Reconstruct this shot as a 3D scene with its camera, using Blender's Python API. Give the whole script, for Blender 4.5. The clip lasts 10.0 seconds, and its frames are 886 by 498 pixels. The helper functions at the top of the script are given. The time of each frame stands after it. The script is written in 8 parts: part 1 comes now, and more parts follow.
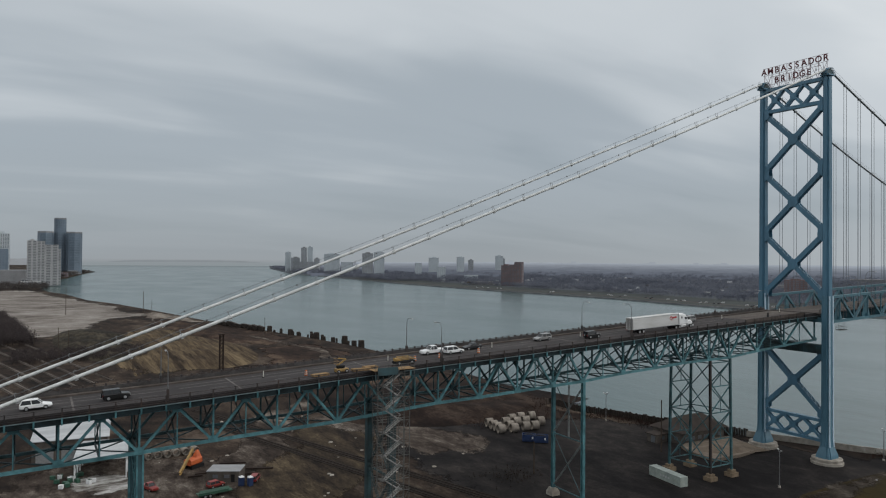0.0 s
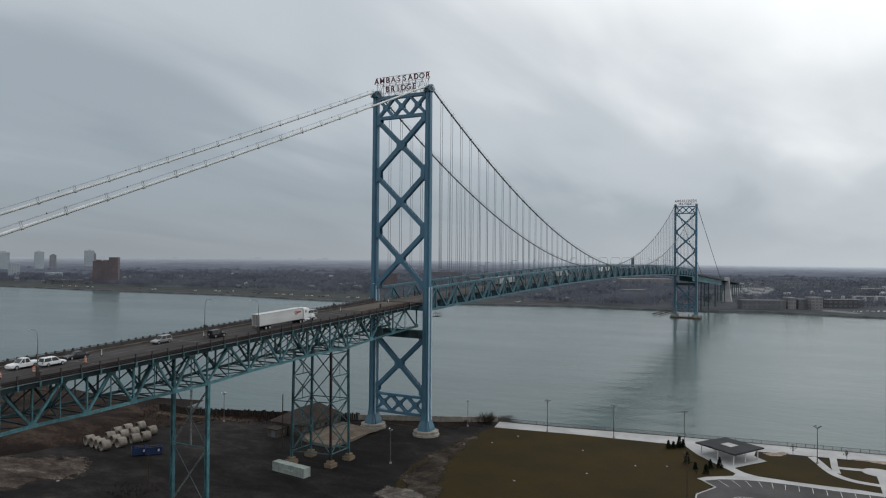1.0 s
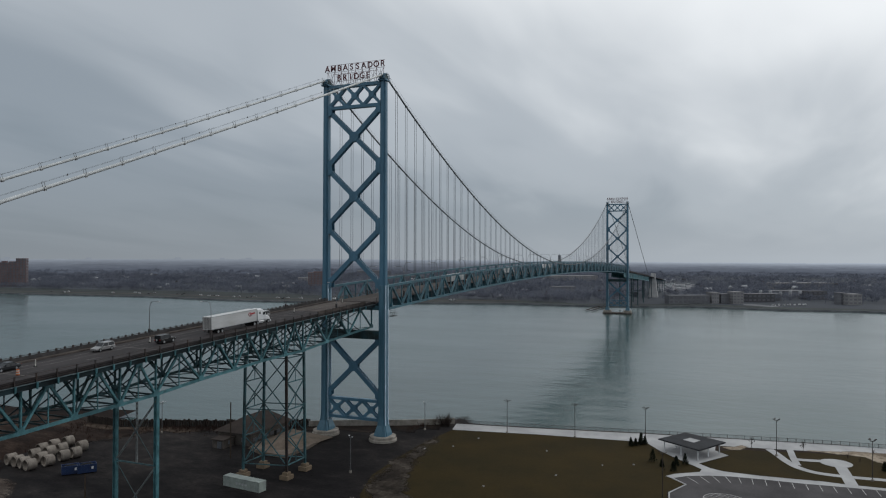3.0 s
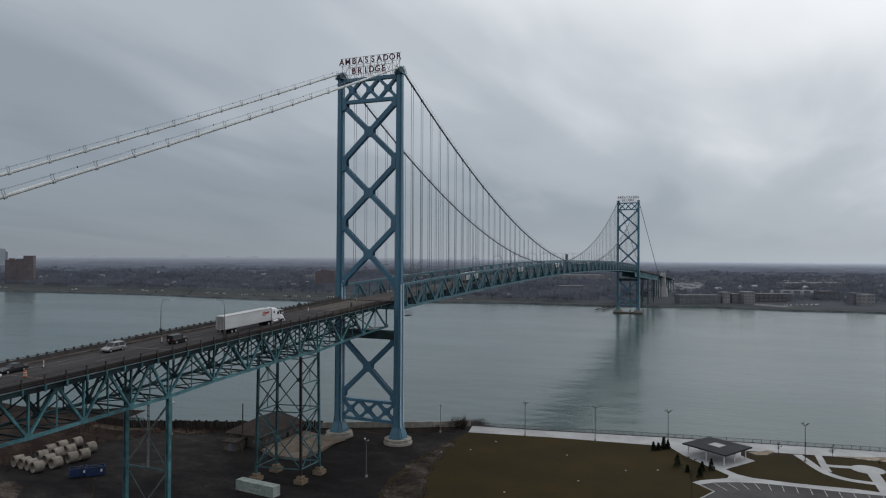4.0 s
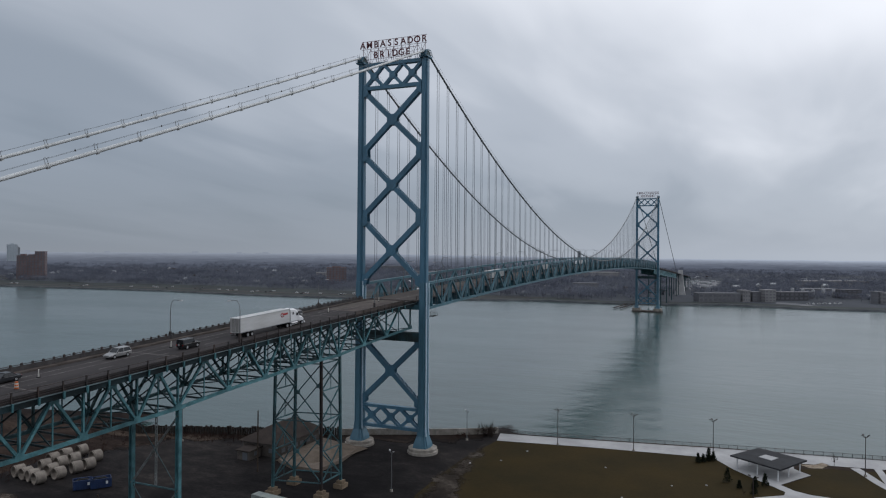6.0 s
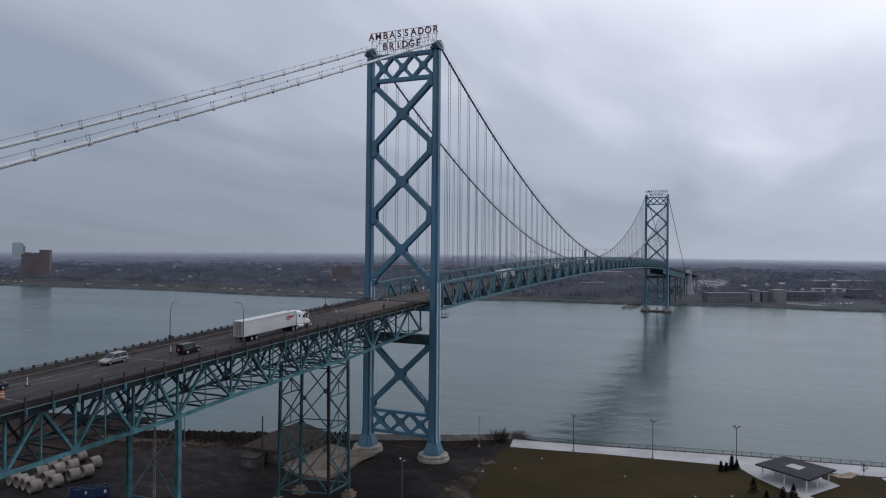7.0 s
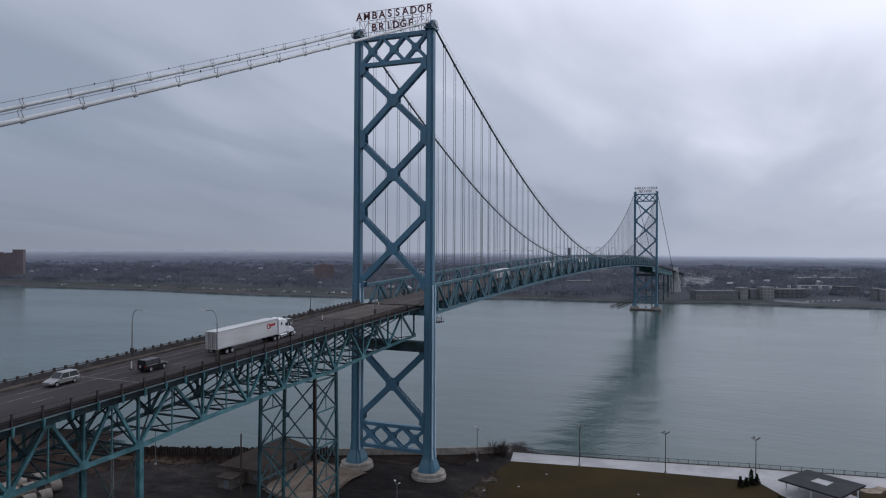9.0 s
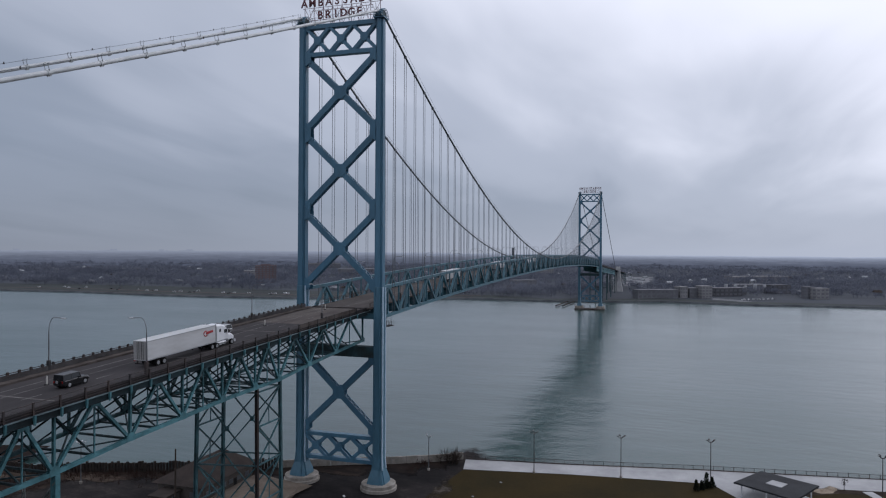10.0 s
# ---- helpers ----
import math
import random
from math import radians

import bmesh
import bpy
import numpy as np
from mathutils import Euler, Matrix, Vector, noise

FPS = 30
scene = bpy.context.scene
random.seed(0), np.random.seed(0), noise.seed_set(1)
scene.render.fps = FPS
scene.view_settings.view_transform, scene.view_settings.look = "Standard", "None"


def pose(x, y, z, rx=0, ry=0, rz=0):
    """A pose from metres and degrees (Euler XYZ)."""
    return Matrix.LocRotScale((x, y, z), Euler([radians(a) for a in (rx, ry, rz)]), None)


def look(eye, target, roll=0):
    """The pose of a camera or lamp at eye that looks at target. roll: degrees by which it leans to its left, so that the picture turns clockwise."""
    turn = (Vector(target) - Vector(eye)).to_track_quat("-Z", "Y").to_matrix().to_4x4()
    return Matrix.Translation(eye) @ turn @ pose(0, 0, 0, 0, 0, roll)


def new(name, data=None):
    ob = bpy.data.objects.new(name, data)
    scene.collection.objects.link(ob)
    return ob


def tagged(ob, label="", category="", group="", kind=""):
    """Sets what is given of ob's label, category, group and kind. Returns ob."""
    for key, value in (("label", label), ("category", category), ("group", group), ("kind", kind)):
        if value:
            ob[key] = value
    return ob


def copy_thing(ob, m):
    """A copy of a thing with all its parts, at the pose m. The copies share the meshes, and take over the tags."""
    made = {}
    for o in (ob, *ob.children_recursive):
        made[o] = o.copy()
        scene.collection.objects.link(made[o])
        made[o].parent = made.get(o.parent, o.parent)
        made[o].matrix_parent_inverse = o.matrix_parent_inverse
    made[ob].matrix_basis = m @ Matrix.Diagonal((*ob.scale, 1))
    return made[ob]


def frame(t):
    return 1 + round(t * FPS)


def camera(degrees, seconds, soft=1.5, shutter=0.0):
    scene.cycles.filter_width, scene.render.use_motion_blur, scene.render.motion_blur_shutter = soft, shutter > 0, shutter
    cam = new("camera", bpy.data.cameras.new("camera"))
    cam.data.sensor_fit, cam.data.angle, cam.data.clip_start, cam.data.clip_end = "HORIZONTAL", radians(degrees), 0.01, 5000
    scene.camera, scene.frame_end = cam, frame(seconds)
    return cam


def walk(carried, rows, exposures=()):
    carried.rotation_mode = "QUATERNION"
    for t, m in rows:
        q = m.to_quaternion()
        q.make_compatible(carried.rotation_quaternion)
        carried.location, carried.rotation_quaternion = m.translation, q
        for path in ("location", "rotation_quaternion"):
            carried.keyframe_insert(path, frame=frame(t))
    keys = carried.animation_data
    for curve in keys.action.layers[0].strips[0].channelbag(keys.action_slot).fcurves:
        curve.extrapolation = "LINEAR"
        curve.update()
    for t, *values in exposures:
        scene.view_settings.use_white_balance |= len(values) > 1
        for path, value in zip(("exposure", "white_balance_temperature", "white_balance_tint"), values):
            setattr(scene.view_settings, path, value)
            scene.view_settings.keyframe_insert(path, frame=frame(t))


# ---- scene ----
cam = camera(64.6, 10.0, 1.15)
PATH = [
    (0, (-203.563, -134.074, 61.193), (-202.563, -132.343, 61.22), 0.5),
    (0.2, (-203.709, -132.764, 61.181), (-202.709, -131.032, 61.199), 0.69),
    (0.3, (-203.781, -132.108, 61.174), (-202.779, -130.378, 61.193), 0.7),
    (0.4, (-203.854, -131.453, 61.168), (-202.822, -129.74, 61.182), 0.97),
    (0.5, (-203.927, -130.798, 61.162), (-202.828, -129.127, 61.178), 1.1),
    (0.6, (-203.983, -130.131, 61.151), (-202.781, -128.533, 61.159), 1.38),
    (0.7, (-204.039, -129.464, 61.14), (-202.684, -127.993, 61.154), 1.39),
    (0.8, (-204.095, -128.796, 61.13), (-202.566, -127.507, 61.145), 1.56),
    (0.9, (-204.151, -128.129, 61.119), (-202.477, -127.034, 61.141), 0.95),
    (1, (-204.207, -127.462, 61.108), (-202.45, -126.507, 61.131), 0.5),
    (1.1, (-204.147, -126.717, 61.057), (-202.342, -125.855, 61.08), 0.64),
    (1.2, (-204.086, -125.972, 61.006), (-202.25, -125.179, 61.028), 0.51),
    (1.3, (-204.026, -125.226, 60.954), (-202.173, -124.473, 60.978), 0.44),
    (1.5, (-203.905, -123.736, 60.852), (-202.05, -122.988, 60.876), 0.1),
    (2, (-203.152, -120.284, 60.663), (-201.298, -119.533, 60.688), 0.1),
    (2.5, (-201.912, -117.094, 60.529), (-200.061, -116.337, 60.552), 0.1),
    (4, (-196.191, -108.461, 60.182), (-194.349, -107.682, 60.199), 0.3),
    (4.5, (-193.734, -105.747, 60.145), (-191.895, -104.961, 60.16), 0.4),
    (5, (-190.999, -103.087, 60.136), (-189.162, -102.294, 60.148), 0.4),
    (5.5, (-188.124, -100.464, 60.119), (-186.29, -99.665, 60.128), 0.4),
    (7, (-178.779, -92.887, 60.22), (-176.953, -92.071, 60.224), 0.5),
    (7.5, (-175.532, -90.465, 60.258), (-173.708, -89.644, 60.26), 0.5),
    (8, (-172.143, -88.037, 60.307), (-170.311, -87.235, 60.308), 0.4),
    (8.5, (-168.759, -85.615, 60.331), (-166.911, -84.85, 60.331), 0.4),
    (9, (-165.344, -83.188, 60.374), (-163.498, -82.418, 60.373), 0.3),
    (9.5, (-161.987, -80.891, 60.465), (-160.122, -80.168, 60.463), 0.4),
    (10, (-158.577, -78.616, 60.472), (-156.676, -77.996, 60.471), 0.3),
]
walk(cam, [(t, look(eye, target, roll)) for t, eye, target, roll in PATH],
     [(0, 0.16, 6560, 10), (0.5, 0.13, 6540, 10), (1.1, 0.05, 6440, 10), (1.5, -0.08, 6420, 10), (2.5, -0.22, 6340, 10), (4, -0.2, 6290, 11), (5.5, -0.16, 6210, 12), (7.5, -0.11, 5930, 18), (10, -0.14, 5900, 18)])

# ---- world, sun ----
SUN_AZ, SUN_EL = radians(-28), radians(38)
sun_dir = Vector((math.cos(SUN_EL) * math.cos(SUN_AZ), math.cos(SUN_EL) * math.sin(SUN_AZ), math.sin(SUN_EL)))
world = bpy.data.worlds.new("overcast_sky")
scene.world = world
world.use_nodes = True
wn, wl = world.node_tree.nodes, world.node_tree.links
wn.clear()


def wnode(kind, **values):
    n = wn.new(kind)
    for key, v in values.items():
        n.inputs[key].default_value = v
    return n


def wmath(op, a, b=None, clamp=False):
    n = wn.new("ShaderNodeMath")
    n.operation, n.use_clamp = op, clamp
    for slot, v in ((0, a), (1, b)):
        if v is None:
            continue
        if isinstance(v, (int, float)):
            n.inputs[slot].default_value = v
        else:
            wl.new(v, n.inputs[slot])
    return n.outputs[0]


def wramp(fac, stops):
    n = wn.new("ShaderNodeValToRGB")
    while len(n.color_ramp.elements) < len(stops):
        n.color_ramp.elements.new(0.5)
    for e, (p, c) in zip(n.color_ramp.elements, stops):
        e.position, e.color = p, (*c, 1)
    n.color_ramp.interpolation = "EASE"
    wl.new(fac, n.inputs[0])
    return n.outputs[0]


tc = wn.new("ShaderNodeTexCoord")
sep = wn.new("ShaderNodeSeparateXYZ")
wl.new(tc.outputs["Generated"], sep.inputs[0])
dz = wmath("MAXIMUM", sep.outputs[2], 0.0)
flat = wmath("ADD", dz, 0.16)
comb = wn.new("ShaderNodeCombineXYZ")
wl.new(wmath("DIVIDE", sep.outputs[0], flat), comb.inputs[0])
wl.new(wmath("DIVIDE", sep.outputs[1], flat), comb.inputs[1])
turned = wn.new("ShaderNodeMapping")
turned.inputs["Rotation"].default_value = (0, 0, radians(35))
turned.inputs["Scale"].default_value = (0.55, 1.35, 1)
wl.new(comb.outputs[0], turned.inputs[0])
big = wnode("ShaderNodeTexNoise", Scale=0.62, Detail=4, Roughness=0.45, Distortion=0.4)
wl.new(turned.outputs[0], big.inputs["Vector"])
fine = wnode("ShaderNodeTexNoise", Scale=1.5, Detail=4, Roughness=0.45, Distortion=0.5)
wl.new(turned.outputs[0], fine.inputs["Vector"])
cloud = wmath("ADD", wmath("ADD", wmath("MULTIPLY", big.outputs[0], 0.38), 0.17), wmath("MULTIPLY", fine.outputs[0], 0.16))
dot = wn.new("ShaderNodeVectorMath")
dot.operation = "DOT_PRODUCT"
wl.new(tc.outputs["Generated"], dot.inputs[0])
dot.inputs[1].default_value = sun_dir
veil = wmath("POWER", wmath("MAXIMUM", dot.outputs["Value"], 0.0), 4.0)
lit = wmath("ADD", cloud, wmath("MULTIPLY", veil, 0.30))
side = wn.new("ShaderNodeVectorMath")
side.operation = "DOT_PRODUCT"
wl.new(tc.outputs["Generated"], side.inputs[0])
side.inputs[1].default_value = (math.cos(radians(58)), math.sin(radians(58)), 0.0)
dull = wmath("POWER", wmath("MAXIMUM", side.outputs["Value"], 0.0), 6.0)
lit = wmath("SUBTRACT", lit, wmath("MULTIPLY", dull, 0.092))
lit = wmath("ADD", lit, wmath("MULTIPLY", wmath("MINIMUM", dz, 0.42), 0.5))
cloud_colour = wramp(lit, [(0.30, (0.25, 0.30, 0.34)), (0.44, (0.350, 0.40, 0.445)), (0.56, (0.54, 0.585, 0.622)), (0.76, (1.10, 1.12, 1.115))])
low_colour = wramp(sep.outputs[2], [(0.0, (0.42, 0.465, 0.505)), (0.30, (0.37, 0.42, 0.46))])
mixc = wn.new("ShaderNodeMix")
mixc.data_type = "RGBA"
wl.new(wmath("MULTIPLY", wmath("POWER", dz, 0.6), 3.2, True), mixc.inputs["Factor"])
toward = wn.new("ShaderNodeVectorMath")
toward.operation = "DOT_PRODUCT"
wl.new(tc.outputs["Generated"], toward.inputs[0])
toward.inputs[1].default_value = (math.cos(SUN_AZ), math.sin(SUN_AZ), 0.0)
brighter = wmath("ADD", wmath("MULTIPLY", wmath("POWER", wmath("MAXIMUM", toward.outputs["Value"], 0.0), 2.0), 0.58), 0.70)
low_scaled = wn.new("ShaderNodeVectorMath")
low_scaled.operation = "SCALE"
wl.new(low_colour, low_scaled.inputs[0])
wl.new(brighter, low_scaled.inputs["Scale"])
wl.new(low_scaled.outputs[0], mixc.inputs["A"])
wl.new(cloud_colour, mixc.inputs["B"])
sky = wn.new("ShaderNodeTexSky")
sky.sky_type, sky.sun_disc, sky.sun_elevation, sky.sun_rotation = "NISHITA", False, SUN_EL, radians(90) - SUN_AZ
bg_sky = wnode("ShaderNodeBackground", Strength=0.05)
wl.new(sky.outputs[0], bg_sky.inputs[0])
bg_cloud = wnode("ShaderNodeBackground", Strength=0.98)
wl.new(mixc.outputs["Result"], bg_cloud.inputs[0])
mix_sky = wnode("ShaderNodeMixShader", Fac=0.93)
wl.new(bg_sky.outputs[0], mix_sky.inputs[1])
wl.new(bg_cloud.outputs[0], mix_sky.inputs[2])
out = wn.new("ShaderNodeOutputWorld")
wl.new(mix_sky.outputs[0], out.inputs[0])

sun = new("sun", bpy.data.lights.new("sun", "SUN"))
sun.data.energy, sun.data.angle, sun.data.color = 0.55, radians(25), (1.0, 0.96, 0.90)
sun.matrix_world = look(sun_dir * 500, (0, 0, 0))


# ---- materials ----
def material(name, colour, rough=0.6, metal=0.0, second=None, scale=1.0, fine=12.0, bump=0.1, spot=0.5, stretch=(1, 1, 1), per_object=0.0, ior=1.45, speckle=0.5):
    """A painted or mineral surface: two colours in large stains, fine grain, relief."""
    m = bpy.data.materials.new(name)
    m.use_nodes = True
    nodes, links = m.node_tree.nodes, m.node_tree.links
    bsdf = nodes["Principled BSDF"]
    bsdf.inputs["Roughness"].default_value = rough
    bsdf.inputs["Metallic"].default_value = metal
    bsdf.inputs["IOR"].default_value = ior
    bsdf.inputs["Specular IOR Level"].default_value = 0.5 if rough < 0.7 else 0.12
    geo = nodes.new("ShaderNodeNewGeometry")
    mapping = nodes.new("ShaderNodeMapping")
    mapping.inputs["Scale"].default_value = stretch
    links.new(geo.outputs["Position"], mapping.inputs[0])
    n1 = nodes.new("ShaderNodeTexNoise")
    n1.inputs["Scale"].default_value, n1.inputs["Detail"].default_value = scale, 6
    n1.inputs["Roughness"].default_value = 0.6
    n2 = nodes.new("ShaderNodeTexNoise")
    n2.inputs["Scale"].default_value, n2.inputs["Detail"].default_value = fine, 3
    for n in (n1, n2):
        links.new(mapping.outputs[0], n.inputs["Vector"])
    ramp = nodes.new("ShaderNodeValToRGB")
    ramp.color_ramp.elements[0].position, ramp.color_ramp.elements[1].position = spot - 0.14, spot + 0.14
    second = second or tuple(c * 0.72 for c in colour)
    ramp.color_ramp.elements[0].color, ramp.color_ramp.elements[1].color = (*second, 1), (*colour, 1)
    links.new(n1.outputs[0], ramp.inputs[0])
    grain = nodes.new("ShaderNodeMix")
    grain.data_type, grain.blend_type = "RGBA", "MULTIPLY"
    grain.inputs["Factor"].default_value = speckle
    gr = nodes.new("ShaderNodeMapRange")
    gr.inputs["To Min"].default_value, gr.inputs["To Max"].default_value = 0.55, 1.4
    links.new(n2.outputs[0], gr.inputs[0])
    links.new(ramp.outputs[0], grain.inputs["A"])
    links.new(gr.outputs[0], grain.inputs["B"])
    result = grain.outputs["Result"]
    if per_object:
        info = nodes.new("ShaderNodeObjectInfo")
        hsv = nodes.new("ShaderNodeHueSaturation")
        vr = nodes.new("ShaderNodeMapRange")
        vr.inputs["To Min"].default_value, vr.inputs["To Max"].default_value = 1 - per_object, 1 + per_object
        links.new(info.outputs["Random"], vr.inputs[0])
        links.new(vr.outputs[0], hsv.inputs["Value"])
        links.new(result, hsv.inputs["Color"])
        result = hsv.outputs[0]
    links.new(result, bsdf.inputs["Base Color"])
    if bump:
        b = nodes.new("ShaderNodeBump")
        b.inputs["Strength"].default_value, b.inputs["Distance"].default_value = bump, 0.05
        links.new(n2.outputs[0], b.inputs["Height"])
        links.new(b.outputs[0], bsdf.inputs["Normal"])
    return m


BLUE = material("blue_tower_paint", (0.070, 0.170, 0.250), 0.45, second=(0.048, 0.128, 0.195), scale=0.12, fine=1.4, stretch=(1, 1, 0.25), per_object=0.08)
RIB_HIGHLIGHT = material("rib_highlight_paint", (0.50, 0.62, 0.72), 0.35, second=(0.36, 0.48, 0.58), scale=0.3, fine=2, stretch=(1, 1, 0.2))
BLUE_LIGHT = material("fresh_blue_paint", (0.076, 0.170, 0.235), 0.38, second=(0.056, 0.135, 0.19), scale=0.2, fine=2, stretch=(1, 1, 0.2))
TEAL = material("teal_truss_paint", (0.088, 0.225, 0.255), 0.5, second=(0.038, 0.112, 0.130), scale=0.5, fine=2.5, per_object=0.2)
TEAL_MAIN = material("blue_teal_truss_paint", (0.058, 0.148, 0.188), 0.5, second=(0.043, 0.110, 0.140), scale=0.2, fine=2, per_object=0.1)
TEAL_DARK = material("dark_teal_paint", (0.034, 0.080, 0.095), 0.65, second=(0.020, 0.034, 0.036), scale=0.3, fine=3, per_object=0.15)
BLACK_STEEL = material("shadowed_rusty_steel", (0.030, 0.032, 0.036), 0.7, second=(0.045, 0.032, 0.026), scale=0.4, fine=5)
RAIL = material("dark_railing_steel", (0.022, 0.022, 0.024), 0.6, second=(0.050, 0.034, 0.029), scale=0.5, fine=5)
ASPHALT = material("worn_asphalt", (0.058, 0.053, 0.054), 0.9, second=(0.040, 0.037, 0.038), scale=0.12, fine=3, stretch=(0.25, 1.6, 1))
KERB = material("stained_concrete_kerb", (0.105, 0.090, 0.082), 0.85, second=(0.055, 0.046, 0.042), scale=0.4, fine=4)
PARAPET = material("grimy_concrete_parapet", (0.085, 0.080, 0.080), 0.9, second=(0.048, 0.045, 0.045), scale=0.5, fine=4)
CONCRETE = material("weathered_concrete", (0.34, 0.315, 0.28), 0.9, second=(0.20, 0.18, 0.155), scale=0.45, fine=5, bump=0.25)
PAVING = material("pale_new_concrete", (0.42, 0.42, 0.42), 0.85, second=(0.32, 0.32, 0.325), scale=0.15, fine=3, speckle=0.2)
CABLE_WHITE = material("pale_cable_wrapping", (0.60, 0.62, 0.62), 0.45, second=(0.46, 0.48, 0.48), scale=0.5, fine=6)
CABLE_DARK = material("dark_steel_cable", (0.075, 0.09, 0.10), 0.5, second=(0.05, 0.06, 0.065), scale=0.3, fine=5)
ROPE = material("galvanised_hanger_rope", (0.14, 0.155, 0.17), 0.5, second=(0.10, 0.11, 0.12), scale=0.2, fine=4)
LINE = material("worn_road_paint", (0.23, 0.225, 0.215), 0.85, second=(0.085, 0.081, 0.078), scale=0.35, fine=6, spot=0.5)
SIGN_RED = material("dark_red_sign_enamel", (0.115, 0.022, 0.030), 0.45, second=(0.085, 0.018, 0.025), scale=1, fine=6)
SIGN_FRAME = material("pinkish_sign_frame_paint", (0.26, 0.17, 0.19), 0.6, scale=1, fine=6)
GRASS = material("winter_lawn", (0.036, 0.0245, 0.0068), 0.95, second=(0.024, 0.018, 0.0058), scale=0.05, fine=1.6, bump=0.6)


def earth_material(name, stops, scale, stretch=(1, 1, 1), turn=0.0, soft=False, rough_scale=1.0):
    """Bare or grassy ground: broad stains, streaks and grain through one ramp; soft ones fade out raggedly at their rim."""
    m = bpy.data.materials.new(name)
    m.use_nodes = True
    nodes, links = m.node_tree.nodes, m.node_tree.links
    bsdf = nodes["Principled BSDF"]
    bsdf.inputs["Roughness"].default_value = 0.95
    bsdf.inputs["Specular IOR Level"].default_value = 0.08
    geo = nodes.new("ShaderNodeNewGeometry")
    mp = nodes.new("ShaderNodeMapping")
    mp.inputs["Scale"].default_value = stretch
    mp.inputs["Rotation"].default_value = (0, 0, radians(turn))
    links.new(geo.outputs["Position"], mp.inputs[0])
    total = None
    for sc, amount, det, dist in ((scale, 0.50, 5, 0.6), (scale * 6, 0.30, 5, 0.3), (scale * 40, 0.20, 4, 0.0)):
        n = nodes.new("ShaderNodeTexNoise")
        n.inputs["Scale"].default_value, n.inputs["Detail"].default_value, n.inputs["Distortion"].default_value = sc, det, dist
        n.inputs["Roughness"].default_value = 0.62
        links.new(mp.outputs[0], n.inputs["Vector"])
        mul = nodes.new("ShaderNodeMath")
        mul.operation = "MULTIPLY"
        mul.inputs[1].default_value = amount
        links.new(n.outputs[0], mul.inputs[0])
        if total is None:
            total = mul.outputs[0]
        else:
            add = nodes.new("ShaderNodeMath")
            links.new(total, add.inputs[0])
            links.new(mul.outputs[0], add.inputs[1])
            total = add.outputs[0]
    ramp = nodes.new("ShaderNodeValToRGB")
    while len(ramp.color_ramp.elements) < len(stops):
        ramp.color_ramp.elements.new(0.5)
    for e, (p, c) in zip(ramp.color_ramp.elements, stops):
        e.position, e.color = p, (*c, 1)
    links.new(total, ramp.inputs[0])
    links.new(ramp.outputs[0], bsdf.inputs["Base Color"])
    b = nodes.new("ShaderNodeBump")
    b.inputs["Strength"].default_value, b.inputs["Distance"].default_value = 0.6, 0.25 * rough_scale
    links.new(total, b.inputs["Height"])
    links.new(b.outputs[0], bsdf.inputs["Normal"])
    if soft:
        att = nodes.new("ShaderNodeAttribute")
        att.attribute_name = "cover"
        rim = nodes.new("ShaderNodeMath")
        rim.operation = "ADD"
        off = nodes.new("ShaderNodeMath")
        off.operation = "MULTIPLY_ADD"
        off.inputs[1].default_value, off.inputs[2].default_value = 2.4, -1.2
        links.new(total, off.inputs[0])
        links.new(att.outputs["Fac"], rim.inputs[0])
        links.new(off.outputs[0], rim.inputs[1])
        sharp = nodes.new("ShaderNodeMapRange")
        sharp.inputs["From Min"].default_value, sharp.inputs["From Max"].default_value = 0.36, 0.62
        links.new(rim.outputs[0], sharp.inputs[0])
        clear = nodes.new("ShaderNodeBsdfTransparent")
        mix = nodes.new("ShaderNodeMixShader")
        links.new(sharp.outputs[0], mix.inputs[0])
        links.new(clear.outputs[0], mix.inputs[1])
        links.new(bsdf.outputs[0], mix.inputs[2])
        links.new(mix.outputs[0], nodes["Material Output"].inputs[0])
    return m


EARTH = earth_material("damp_bare_earth", [(0.413, (0.008, 0.0066, 0.0064)), (0.475, (0.020, 0.0145, 0.012)), (0.525, (0.036, 0.0255, 0.0195)), (0.587, (0.078, 0.060, 0.047))], 0.03, (1, 0.45, 1), 25)


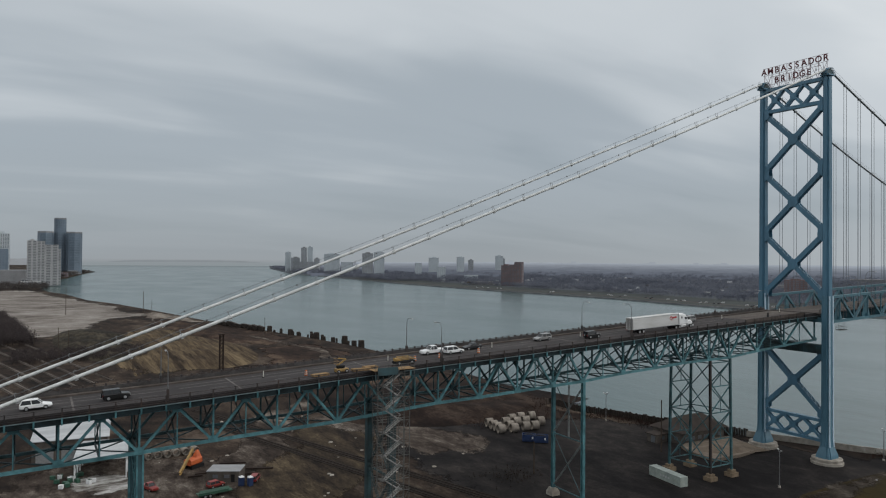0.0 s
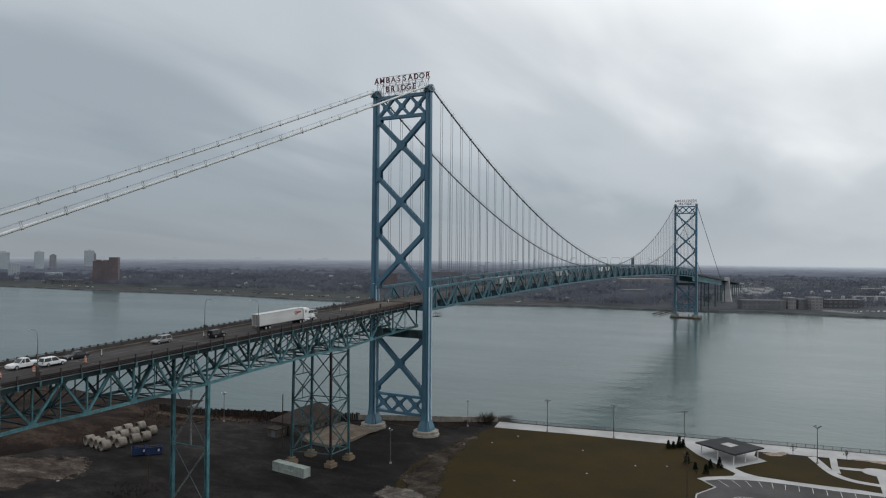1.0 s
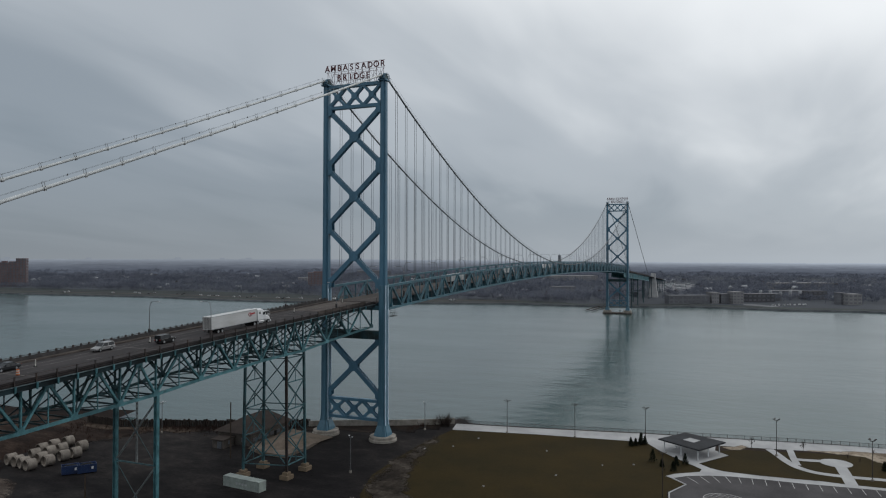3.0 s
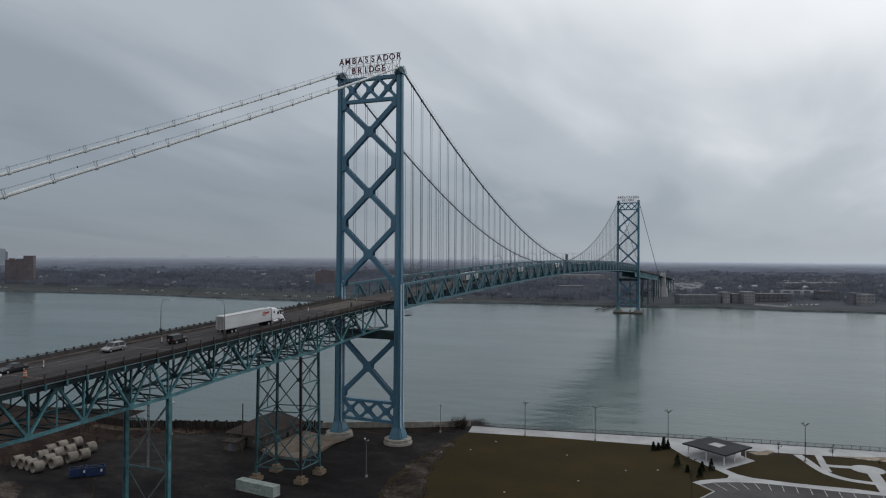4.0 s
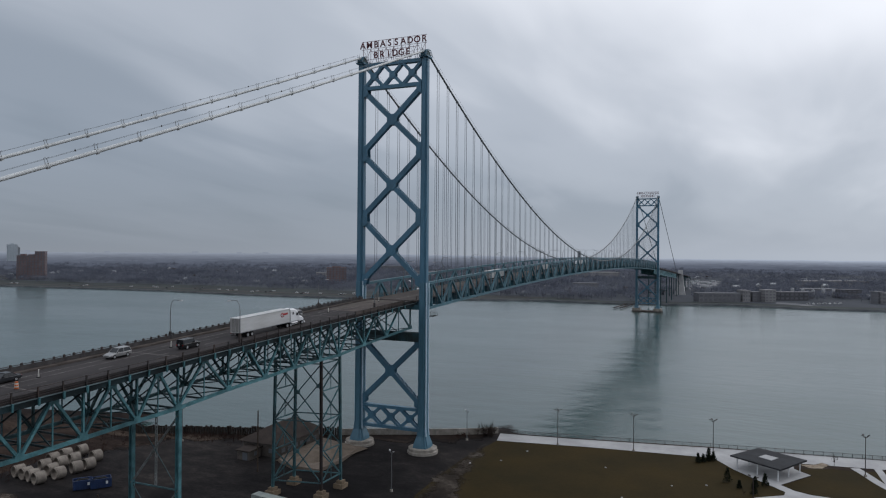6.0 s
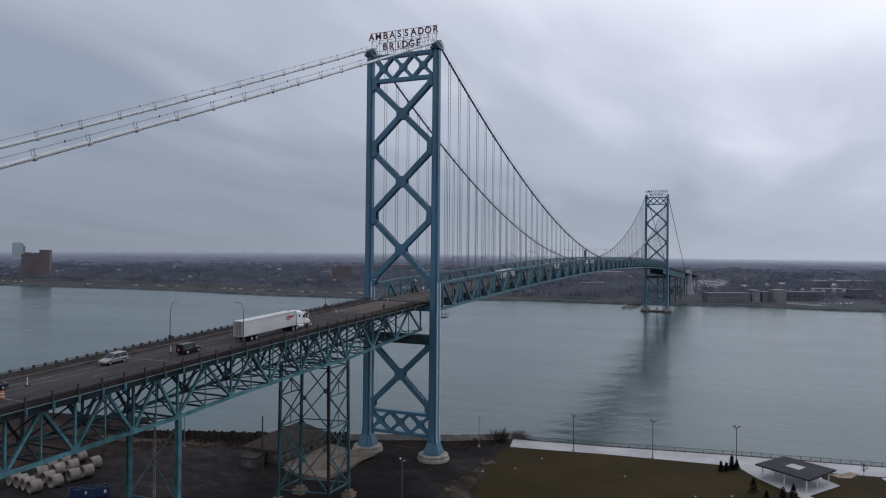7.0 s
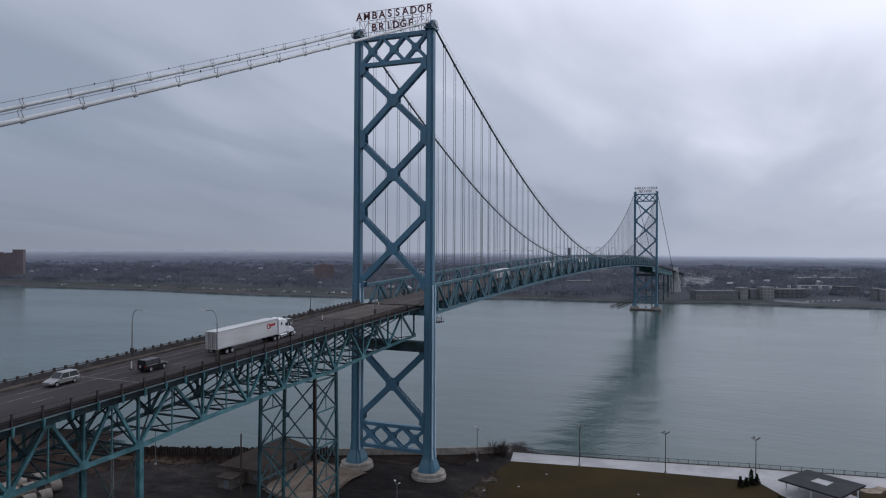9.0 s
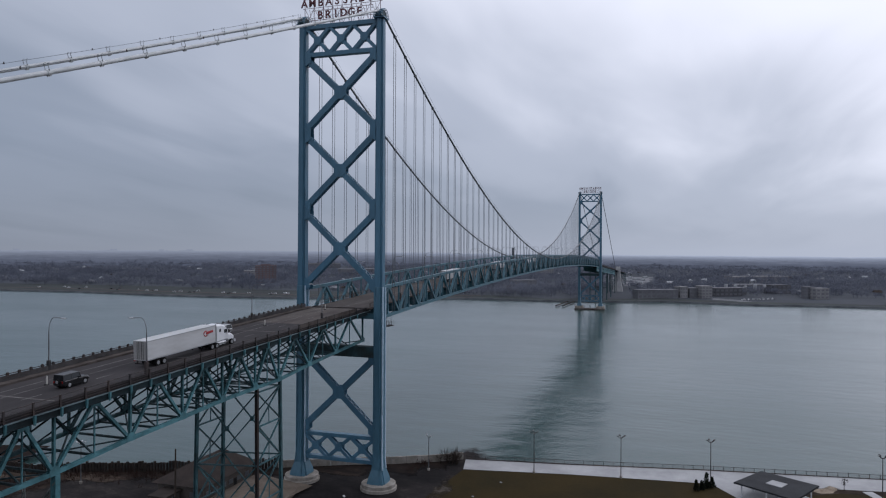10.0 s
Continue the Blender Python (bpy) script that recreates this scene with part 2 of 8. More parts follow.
# ---- geometry helpers ----
class Geo:
    """Gathers boxes, beams, tubes and rings into one mesh."""

    def __init__(self):
        self.v, self.f = [], []

    def add(self, verts, faces):
        n = len(self.v)
        self.v += [tuple(p) for p in verts]
        self.f += [tuple(n + i for i in f) for f in faces]
        return self

    def box(self, centre, size, turn=0.0):
        x, y, z = (s / 2 for s in size)
        c, s = math.cos(turn), math.sin(turn)
        pts = [(centre[0] + a * x * c - b * y * s, centre[1] + a * x * s + b * y * c, centre[2] + d * z) for d in (-1, 1) for a, b in ((-1, -1), (1, -1), (1, 1), (-1, 1))]
        return self.add(pts, [(3, 2, 1, 0), (4, 5, 6, 7), (0, 1, 5, 4), (1, 2, 6, 5), (2, 3, 7, 6), (3, 0, 4, 7)])

    def beam(self, p, q, w, h, up=(0, 0, 1)):
        """A box from p to q, w across and h along up."""
        p, q = Vector(p), Vector(q)
        d = (q - p).normalized()
        side = d.cross(Vector(up))
        if side.length < 1e-4:
            side = d.cross(Vector((1, 0, 0)))
        side.normalize()
        top = side.cross(d)
        pts = [e + side * (a * w / 2) + top * (b * h / 2) for e in (p, q) for a, b in ((-1, -1), (1, -1), (1, 1), (-1, 1))]
        return self.add(pts, [(3, 2, 1, 0), (4, 5, 6, 7), (0, 1, 5, 4), (1, 2, 6, 5), (2, 3, 7, 6), (3, 0, 4, 7)])

    def ibeam(self, p, q, w, h, t=0.1, up=(0, 0, 1)):
        """Two flanges, w across and h apart, and a web."""
        p, q = Vector(p), Vector(q)
        d = (q - p).normalized()
        side = d.cross(Vector(up))
        if side.length < 1e-4:
            side = d.cross(Vector((1, 0, 0)))
        side.normalize()
        top = side.cross(d)
        for s in (-1, 1):
            o = top * (s * (h - t) / 2)
            self.beam(p + o, q + o, w, t, top)
        self.beam(p, q, t, h - 2 * t, top)
        return self

    def laced(self, p, q, w, h, step=1.2, t=0.09, up=(0, 0, 1), bar=0.09):
        """Two flat bars joined by zigzag lacing."""
        p, q = Vector(p), Vector(q)
        d = (q - p).normalized()
        side = d.cross(Vector(up))
        if side.length < 1e-4:
            side = d.cross(Vector((1, 0, 0)))
        side.normalize()
        top = side.cross(d)
        o = top * ((h - t) / 2)
        for s in (-1, 1):
            self.beam(p + o * s, q + o * s, w, t, top)
        n = max(2, round((q - p).length / step))
        for k in range(n):
            a, b = p.lerp(q, k / n), p.lerp(q, (k + 1) / n)
            s = 1 if k % 2 else -1
            self.beam(a + o * s, b - o * s, w * 0.6, bar, top)
        return self

    def ladder(self, p, q, w, h, step=1.0, t=0.08, up=(0, 0, 1)):
        """Two flat bars joined by square batten plates."""
        p, q = Vector(p), Vector(q)
        d = (q - p).normalized()
        side = d.cross(Vector(up)).normalized()
        top = side.cross(d)
        o = top * ((h - t) / 2)
        for s in (-1, 1):
            self.beam(p + o * s, q + o * s, w, t, top)
        n = max(2, round((q - p).length / step))
        for k in range(n + 1):
            c = p.lerp(q, k / n)
            self.beam(c - d * 0.13, c + d * 0.13, w * 0.9, h - 2 * t, top)
        return self

    def tube(self, p, q, r, n=8, r2=None):
        p, q = Vector(p), Vector(q)
        r2 = r if r2 is None else r2
        d = (q - p).normalized()
        side = d.orthogonal().normalized()
        top = side.cross(d)
        pts = []
        for e, rad in ((p, r), (q, r2)):
            pts += [e + (side * math.cos(a) + top * math.sin(a)) * rad for a in (2 * math.pi * k / n for k in range(n))]
        faces = [(k, (k + 1) % n, n + (k + 1) % n, n + k) for k in range(n)]
        return self.add(pts, faces + [tuple(reversed(range(n))), tuple(range(n, 2 * n))])

    def pipe(self, pts, r, n=8):
        """A tube along a line of points."""
        pts = [Vector(p) for p in pts]
        rings = []
        for k, p in enumerate(pts):
            d = (pts[min(k + 1, len(pts) - 1)] - pts[max(k - 1, 0)]).normalized()
            side = d.cross(Vector((0, 0, 1)))
            side = side.normalized() if side.length > 1e-3 else Vector((0, 1, 0))
            top = side.cross(d)
            rings.append([p + (side * math.cos(a) + top * math.sin(a)) * r for a in (2 * math.pi * j / n for j in range(n))])
        return self.loft(rings)

    def loft(self, rings, caps=True):
        n = len(rings[0])
        faces = [(a * n + k, a * n + (k + 1) % n, (a + 1) * n + (k + 1) % n, (a + 1) * n + k) for a in range(len(rings) - 1) for k in range(n)]
        if caps:
            faces += [tuple(reversed(range(n))), tuple(range((len(rings) - 1) * n, len(rings) * n))]
        return self.add([p for r in rings for p in r], faces)

    def prism(self, outline, z0, z1):
        """An upright prism over an outline that runs anticlockwise."""
        return self.loft([[(x, y, z0) for x, y in outline], [(x, y, z1) for x, y in outline]])

    def mesh(self, name, smooth=False):
        me = bpy.data.meshes.new(name)
        me.from_pydata(self.v, [], self.f)
        me.validate()
        if smooth:
            me.shade_smooth()
        return me


def part(name, geo, mat, parent=None, label="", smooth=False):
    me = geo if isinstance(geo, bpy.types.Mesh) else geo.mesh(name, smooth)
    if not me.materials:
        me.materials.append(mat)
    ob = new(name, me)
    if parent is not None:
        ob.parent = parent
        ob.matrix_parent_inverse = parent.matrix_basis.inverted()
    return tagged(ob, label)


def thing(name, label, category, group="", kind="", at=(0, 0, 0), turn=0.0):
    ob = new(name)
    ob.matrix_basis = pose(*at, 0, 0, turn)
    ob.empty_display_size = 0.5
    return tagged(ob, label, category, group, kind)


def sub(name, geo, mat, parent, label="", smooth=False):
    """A part given in its thing's own axes."""
    me = geo if isinstance(geo, bpy.types.Mesh) else geo.mesh(name, smooth)
    if not me.materials:
        me.materials.append(mat)
    ob = new(name, me)
    ob.parent = parent
    return tagged(ob, label)


def lerp_at(table, x):
    for (x0, z0), (x1, z1) in zip(table, table[1:]):
        if x <= x1:
            return z0 + (z1 - z0) * (x - x0) / (x1 - x0)
    return table[-1][1]


# ---- levels ----
G = 1.5         # yard and lawn
WATER = -0.5
SPAN = 564.0
LEG_Y = 10.6
AXIS = 0.9      # middle of the approach road
SIDE_Y = 5.6    # trusses of the approach, from its middle
EDGE_Y = 7.6    # edge of the roadway
MAIN_Y = 9.0    # trusses of the main span


def road_z(x):
    if x > SPAN:
        return 45.6 - 0.05 * (x - SPAN)
    if x >= 0:
        return 51.7 - 6.1 * ((x - SPAN / 2) / (SPAN / 2)) ** 2
    return lerp_at([(-330, 29.8), (-206, 35.8), (-183, 36.75), (-133, 39.45), (-110, 40.45), (-80, 41.92), (-33, 44.1), (0, 45.6)], x)


def bottom_z(x):
    return lerp_at([(-330, 22), (-200.3, 27.2), (-188.2, 27.7), (-176, 28.3), (-164.4, 28.7), (-152.4, 29.1), (-129.8, 30.6), (-119.3, 30.8), (-109.1, 31.2), (-98.9, 31.6), (-89.8, 31.9), (-76.7, 32.9), (-65.4, 33.4), (-55.0, 34.0), (-44.9, 34.2), (-36.6, 34.3), (-24.5, 35.4), (-12.0, 36.3), (3, 37.2)], x)


def main_bottom(x):
    return 49.0 - 6.2 * ((x - SPAN / 2) / (SPAN / 2)) ** 2


def main_top(x):
    return 56.5 - 6.2 * ((x - SPAN / 2) / (SPAN / 2)) ** 2


def cable_z(x):
    if x < 0:
        return 119.0 + 0.3865 * x - 1.38 * (1 - ((x + 105) / 105) ** 2) * (x > -210)
    if x > SPAN:
        return 119.0 - 0.42 * (x - SPAN)
    return 54.8 + 64.2 * ((x - SPAN / 2) / (SPAN / 2)) ** 2


# ---- ground and water ----
SHORE = [(-400, -900), (65, -900), (52, -300), (50.8, -145), (42.0, -87), (35.4, -51), (31, -24), (26.5, -17), (19.5, -6), (15, 5), (8, 18), (3, 28), (-3.5, 41), (-9.3, 56.6), (-14.7, 70.6), (-19.5, 80), (-19, 93), (-13, 99), (-14, 120), (-10, 160), (-12, 240), (-16, 297), (-28, 366), (-43, 432),
         (-67, 539), (-88, 661), (-118, 816), (-146, 912), (-168, 1088), (-190, 1170), (-196, 1280), (-206, 1450), (-204, 1590), (-180, 1731), (-134, 1998), (-66, 2523), (-20, 2760), (-60, 3400), (-40, 4900)]


def sheet(name, outline, z, mat, label, depth=3.0, category=""):
    """A slab of ground with an upright edge down to depth below."""
    bm = bmesh.new()
    top = [bm.verts.new((x, y, z)) for x, y in outline]
    f = bm.faces.new(top)
    f.normal_update()
    if f.normal.z < 0:
        f.normal_flip()
    low = [bm.verts.new((x, y, z - depth)) for x, y in outline]
    n = len(outline)
    for k in range(n):
        bm.faces.new((top[k], top[(k + 1) % n], low[(k + 1) % n], low[k]))
    bmesh.ops.triangulate(bm, faces=[f])
    bmesh.ops.recalc_face_normals(bm, faces=bm.faces[:])
    me = bpy.data.meshes.new(name)
    bm.to_mesh(me)
    bm.free()
    me.materials.append(mat)
    return tagged(new(name, me), label, category or "ground", kind="structure")


ground = sheet("ground", [(-4900, -900)] + SHORE + [(-4900, 4900)], G, EARTH, "dark damp earth of the river bank and yard")
FAR_SHORE = [(700, -4900), (690, -1500), (682, -500), (685, -239), (676, -165), (684, -120), (694, -66), (672, -25), (650, 60), (655, 150), (620, 250), (582, 358), (566, 465), (568, 563), (580, 683), (566, 828), (556, 905), (550, 1000), (545, 1347), (580, 1840), (620, 2435), (850, 3500), (1250, 4900)]
far_ground = sheet("ground", FAR_SHORE + [(4900, 4900), (4900, -4900)], 1.0, EARTH, "dull wooded land across the river")


def water_material():
    m = bpy.data.materials.new("grey_river_water")
    m.use_nodes = True
    nodes, links = m.node_tree.nodes, m.node_tree.links
    bsdf = nodes["Principled BSDF"]
    bsdf.inputs["Base Color"].default_value = (0.032, 0.066, 0.064, 1)
    bsdf.inputs["IOR"].default_value = 1.33
    geo = nodes.new("ShaderNodeNewGeometry")
    mp = nodes.new("ShaderNodeMapping")
    mp.inputs["Rotation"].default_value = (0, 0, radians(20))
    mp.inputs["Scale"].default_value = (1.0, 0.45, 1)
    links.new(geo.outputs["Position"], mp.inputs[0])
    height = None
    for sc, st in ((1.1, 0.45), (0.25, 1.9), (0.06, 6.0)):
        n = nodes.new("ShaderNodeTexNoise")
        n.inputs["Scale"].default_value, n.inputs["Detail"].default_value = sc, 5
        links.new(mp.outputs[0], n.inputs["Vector"])
        mul = nodes.new("ShaderNodeMath")
        mul.operation = "MULTIPLY"
        mul.inputs[1].default_value = st
        links.new(n.outputs[0], mul.inputs[0])
        if height is None:
            height = mul.outputs[0]
        else:
            add = nodes.new("ShaderNodeMath")
            links.new(height, add.inputs[0])
            links.new(mul.outputs[0], add.inputs[1])
            height = add.outputs[0]
    b = nodes.new("ShaderNodeBump")
    b.inputs["Strength"].default_value, b.inputs["Distance"].default_value = 0.55, 0.16
    links.new(height, b.inputs["Height"])
    links.new(b.outputs[0], bsdf.inputs["Normal"])
    patchy = nodes.new("ShaderNodeTexNoise")
    patchy.inputs["Scale"].default_value, patchy.inputs["Detail"].default_value = 0.012, 4
    links.new(mp.outputs[0], patchy.inputs["Vector"])
    rr = nodes.new("ShaderNodeMapRange")
    rr.inputs["From Min"].default_value, rr.inputs["From Max"].default_value = 0.35, 0.65
    rr.inputs["To Min"].default_value, rr.inputs["To Max"].default_value = 0.15, 0.22
    links.new(patchy.outputs[0], rr.inputs[0])
    links.new(rr.outputs[0], bsdf.inputs["Roughness"])
    return m


WATER_MAT = water_material()
river = Geo().add([(-900, -4900, WATER), (4900, -4900, WATER), (4900, 4900, WATER), (-900, 4900, WATER)], [(0, 1, 2, 3)])
tagged(part("water", river, WATER_MAT), "grey-green river with fine ripples", "river", kind="structure")


# ---- bridge tower ----
def leg_ring(z, wy, dx, y):
    """A stepped outline: ribs stand proud of the leg's four faces."""
    a, b = dx / 2, wy / 2
    i, j = a * 0.62, b * 0.55
    s = 0.22
    pts = [(-a + s, -b + s), (-i, -b + s), (-i, -b), (i, -b), (i, -b + s), (a - s, -b + s), (a - s, -j), (a, -j), (a, j), (a - s, j), (a - s, b - s), (i, b - s), (i, b), (-i, b), (-i, b - s), (-a + s, b - s),
           (-a + s, j), (-a, j), (-a, -j), (-a + s, -j)]
    return [(x, y + yy, z) for x, yy in pts]


def bridge_tower(x0, label):
    t = thing("bridge_tower", label, "bridge tower", at=(x0, 0, 0))
    for s in (-1, 1):
        y = s * LEG_Y
        levels = [(3.2, 4.6, 5.4), (4.2, 4.3, 5.0), (6.5, 2.9, 3.7), (9.0, 2.5, 3.2), (36, 2.4, 3.0), (51, 2.35, 2.9), (51.01, 2.1, 2.6), (88, 2.0, 2.35), (117.0, 1.9, 2.2)]
        low = [l for l in levels if l[0] <= 51]
        sub("leg_base", Geo().loft([leg_ring(z, w, d, y) for z, w, d in low]), BLUE_LIGHT, t, "brighter blue lower leg with ribs and flared foot")
        sub("leg", Geo().loft([leg_ring(z, w, d, y) for z, w, d in levels if z > 51]), BLUE, t)
        for f in (-0.28, 0.28):
            # the pale colour paints a glossy highlight onto these ribs
            sub("rib", Geo().loft([[(f * d + a * 0.2, y - w / 2 - b, z) for a, b in ((-1, -0.1), (-1, 0.16), (1, 0.16), (1, -0.1))] for z, w, d in low if z > 6]), RIB_HIGHLIGHT, t, "pale blue rib with a painted highlight")
            sub("rib", Geo().loft([[(-d / 2 - b, y + f * w + a * 0.11, z) for a, b in ((-1, -0.1), (-1, 0.16), (1, 0.16), (1, -0.1))] for z, w, d in low if z > 6]), BLUE_LIGHT, t)
        ring = [[(4.3 * f * math.cos(a), y + 4.3 * f * math.sin(a), z) for a in (2 * math.pi * k / 28 for k in range(28))] for f, z in ((1.04, 0.6), (1.04, 2.2), (0.98, 2.35), (0.98, 3.1), (0.92, 3.22))]
        sub("pedestal", Geo().loft(ring), CONCRETE, t, "round stepped concrete pedestal")
        # saddle house with its rounded ribs
        dome = sub("saddle_house", Geo().box((0, y, 116.9), (3.2, 2.7, 0.4)), BLUE, t, "ribbed rounded cable saddle housing")
        for k in range(8):
            yy = y + (k - 3.5) * 0.34
            pts = [(2.0 * math.cos(a), yy, 117.0 + 2.1 * math.sin(a)) for a in (math.pi * j / 10 for j in range(11))]
            sub("hoop", Geo().pipe(pts, 0.07, 5), BLUE, dome)
        for k in range(1, 8):
            a = math.pi * k / 8
            sub("purlin", Geo().tube((2.0 * math.cos(a), y - 1.25, 117.0 + 2.1 * math.sin(a)), (2.0 * math.cos(a), y + 1.25, 117.0 + 2.1 * math.sin(a)), 0.06, 5), BLUE, dome)
        core = Geo().loft([[(1.75 * math.cos(a), yy, 117.0 + 1.8 * math.sin(a)) for a in (math.pi * j / 10 for j in range(11))] for yy in (y - 0.85, y + 0.85)])
        sub("saddle", core, TEAL_DARK, t, "dark grooved cast saddle under the hoops")
    inner = LEG_Y - 1.0

    def brace(name, p, q, w=1.05, h=1.15):
        g = Geo()
        for xx in (-0.72, 0.72):
            g.beam((xx, *p), (xx, *q), h, 0.16, (1, 0, 0))
        # rows of lacing bars close the top and the underside
        a, b = Vector((0, *p)), Vector((0, *q))
        d = (b - a).normalized()
        n = Vector((1, 0, 0)).cross(d)
        count = max(3, int((b - a).length / 0.9))
        for e in (-1, 1):
            for k in range(count):
                c0, c1 = a.lerp(b, k / count) + n * (e * h * 0.46), a.lerp(b, (k + 1) / count) + n * (e * h * 0.46)
                sx = 0.68 if k % 2 else -0.68
                g.beam(c0 + Vector((sx, 0, 0)), c1 - Vector((sx, 0, 0)), 0.22, 0.07, n)
        sub(name, g, BLUE, t)

    def cross(zc, half, gusset=1.75, h=1.45):
        for s in (-1, 1):
            brace("diagonal_brace", (-inner, zc - s * half), (inner, zc + s * half), h=h)
        for xx in (-0.84, 0.84):
            pts = [(gusset * math.cos(a), gusset * math.sin(a)) for a in (math.pi / 8 + math.pi / 4 * k for k in range(8))]
            sub("gusset_plate", Geo().loft([[(xx + e, a, zc + b) for a, b in pts] for e in (-0.06, 0.06)]), BLUE, t)
        for s in (-1, 1):
            for e in (-1, 1):
                zz = zc + e * half
                for xx in (-0.88 - 0.06 * e, 0.88 + 0.06 * e):
                    ou = [(s * (inner + 0.1), zz - 1.9), (s * (inner + 0.1), zz + 1.9), (s * (inner - 1.5), zz - e * 0.2 + 0.9), (s * (inner - 1.5), zz - e * 0.2 - 0.9)]
                    sub("gusset_plate", Geo().loft([[(xx + d, a, b) for a, b in ou] for d in (-0.05, 0.05)]), BLUE, t)

    for zc in (99.3, 79.8, 60.3):
        cross(zc, 9.0)
    cross(24.6, 9.0, 1.7, 1.4)

    def band(z0, z1, count, th):
        for zz in (z0, z1):
            g = Geo()
            g.box((0, 0, zz), (1.6, 2 * inner, th))
            sub("strut", g, BLUE, t)
        width = 2 * inner / count
        for k in range(count):
            yc = -inner + width * (k + 0.5)
            for s in (-1, 1):
                g = Geo()
                for xx in (-0.6, 0.6):
                    g.beam((xx, yc - width * 0.47, (z0 + z1) / 2 - s * (z1 - z0) * 0.44), (xx, yc + width * 0.47, (z0 + z1) / 2 + s * (z1 - z0) * 0.44), 0.8, 0.2, (1, 0, 0))
                sub("lattice_bar", g, BLUE, t)
            for xx in (-0.72, 0.72):
                g = Geo().loft([[(xx + e, yc + 1.1 * math.cos(a), (z0 + z1) / 2 + 1.1 * math.sin(a)) for a in (math.pi / 8 + math.pi / 4 * j for j in range(8))] for e in (-0.05, 0.05)])
                sub("gusset_plate", g, BLUE, t)
    band(109.2, 116.2, 3, 1.05)
    band(7.9, 13.8, 3, 0.9)
    g = Geo().box((0, 0, 35.0), (2.6, 2 * inner, 2.6))
    for k in range(-4, 5):
        g.box((-1.36, k * 2.0, 35.0), (0.12, 0.2, 2.5))
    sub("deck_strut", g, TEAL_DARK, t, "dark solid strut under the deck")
    return t


tower_near = bridge_tower(0.0, "blue steel bridge tower with crossed bracing on the river bank")
tower_far = bridge_tower(SPAN, "blue steel bridge tower with crossed bracing across the river")


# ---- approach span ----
# darker copy of TEAL, also used on the trestle and pier struts
TEAL_SHADE = material("teal_shade_paint", (0.050, 0.135, 0.155), 0.6, second=(0.026, 0.060, 0.068), scale=0.5, fine=3, per_object=0.2)
BRACE = material("dull_grey_bracing_paint", (0.21, 0.225, 0.225), 0.6, second=(0.12, 0.135, 0.135), scale=0.5, fine=4, per_object=0.1)
def truss_member(name, p, q, w, h, mat, parent, kind="i"):
    g = Geo()
    if kind == "i":
        g.ibeam(p, q, w, h, 0.12, (0, 1, 0))
    elif kind == "laced":
        g.laced(p, q, w, h, 1.0, 0.1, (0, 1, 0))
    else:
        g.beam(p, q, w, h, (0, 1, 0))
    return part(name, g, mat, parent)


LOW_NODES = [-262, -249.5, -237.3, -225, -212.8, -200.3, -188.2, -176.0, -164.4, -152.4, -140.8, -129.8, -119.3, -109.1, -98.9, -89.8, -76.7, -65.4, -55.0, -44.9, -36.6, -24.5, -12.0, 3.0]
FASCIA_SHADE = material("fascia_shade_paint", (0.020, 0.036, 0.042), 0.7, second=(0.012, 0.016, 0.018), scale=0.4, fine=4, per_object=0.2)
EDGE_KERB = material("stained_dark_kerb", (0.056, 0.049, 0.049), 0.9, second=(0.032, 0.029, 0.030), scale=0.4, fine=4)
LEDGE = material("pale_grimy_ledge_paint", (0.150, 0.205, 0.222), 0.6, second=(0.075, 0.105, 0.115), scale=0.6, fine=4, per_object=0.15)
approach = thing("approach_span", "teal steel deck-truss approach with a worn asphalt road", "bridge span")


def gusset(parent, x, y, z, w, h, mat):
    g = Geo()
    for s in (-1, 1):
        pts = [(x - w / 2, z - h * 0.5), (x + w / 2, z - h * 0.5), (x + w / 2, z + h * 0.1), (x + w * 0.22, z + h * 0.5), (x - w * 0.22, z + h * 0.5), (x - w / 2, z + h * 0.1)]
        g.loft([[(a, y + s * 0.24 + d, b) for a, b in pts] for d in (-0.03, 0.03)])
    part("gusset_plate", g, mat, parent)


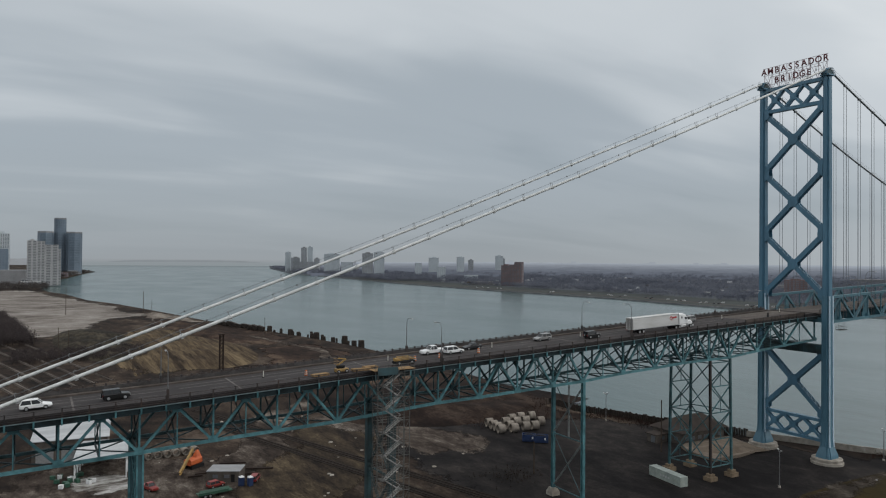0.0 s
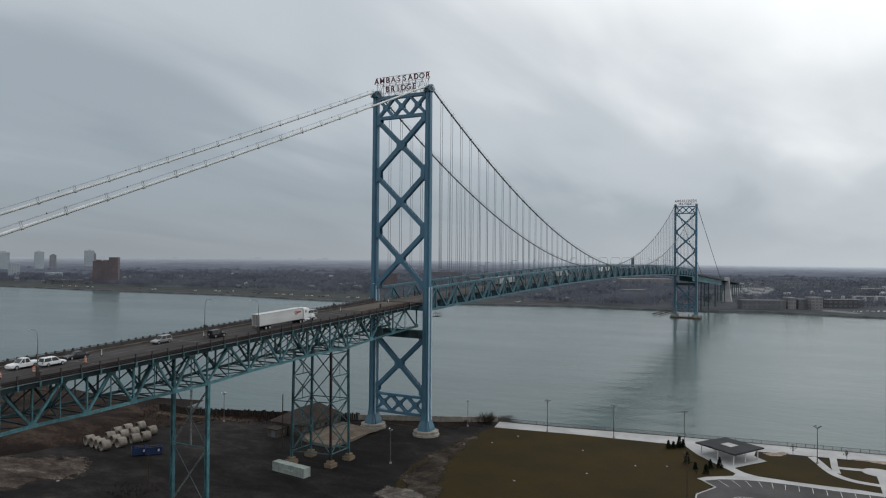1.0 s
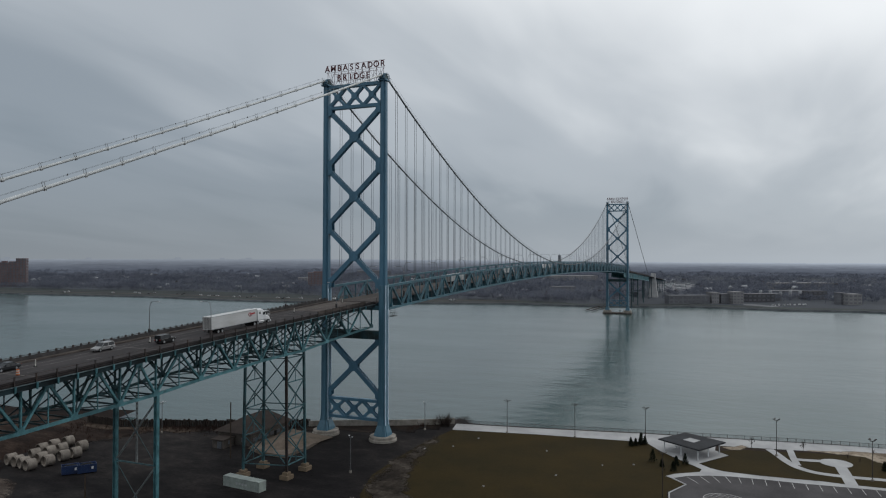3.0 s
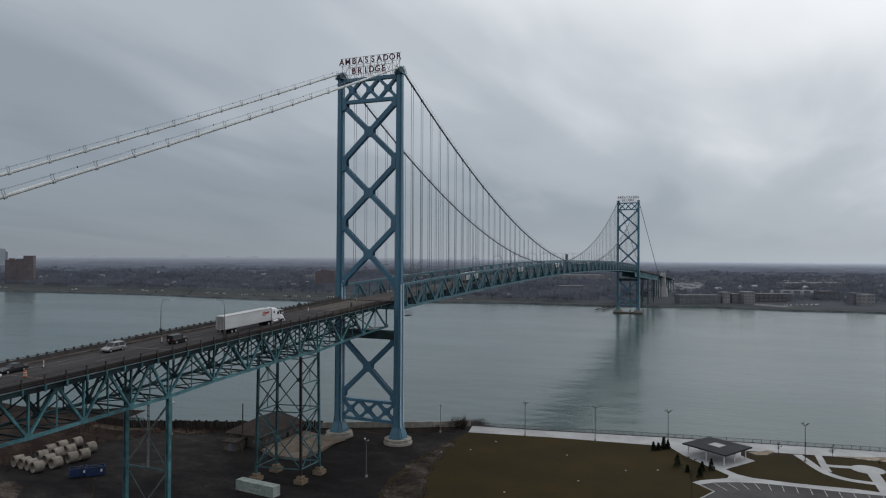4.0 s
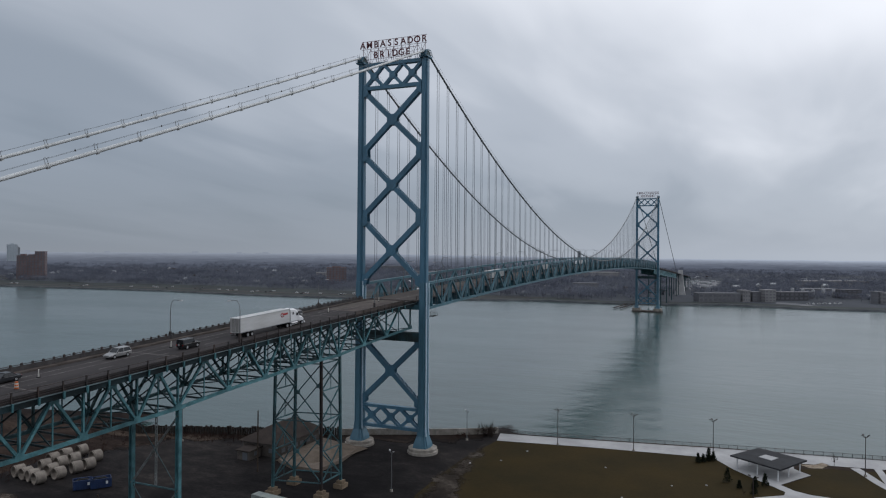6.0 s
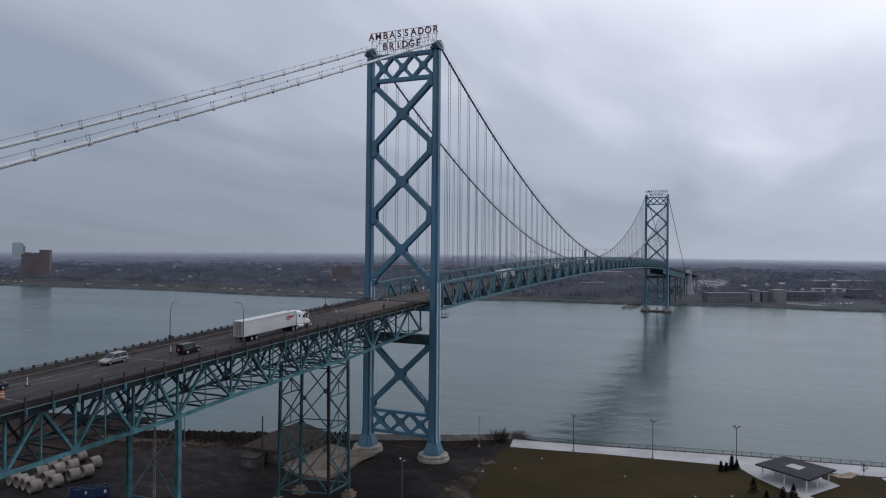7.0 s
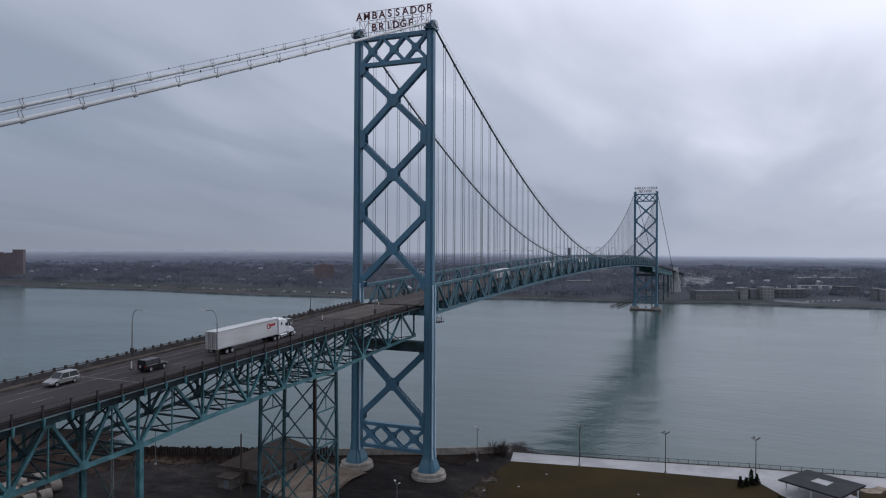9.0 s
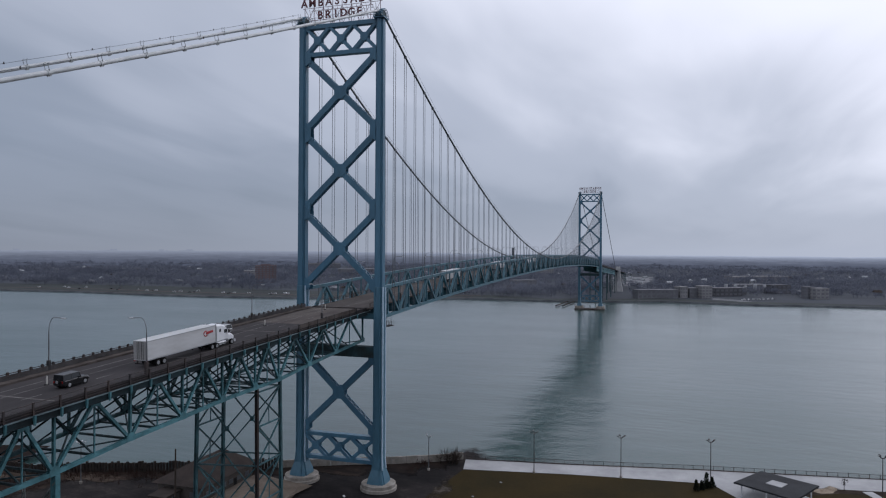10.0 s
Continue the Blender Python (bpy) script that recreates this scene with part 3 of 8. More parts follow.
for side in (-1, 1):
    y = AXIS + side * SIDE_Y
    # the far truss has its shade put in by the darker teal
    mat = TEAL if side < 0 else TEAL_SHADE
    xs = LOW_NODES
    tops = [(a + b) / 2 for a, b in zip(xs, xs[1:])]
    for a, b in zip(xs, xs[1:]):
        m = (a + b) / 2
        zt = road_z(m) - 2.0
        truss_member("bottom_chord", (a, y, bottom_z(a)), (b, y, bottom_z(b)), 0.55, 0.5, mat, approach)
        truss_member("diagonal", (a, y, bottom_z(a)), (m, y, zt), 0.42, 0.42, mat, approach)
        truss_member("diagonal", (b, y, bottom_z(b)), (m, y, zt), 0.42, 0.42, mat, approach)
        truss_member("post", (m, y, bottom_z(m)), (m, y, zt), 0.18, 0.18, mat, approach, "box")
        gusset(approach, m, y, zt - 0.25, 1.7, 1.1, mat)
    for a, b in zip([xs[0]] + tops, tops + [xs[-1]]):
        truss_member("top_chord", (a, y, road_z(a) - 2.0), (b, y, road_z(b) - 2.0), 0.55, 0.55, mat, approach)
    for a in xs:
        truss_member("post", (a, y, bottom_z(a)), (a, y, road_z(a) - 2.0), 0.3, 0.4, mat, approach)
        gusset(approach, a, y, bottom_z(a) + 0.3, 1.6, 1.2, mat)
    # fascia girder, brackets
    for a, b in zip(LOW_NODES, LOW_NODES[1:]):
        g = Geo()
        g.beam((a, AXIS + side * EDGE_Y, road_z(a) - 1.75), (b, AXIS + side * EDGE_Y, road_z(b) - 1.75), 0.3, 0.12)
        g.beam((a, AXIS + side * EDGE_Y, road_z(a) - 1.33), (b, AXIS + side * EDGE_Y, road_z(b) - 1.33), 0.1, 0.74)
        # shade below the pale ledge is put into the girder's colour
        girder = part("fascia_girder", g, FASCIA_SHADE, approach, "dark fascia girder with shade painted in")
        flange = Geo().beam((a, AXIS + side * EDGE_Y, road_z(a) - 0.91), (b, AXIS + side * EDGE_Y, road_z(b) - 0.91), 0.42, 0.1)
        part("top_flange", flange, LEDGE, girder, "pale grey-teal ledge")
        g = Geo().beam((a, AXIS + side * (EDGE_Y - 0.35), road_z(a) - 0.42), (b, AXIS + side * (EDGE_Y - 0.35), road_z(b) - 0.42), 0.4, 0.9)
        part("kerb", g, EDGE_KERB, approach)

# floor beams, stringers, lateral bracing, all in the darker teal
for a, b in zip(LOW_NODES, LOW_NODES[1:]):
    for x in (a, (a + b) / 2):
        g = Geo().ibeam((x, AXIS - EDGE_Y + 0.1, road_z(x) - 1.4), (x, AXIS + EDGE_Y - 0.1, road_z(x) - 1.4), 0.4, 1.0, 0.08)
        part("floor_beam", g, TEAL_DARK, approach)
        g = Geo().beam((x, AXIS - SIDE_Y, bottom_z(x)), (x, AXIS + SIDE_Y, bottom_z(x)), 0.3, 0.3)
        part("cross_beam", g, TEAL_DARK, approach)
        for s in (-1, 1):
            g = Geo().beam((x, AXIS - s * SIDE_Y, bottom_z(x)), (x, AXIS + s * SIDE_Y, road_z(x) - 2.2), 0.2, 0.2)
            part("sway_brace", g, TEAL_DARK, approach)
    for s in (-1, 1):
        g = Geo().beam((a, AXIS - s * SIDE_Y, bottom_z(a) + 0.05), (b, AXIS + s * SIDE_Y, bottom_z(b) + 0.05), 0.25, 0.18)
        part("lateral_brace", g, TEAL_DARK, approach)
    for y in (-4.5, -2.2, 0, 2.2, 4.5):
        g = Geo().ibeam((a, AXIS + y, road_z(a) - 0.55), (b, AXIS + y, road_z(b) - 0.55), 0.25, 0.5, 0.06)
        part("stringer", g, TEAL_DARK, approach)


def strip(name, x0, x1, y0, y1, dz, mat, parent, step=6.0, thick=0.3, label=""):
    """A length of deck that follows the road's slope."""
    n = max(1, round((x1 - x0) / step))
    xs = [x0 + (x1 - x0) * k / n for k in range(n + 1)]
    g = Geo().loft([[(x, y0, road_z(x) + dz - thick), (x, y1, road_z(x) + dz - thick), (x, y1, road_z(x) + dz), (x, y0, road_z(x) + dz)] for x in xs])
    return part(name, g, mat, parent, label)


strip("road_slab", -262, -1.0, AXIS - EDGE_Y + 0.05, AXIS + EDGE_Y - 0.05, 0.0, ASPHALT, approach, 6.0, 0.3, "worn dark asphalt deck")
JOINT = material("pale_joint_concrete", (0.16, 0.148, 0.142), 0.9, second=(0.075, 0.07, 0.068), scale=0.5, fine=5)
SLAB = material("worn_tan_concrete_slab", (0.125, 0.108, 0.098), 0.9, second=(0.075, 0.064, 0.060), scale=0.25, fine=3, stretch=(0.3, 1.2, 1))
for k in range(4):
    strip("concrete_slab", -27.0 + 6.4 * k, -20.7 + 6.4 * k, AXIS - EDGE_Y + 0.6, AXIS + 5.6, 0.006, SLAB, approach, 3.2, 0.02)
for k in range(9):
    x = -251.8 + 26.8 * k
    strip("expansion_joint", x - 0.16, x + 0.16, AXIS - EDGE_Y + 0.6, AXIS + 5.6, 0.005, JOINT, approach, 0.32, 0.02)
for yy, dash in ((0.7, False), (3.4, False), (-2.7, True)):
    if dash:
        for k in range(22):
            strip("lane_mark", -260 + k * 12, -257 + k * 12, AXIS + yy - 0.07, AXIS + yy + 0.07, 0.008, LINE, approach, 6, 0.006)
    else:
        strip("lane_line", -260, -1.5, AXIS + yy - 0.07, AXIS + yy + 0.07, 0.008, LINE, approach, 6, 0.006)


def railing(x0, x1, y, parent, step=3.9):
    n = round((x1 - x0) / step)
    xs = [x0 + step * k for k in range(n + 1)]
    post = Geo().box((0, 0, -0.05), (0.2, 0.2, 1.5)).box((0, -0.12, -0.55), (0.28, 0.08, 0.5)).box((0, 0, 0.72), (0.25, 0.26, 0.08)).mesh("post")
    arm = Geo().loft([[(a, b * f - 0.16, z) for a, b in ((-0.13, -0.12), (0.13, -0.12), (0.13, 0.14), (-0.13, 0.14))] for f, z in ((0.5, -1.95), (1.0, -1.5), (1.25, -0.8))]).mesh("bracket")
    for x in xs:
        ob = part("bracket", arm, TEAL, parent)
        ob.matrix_basis = pose(x, y - 0.12, road_z(x))
        ob = part("post", post, RAIL, parent)
        ob.matrix_basis = pose(x, y, road_z(x))
    for dz, h, w in ((0.64, 0.09, 0.1), (0.34, 0.035, 0.05), (0.08, 0.035, 0.05), (-0.2, 0.035, 0.05), (-0.5, 0.06, 0.08)):
        for a, b in zip(xs, xs[1:]):
            g = Geo().beam((a, y, road_z(a) + dz), (b, y, road_z(b) + dz), w, h)
            part("rail", g, RAIL, parent)


r = thing("bridge_railing", "dark steel post-and-rail railing along the approach road", "railing", "bridge railings")
railing(-262.3, -3, AXIS - EDGE_Y, r)

# parapet with a low rail on the other edge, along a raised walk
strip("walkway", -262, -1.5, AXIS + EDGE_Y - 1.5, AXIS + EDGE_Y, 0.28, KERB, approach, 6.0, 0.3, "raised stained concrete walkway")
r = thing("bridge_parapet", "stained concrete parapet topped by a low dark rail", "parapet", "bridge railings")
PY = AXIS + EDGE_Y - 0.1
for k in range(69):
    a, b = -262 + 3.76 * k, -262 + 3.76 * (k + 1) - 0.03
    g = Geo().beam((a, PY, road_z(a) + 0.58), (b, PY, road_z(b) + 0.58), 0.25, 0.85)
    part("parapet_panel", g, PARAPET, r)
    g = Geo().beam((a, PY, road_z(a) + 1.2), (b + 0.03, PY, road_z(b) + 1.2), 0.09, 0.1)
    part("rail", g, RAIL, r)
    for c in (a, (a + b) / 2):
        part("post", Geo().box((c, PY, road_z(c) + 1.14), (0.34, 0.26, 0.4)).box((c, PY, road_z(c) + 1.38), (0.26, 0.2, 0.1)), RAIL, r)

# ---- piers of the approach ----
def column(g, p, q, w, d):
    g.ibeam(p, q, w, d, 0.14, (0, 1, 0))
    g.beam(p, q, w * 0.4, d * 0.8, (0, 1, 0))


def pier(x, label, cols=1.0, tiers=2, mat=TEAL):
    t = thing("bridge_pier", label, "bridge pier", "approach piers")
    top = bottom_z(x) - 0.3
    for s in (-1, 1):
        g = Geo()
        foot, head = Vector((x, AXIS + s * SIDE_Y, 3.3)), Vector((x, AXIS + s * SIDE_Y, top))
        if cols > 1:
            # the core is darker than the flange strips in front of it
            post = part("column", g.beam(foot, head, cols * 0.9, cols, (0, 1, 0)), TEAL_DARK, t, "column with a dark web")
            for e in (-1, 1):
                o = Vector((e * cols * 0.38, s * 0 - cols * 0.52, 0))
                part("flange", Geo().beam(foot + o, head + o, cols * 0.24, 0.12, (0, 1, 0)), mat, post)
        else:
            column(g, foot, head, cols, cols * 1.1)
            part("column", g, mat, t)
        g = Geo()
        g.loft([[(x + a * w, AXIS + s * SIDE_Y + b * w, z) for a, b in ((-1, -1), (1, -1), (1, 1), (-1, 1))] for w, z in ((1.25, G - 0.5), (1.2, G + 0.9), (0.85, 3.2), (0.8, 3.4))])
        part("footing", g, CONCRETE, t, "pale concrete footing block")
    zs = [3.8 + (top - 1 - 3.8) * k / tiers for k in range(tiers + 1)]
    slim = cols < 1
    for k in range(tiers):
        for s in (-1, 1):
            p, q = (x, AXIS - s * SIDE_Y, zs[k]), (x, AXIS + s * SIDE_Y, zs[k + 1])
            if slim and s > 0:
                g = Geo().beam(p, q, 0.12, 0.16, (1, 0, 0))
            elif slim:
                g = Geo().ladder(p, q, 0.16, 0.55, 1.0, 0.1, (1, 0, 0))
            else:
                g = Geo().laced(p, q, 0.3, 0.5, 0.9, 0.08, (1, 0, 0))
            part("diagonal_brace", g, mat if not slim else (BRACE if s < 0 else TEAL_DARK), t)
        g = Geo().laced((x, AXIS - SIDE_Y, zs[k]), (x, AXIS + SIDE_Y, zs[k]), 0.2 if slim else 0.3, 0.36 if slim else 0.5, 0.9, 0.08, (1, 0, 0))
        part("strut", g, TEAL_SHADE if slim else mat, t)
    if slim:
        part("hanging_strut", Geo().ladder((x + 0.3, AXIS, zs[1]), (x + 0.3, AXIS, top), 0.16, 0.5, 1.0, 0.1, (0, 1, 0)), BRACE, t, "battened grey strut")
    return t


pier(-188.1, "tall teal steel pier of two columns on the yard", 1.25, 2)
pier(-140.6, "tall dark steel pier beside a scaffold stair", 1.4, 2, TEAL_DARK)
pier(-89.5, "slender teal steel pier of two columns with laced bracing", 0.75, 2)


FOOT_STONE = material("tan_footing_stone", (0.215, 0.165, 0.115), 0.9, second=(0.13, 0.10, 0.072), scale=0.5, fine=5, bump=0.25)


def bent():
    t = thing("bridge_pier", "four-legged teal trestle tower with crossed bracing near the river", "bridge pier", "approach piers")
    xs = ((-44.3, -36.1), (-46.9, -38.7))
    zs = (3.4, 11.0, 18.5, 26.0)
    legs = {}
    for s in (-1, 1):
        for i, x in enumerate(xs[s > 0]):
            foot = Vector((x + (-0.2 if i == 0 else 0.2), AXIS + s * 6.0, 3.3))
            head = Vector((x, AXIS + s * SIDE_Y, bottom_z(x) - 0.3))
            legs[i, s] = (foot, head)
            g = Geo()
            column(g, foot, head, 0.55, 0.58)
            # one near leg is black: its shadow is put into the colour
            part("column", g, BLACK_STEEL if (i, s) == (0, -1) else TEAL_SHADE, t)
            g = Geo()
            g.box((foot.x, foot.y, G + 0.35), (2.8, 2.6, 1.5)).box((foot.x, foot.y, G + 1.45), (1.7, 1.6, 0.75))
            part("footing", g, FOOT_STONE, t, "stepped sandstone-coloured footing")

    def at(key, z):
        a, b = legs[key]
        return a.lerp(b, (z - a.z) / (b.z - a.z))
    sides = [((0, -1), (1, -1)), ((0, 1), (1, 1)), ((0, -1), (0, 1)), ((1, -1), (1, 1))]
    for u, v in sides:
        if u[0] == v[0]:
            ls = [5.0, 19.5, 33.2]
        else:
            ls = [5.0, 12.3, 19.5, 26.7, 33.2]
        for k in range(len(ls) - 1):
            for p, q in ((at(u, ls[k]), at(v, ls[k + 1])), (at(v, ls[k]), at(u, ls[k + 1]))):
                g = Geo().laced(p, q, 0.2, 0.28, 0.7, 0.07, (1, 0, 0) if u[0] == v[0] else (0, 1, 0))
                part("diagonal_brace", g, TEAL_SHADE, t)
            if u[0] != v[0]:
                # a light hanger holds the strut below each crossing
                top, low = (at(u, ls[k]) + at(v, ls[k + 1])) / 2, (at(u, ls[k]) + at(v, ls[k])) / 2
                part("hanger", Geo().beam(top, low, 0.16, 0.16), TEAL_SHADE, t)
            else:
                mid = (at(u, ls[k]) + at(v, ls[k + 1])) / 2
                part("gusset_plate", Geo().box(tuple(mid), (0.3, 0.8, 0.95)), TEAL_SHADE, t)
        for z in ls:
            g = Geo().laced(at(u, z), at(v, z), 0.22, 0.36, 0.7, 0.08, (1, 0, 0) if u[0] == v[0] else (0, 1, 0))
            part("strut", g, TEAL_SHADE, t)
    return t


bent()

# ---- main span ----
main_span = thing("main_span", "teal stiffening trusses and deck hung over the river", "bridge span")
PANELS = 74
px = [1.5 + (SPAN - 3) * k / PANELS for k in range(PANELS + 1)]
for side in (-1, 1):
    y = side * MAIN_Y
    for k, (a, b) in enumerate(zip(px, px[1:])):
        truss_member("bottom_chord", (a, y, main_bottom(a)), (b, y, main_bottom(b)), 0.75, 0.8, TEAL_MAIN, main_span, "box")
        truss_member("top_chord", (a, y, main_top(a)), (b, y, main_top(b)), 0.75, 0.8, TEAL_MAIN, main_span, "box")
        up = k % 2 == 0
        p = (a, y, main_bottom(a) if up else main_top(a))
        q = (b, y, main_top(b) if up else main_bottom(b))
        truss_member("diagonal", p, q, 0.62, 0.66, TEAL_MAIN, main_span, "box")
        truss_member("post", (b, y, main_bottom(b)), (b, y, main_top(b)), 0.34, 0.34, TEAL_MAIN, main_span, "box")
        if k % 2 == 0:
            hb = main_top(b) - main_bottom(b)
            g = Geo().loft([[(b - 2.3, y - side * o, main_bottom(b) + 0.3), (b + 2.3, y - side * o, main_bottom(b) + 0.3), (b + 0.35, y - side * o, main_bottom(b) + 0.74 * hb), (b - 0.35, y - side * o, main_bottom(b) + 0.74 * hb)] for o in (0.5, 0.62)])
            part("bracket_plate", g, TEAL_MAIN, main_span)
for a in px:
    g = Geo().box((a, 0, main_bottom(a) + 0.7), (0.4, 2 * MAIN_Y, 1.4))
    part("floor_beam", g, TEAL_MAIN, main_span)
SPAN_ROAD = material("worn_brown_span_road", (0.100, 0.088, 0.082), 0.9, second=(0.062, 0.055, 0.052), scale=0.2, fine=3, stretch=(0.3, 1.4, 1))
strip("road_slab", 1.0, SPAN - 1, -EDGE_Y, EDGE_Y, 0.0, SPAN_ROAD, main_span, 10, 0.35)
strip("lane_line", 1.0, SPAN - 1, -0.08, 0.08, 0.008, LINE, main_span, 10, 0.006)
for side in (-1, 1):
    r = thing("bridge_railing", "dark steel railing along the hung roadway", "railing", "bridge railings")
    for a, b in zip(px, px[1:]):
        g = Geo()
        for dz in (1.1, 0.6):
            g.beam((a, side * (EDGE_Y - 0.2), road_z(a) + dz), (b, side * (EDGE_Y - 0.2), road_z(b) + dz), 0.1, 0.12)
        g.box((a, side * (EDGE_Y - 0.2), road_z(a) + 0.5), (0.15, 0.15, 1.2))
        part("rail", g, RAIL, r)

# ---- cables ----
STANCHION = material("dull_galvanised_stanchion", (0.24, 0.25, 0.26), 0.6, 0.2, second=(0.14, 0.145, 0.15), scale=2, fine=9, bump=0)
for side in (-1, 1):
    y = side * LEG_Y
    c = thing("main_cable", "thick suspension cable, pale on the backstay and dark over the river", "bridge cable", "main cables")
    part("backstay", Geo().pipe([(x, y, cable_z(x)) for x in np.linspace(-300, -1, 40)], 0.30, 10), CABLE_WHITE, c, "pale wrapped backstay cable", smooth=True)
    part("span_cable", Geo().pipe([(x, y, cable_z(x)) for x in np.linspace(0, SPAN, 120)], 0.27, 8), CABLE_DARK, c, "dark suspended cable", smooth=True)
    part("far_backstay", Geo().pipe([(x, y, cable_z(x)) for x in np.linspace(SPAN, SPAN + 240, 20)], 0.27, 8), CABLE_DARK, c, smooth=True)
    band = Geo().tube((-0.28, 0, 0), (0.28, 0, 0), 0.37, 10).box((0, 0, -0.36), (0.5, 0.16, 0.2)).mesh("cable_band")
    post = Geo().box((0, -0.3, 0.62), (0.06, 0.05, 0.9)).box((0, 0.3, 0.62), (0.06, 0.05, 0.9)).box((0, 0, 0.3), (0.07, 0.65, 0.06)).beam((0, -0.3, 1.02), (0.35, -0.3, 1.12), 0.05, 0.05).beam((0, 0.3, 1.02), (0.35, 0.3, 1.12), 0.05, 0.05).mesh("stanchion")
    for k in range(36):
        x = -2.2 - 7.84 * k
        for nm, me, mt in (("cable_band", band, CABLE_WHITE), ("stanchion", post, STANCHION)):
            ob = part(nm, me, mt, c)
            ob.matrix_basis = pose(x, y, cable_z(x), 0, -20.9)
    for k in range(18):
        x = -6.1 - 15.68 * k
        part("marker_light", Geo().tube((x, y - 0.33, cable_z(x) + 0.96), (x, y - 0.33, cable_z(x) + 1.26), 0.13, 6, 0.07), RAIL, c)
    for o in (-0.33, 0.33):
        part("hand_rope", Geo().pipe([(x, y + o, cable_z(x) + 1.02) for x in np.linspace(-290, -4, 30)], 0.018, 4), ROPE, c)
        part("hand_rope", Geo().pipe([(x, y + o, cable_z(x) + 1.1) for x in np.linspace(3, SPAN - 3, 80)], 0.03, 4), CABLE_DARK, c)
    for k in range(1, PANELS):
        x = px[k]
        g = Geo()
        for o in (-0.7, 0.7):
            g.tube((x + o, y, main_bottom(x) + 1.0), (x + o, y, cable_z(x)), 0.068, 5)
        g.box((x, y, cable_z(x)), (0.9, 0.62, 0.62))
        part("hanger", g, ROPE, c)

# ---- far approach ----
far_span = thing("approach_span", "teal deck-truss approach on the far bank", "bridge span")
fx = [SPAN + 1.5 + 14 * k for k in range(18)]
for a, b in zip(fx, fx[1:]):
    for s in (-1, 1):
        y = s * 6.5
        for dz, n in ((-1.4, "top_chord"), (-6.6, "bottom_chord")):
            part(n, Geo().beam((a, y, road_z(a) + dz), (b, y, road_z(b) + dz), 0.6, 0.6), TEAL, far_span)
        m = (a + b) / 2
        for e in (a, b):
            part("diagonal", Geo().beam((e, y, road_z(e) - 6.6), (m, y, road_z(m) - 1.4), 0.5, 0.5), TEAL, far_span)
        part("post", Geo().beam((a, y, road_z(a) - 6.6), (a, y, road_z(a) - 1.4), 0.4, 0.4, (0, 1, 0)), TEAL, far_span)
        part("web_plate", Geo().beam((a, y, road_z(a) - 4.0), (b, y, road_z(b) - 4.0), 0.12, 4.8), TEAL, far_span)
        part("parapet_panel", Geo().beam((a, s * EDGE_Y, road_z(a) + 0.5), (b, s * EDGE_Y, road_z(b) + 0.5), 0.2, 1.0), PARAPET, far_span)
strip("road_slab", SPAN + 1, SPAN + 460, -EDGE_Y, EDGE_Y, 0.0, ASPHALT, far_span, 20, 0.8)
for x, w in ((SPAN + 62, 1.2), (SPAN + 120, 1.2), (SPAN + 178, 1.2)):
    t = thing("bridge_pier", "grey steel and concrete pier on the far bank", "bridge pier", "approach piers")
    for s in (-1, 1):
        part("column", Geo().beam((x, s * 6.5, 1), (x, s * 6.5, road_z(x) - 6.8), w, w, (0, 1, 0)), TEAL_DARK, t)
    part("strut", Geo().beam((x, -6.5, 16), (x, 6.5, 16), 0.7, 0.7), TEAL_DARK, t)
anch = Geo().loft([[(x + SPAN + 305, y - 6, z) for x, y in ((-w, -d), (w, -d), (w, d), (-w, d))] for w, d, z in ((6, 7, 0.5), (3.4, 4.5, 16), (2.0, 3, 36))])
tagged(part("cable_anchorage", anch, PAVING), "tall pale concrete cable anchorage on the far bank", "anchorage")
deck2 = thing("viaduct", "slender steel viaduct leading off over the far bank", "viaduct")
for k in range(9):
    x = SPAN + 262 + 30 * k
    for o in (-4.5, 4.5):
        part("column", Geo().box((x, o, (road_z(x) - 1) / 2), (1.0, 1.0, road_z(x) - 1)), TEAL_DARK, deck2)
    part("cap_beam", Geo().box((x, 0, road_z(x) - 1.3), (1.2, 12, 1.0)), TEAL_DARK, deck2)
pier_far = Geo().prism([(SPAN - 5, -15), (SPAN + 5, -15), (SPAN + 6.5, -11), (SPAN + 6.5, 11), (SPAN + 5, 15), (SPAN - 5, 15), (SPAN - 6.5, 11), (SPAN - 6.5, -11)], -2, 0.7)
tagged(part("river_pier", pier_far, KERB), "low concrete pier in the water under the far tower", "pier")
d = thing("dock", "weathered timber dock reaching into the river", "dock")
for s in (0, 7):
    part("walkway", Geo().beam((580, 37 - s, 0.9), (650, 34 - s, 0.9), 1.6, 0.8), EARTH, d)


# ---- shores ----
def wobbly(outline, step, amount, seed=1):
    """The outline cut into short steps and shaken a little."""
    rnd = random.Random(seed)
    pts = []
    n = len(outline)
    for k in range(n):
        a, b = Vector(outline[k]), Vector(outline[(k + 1) % n])
        c = max(1, int((b - a).length / step))
        for j in range(c):
            p = a.lerp(b, j / c)
            pts.append((p.x + rnd.uniform(-amount, amount), p.y + rnd.uniform(-amount, amount)))
    return pts


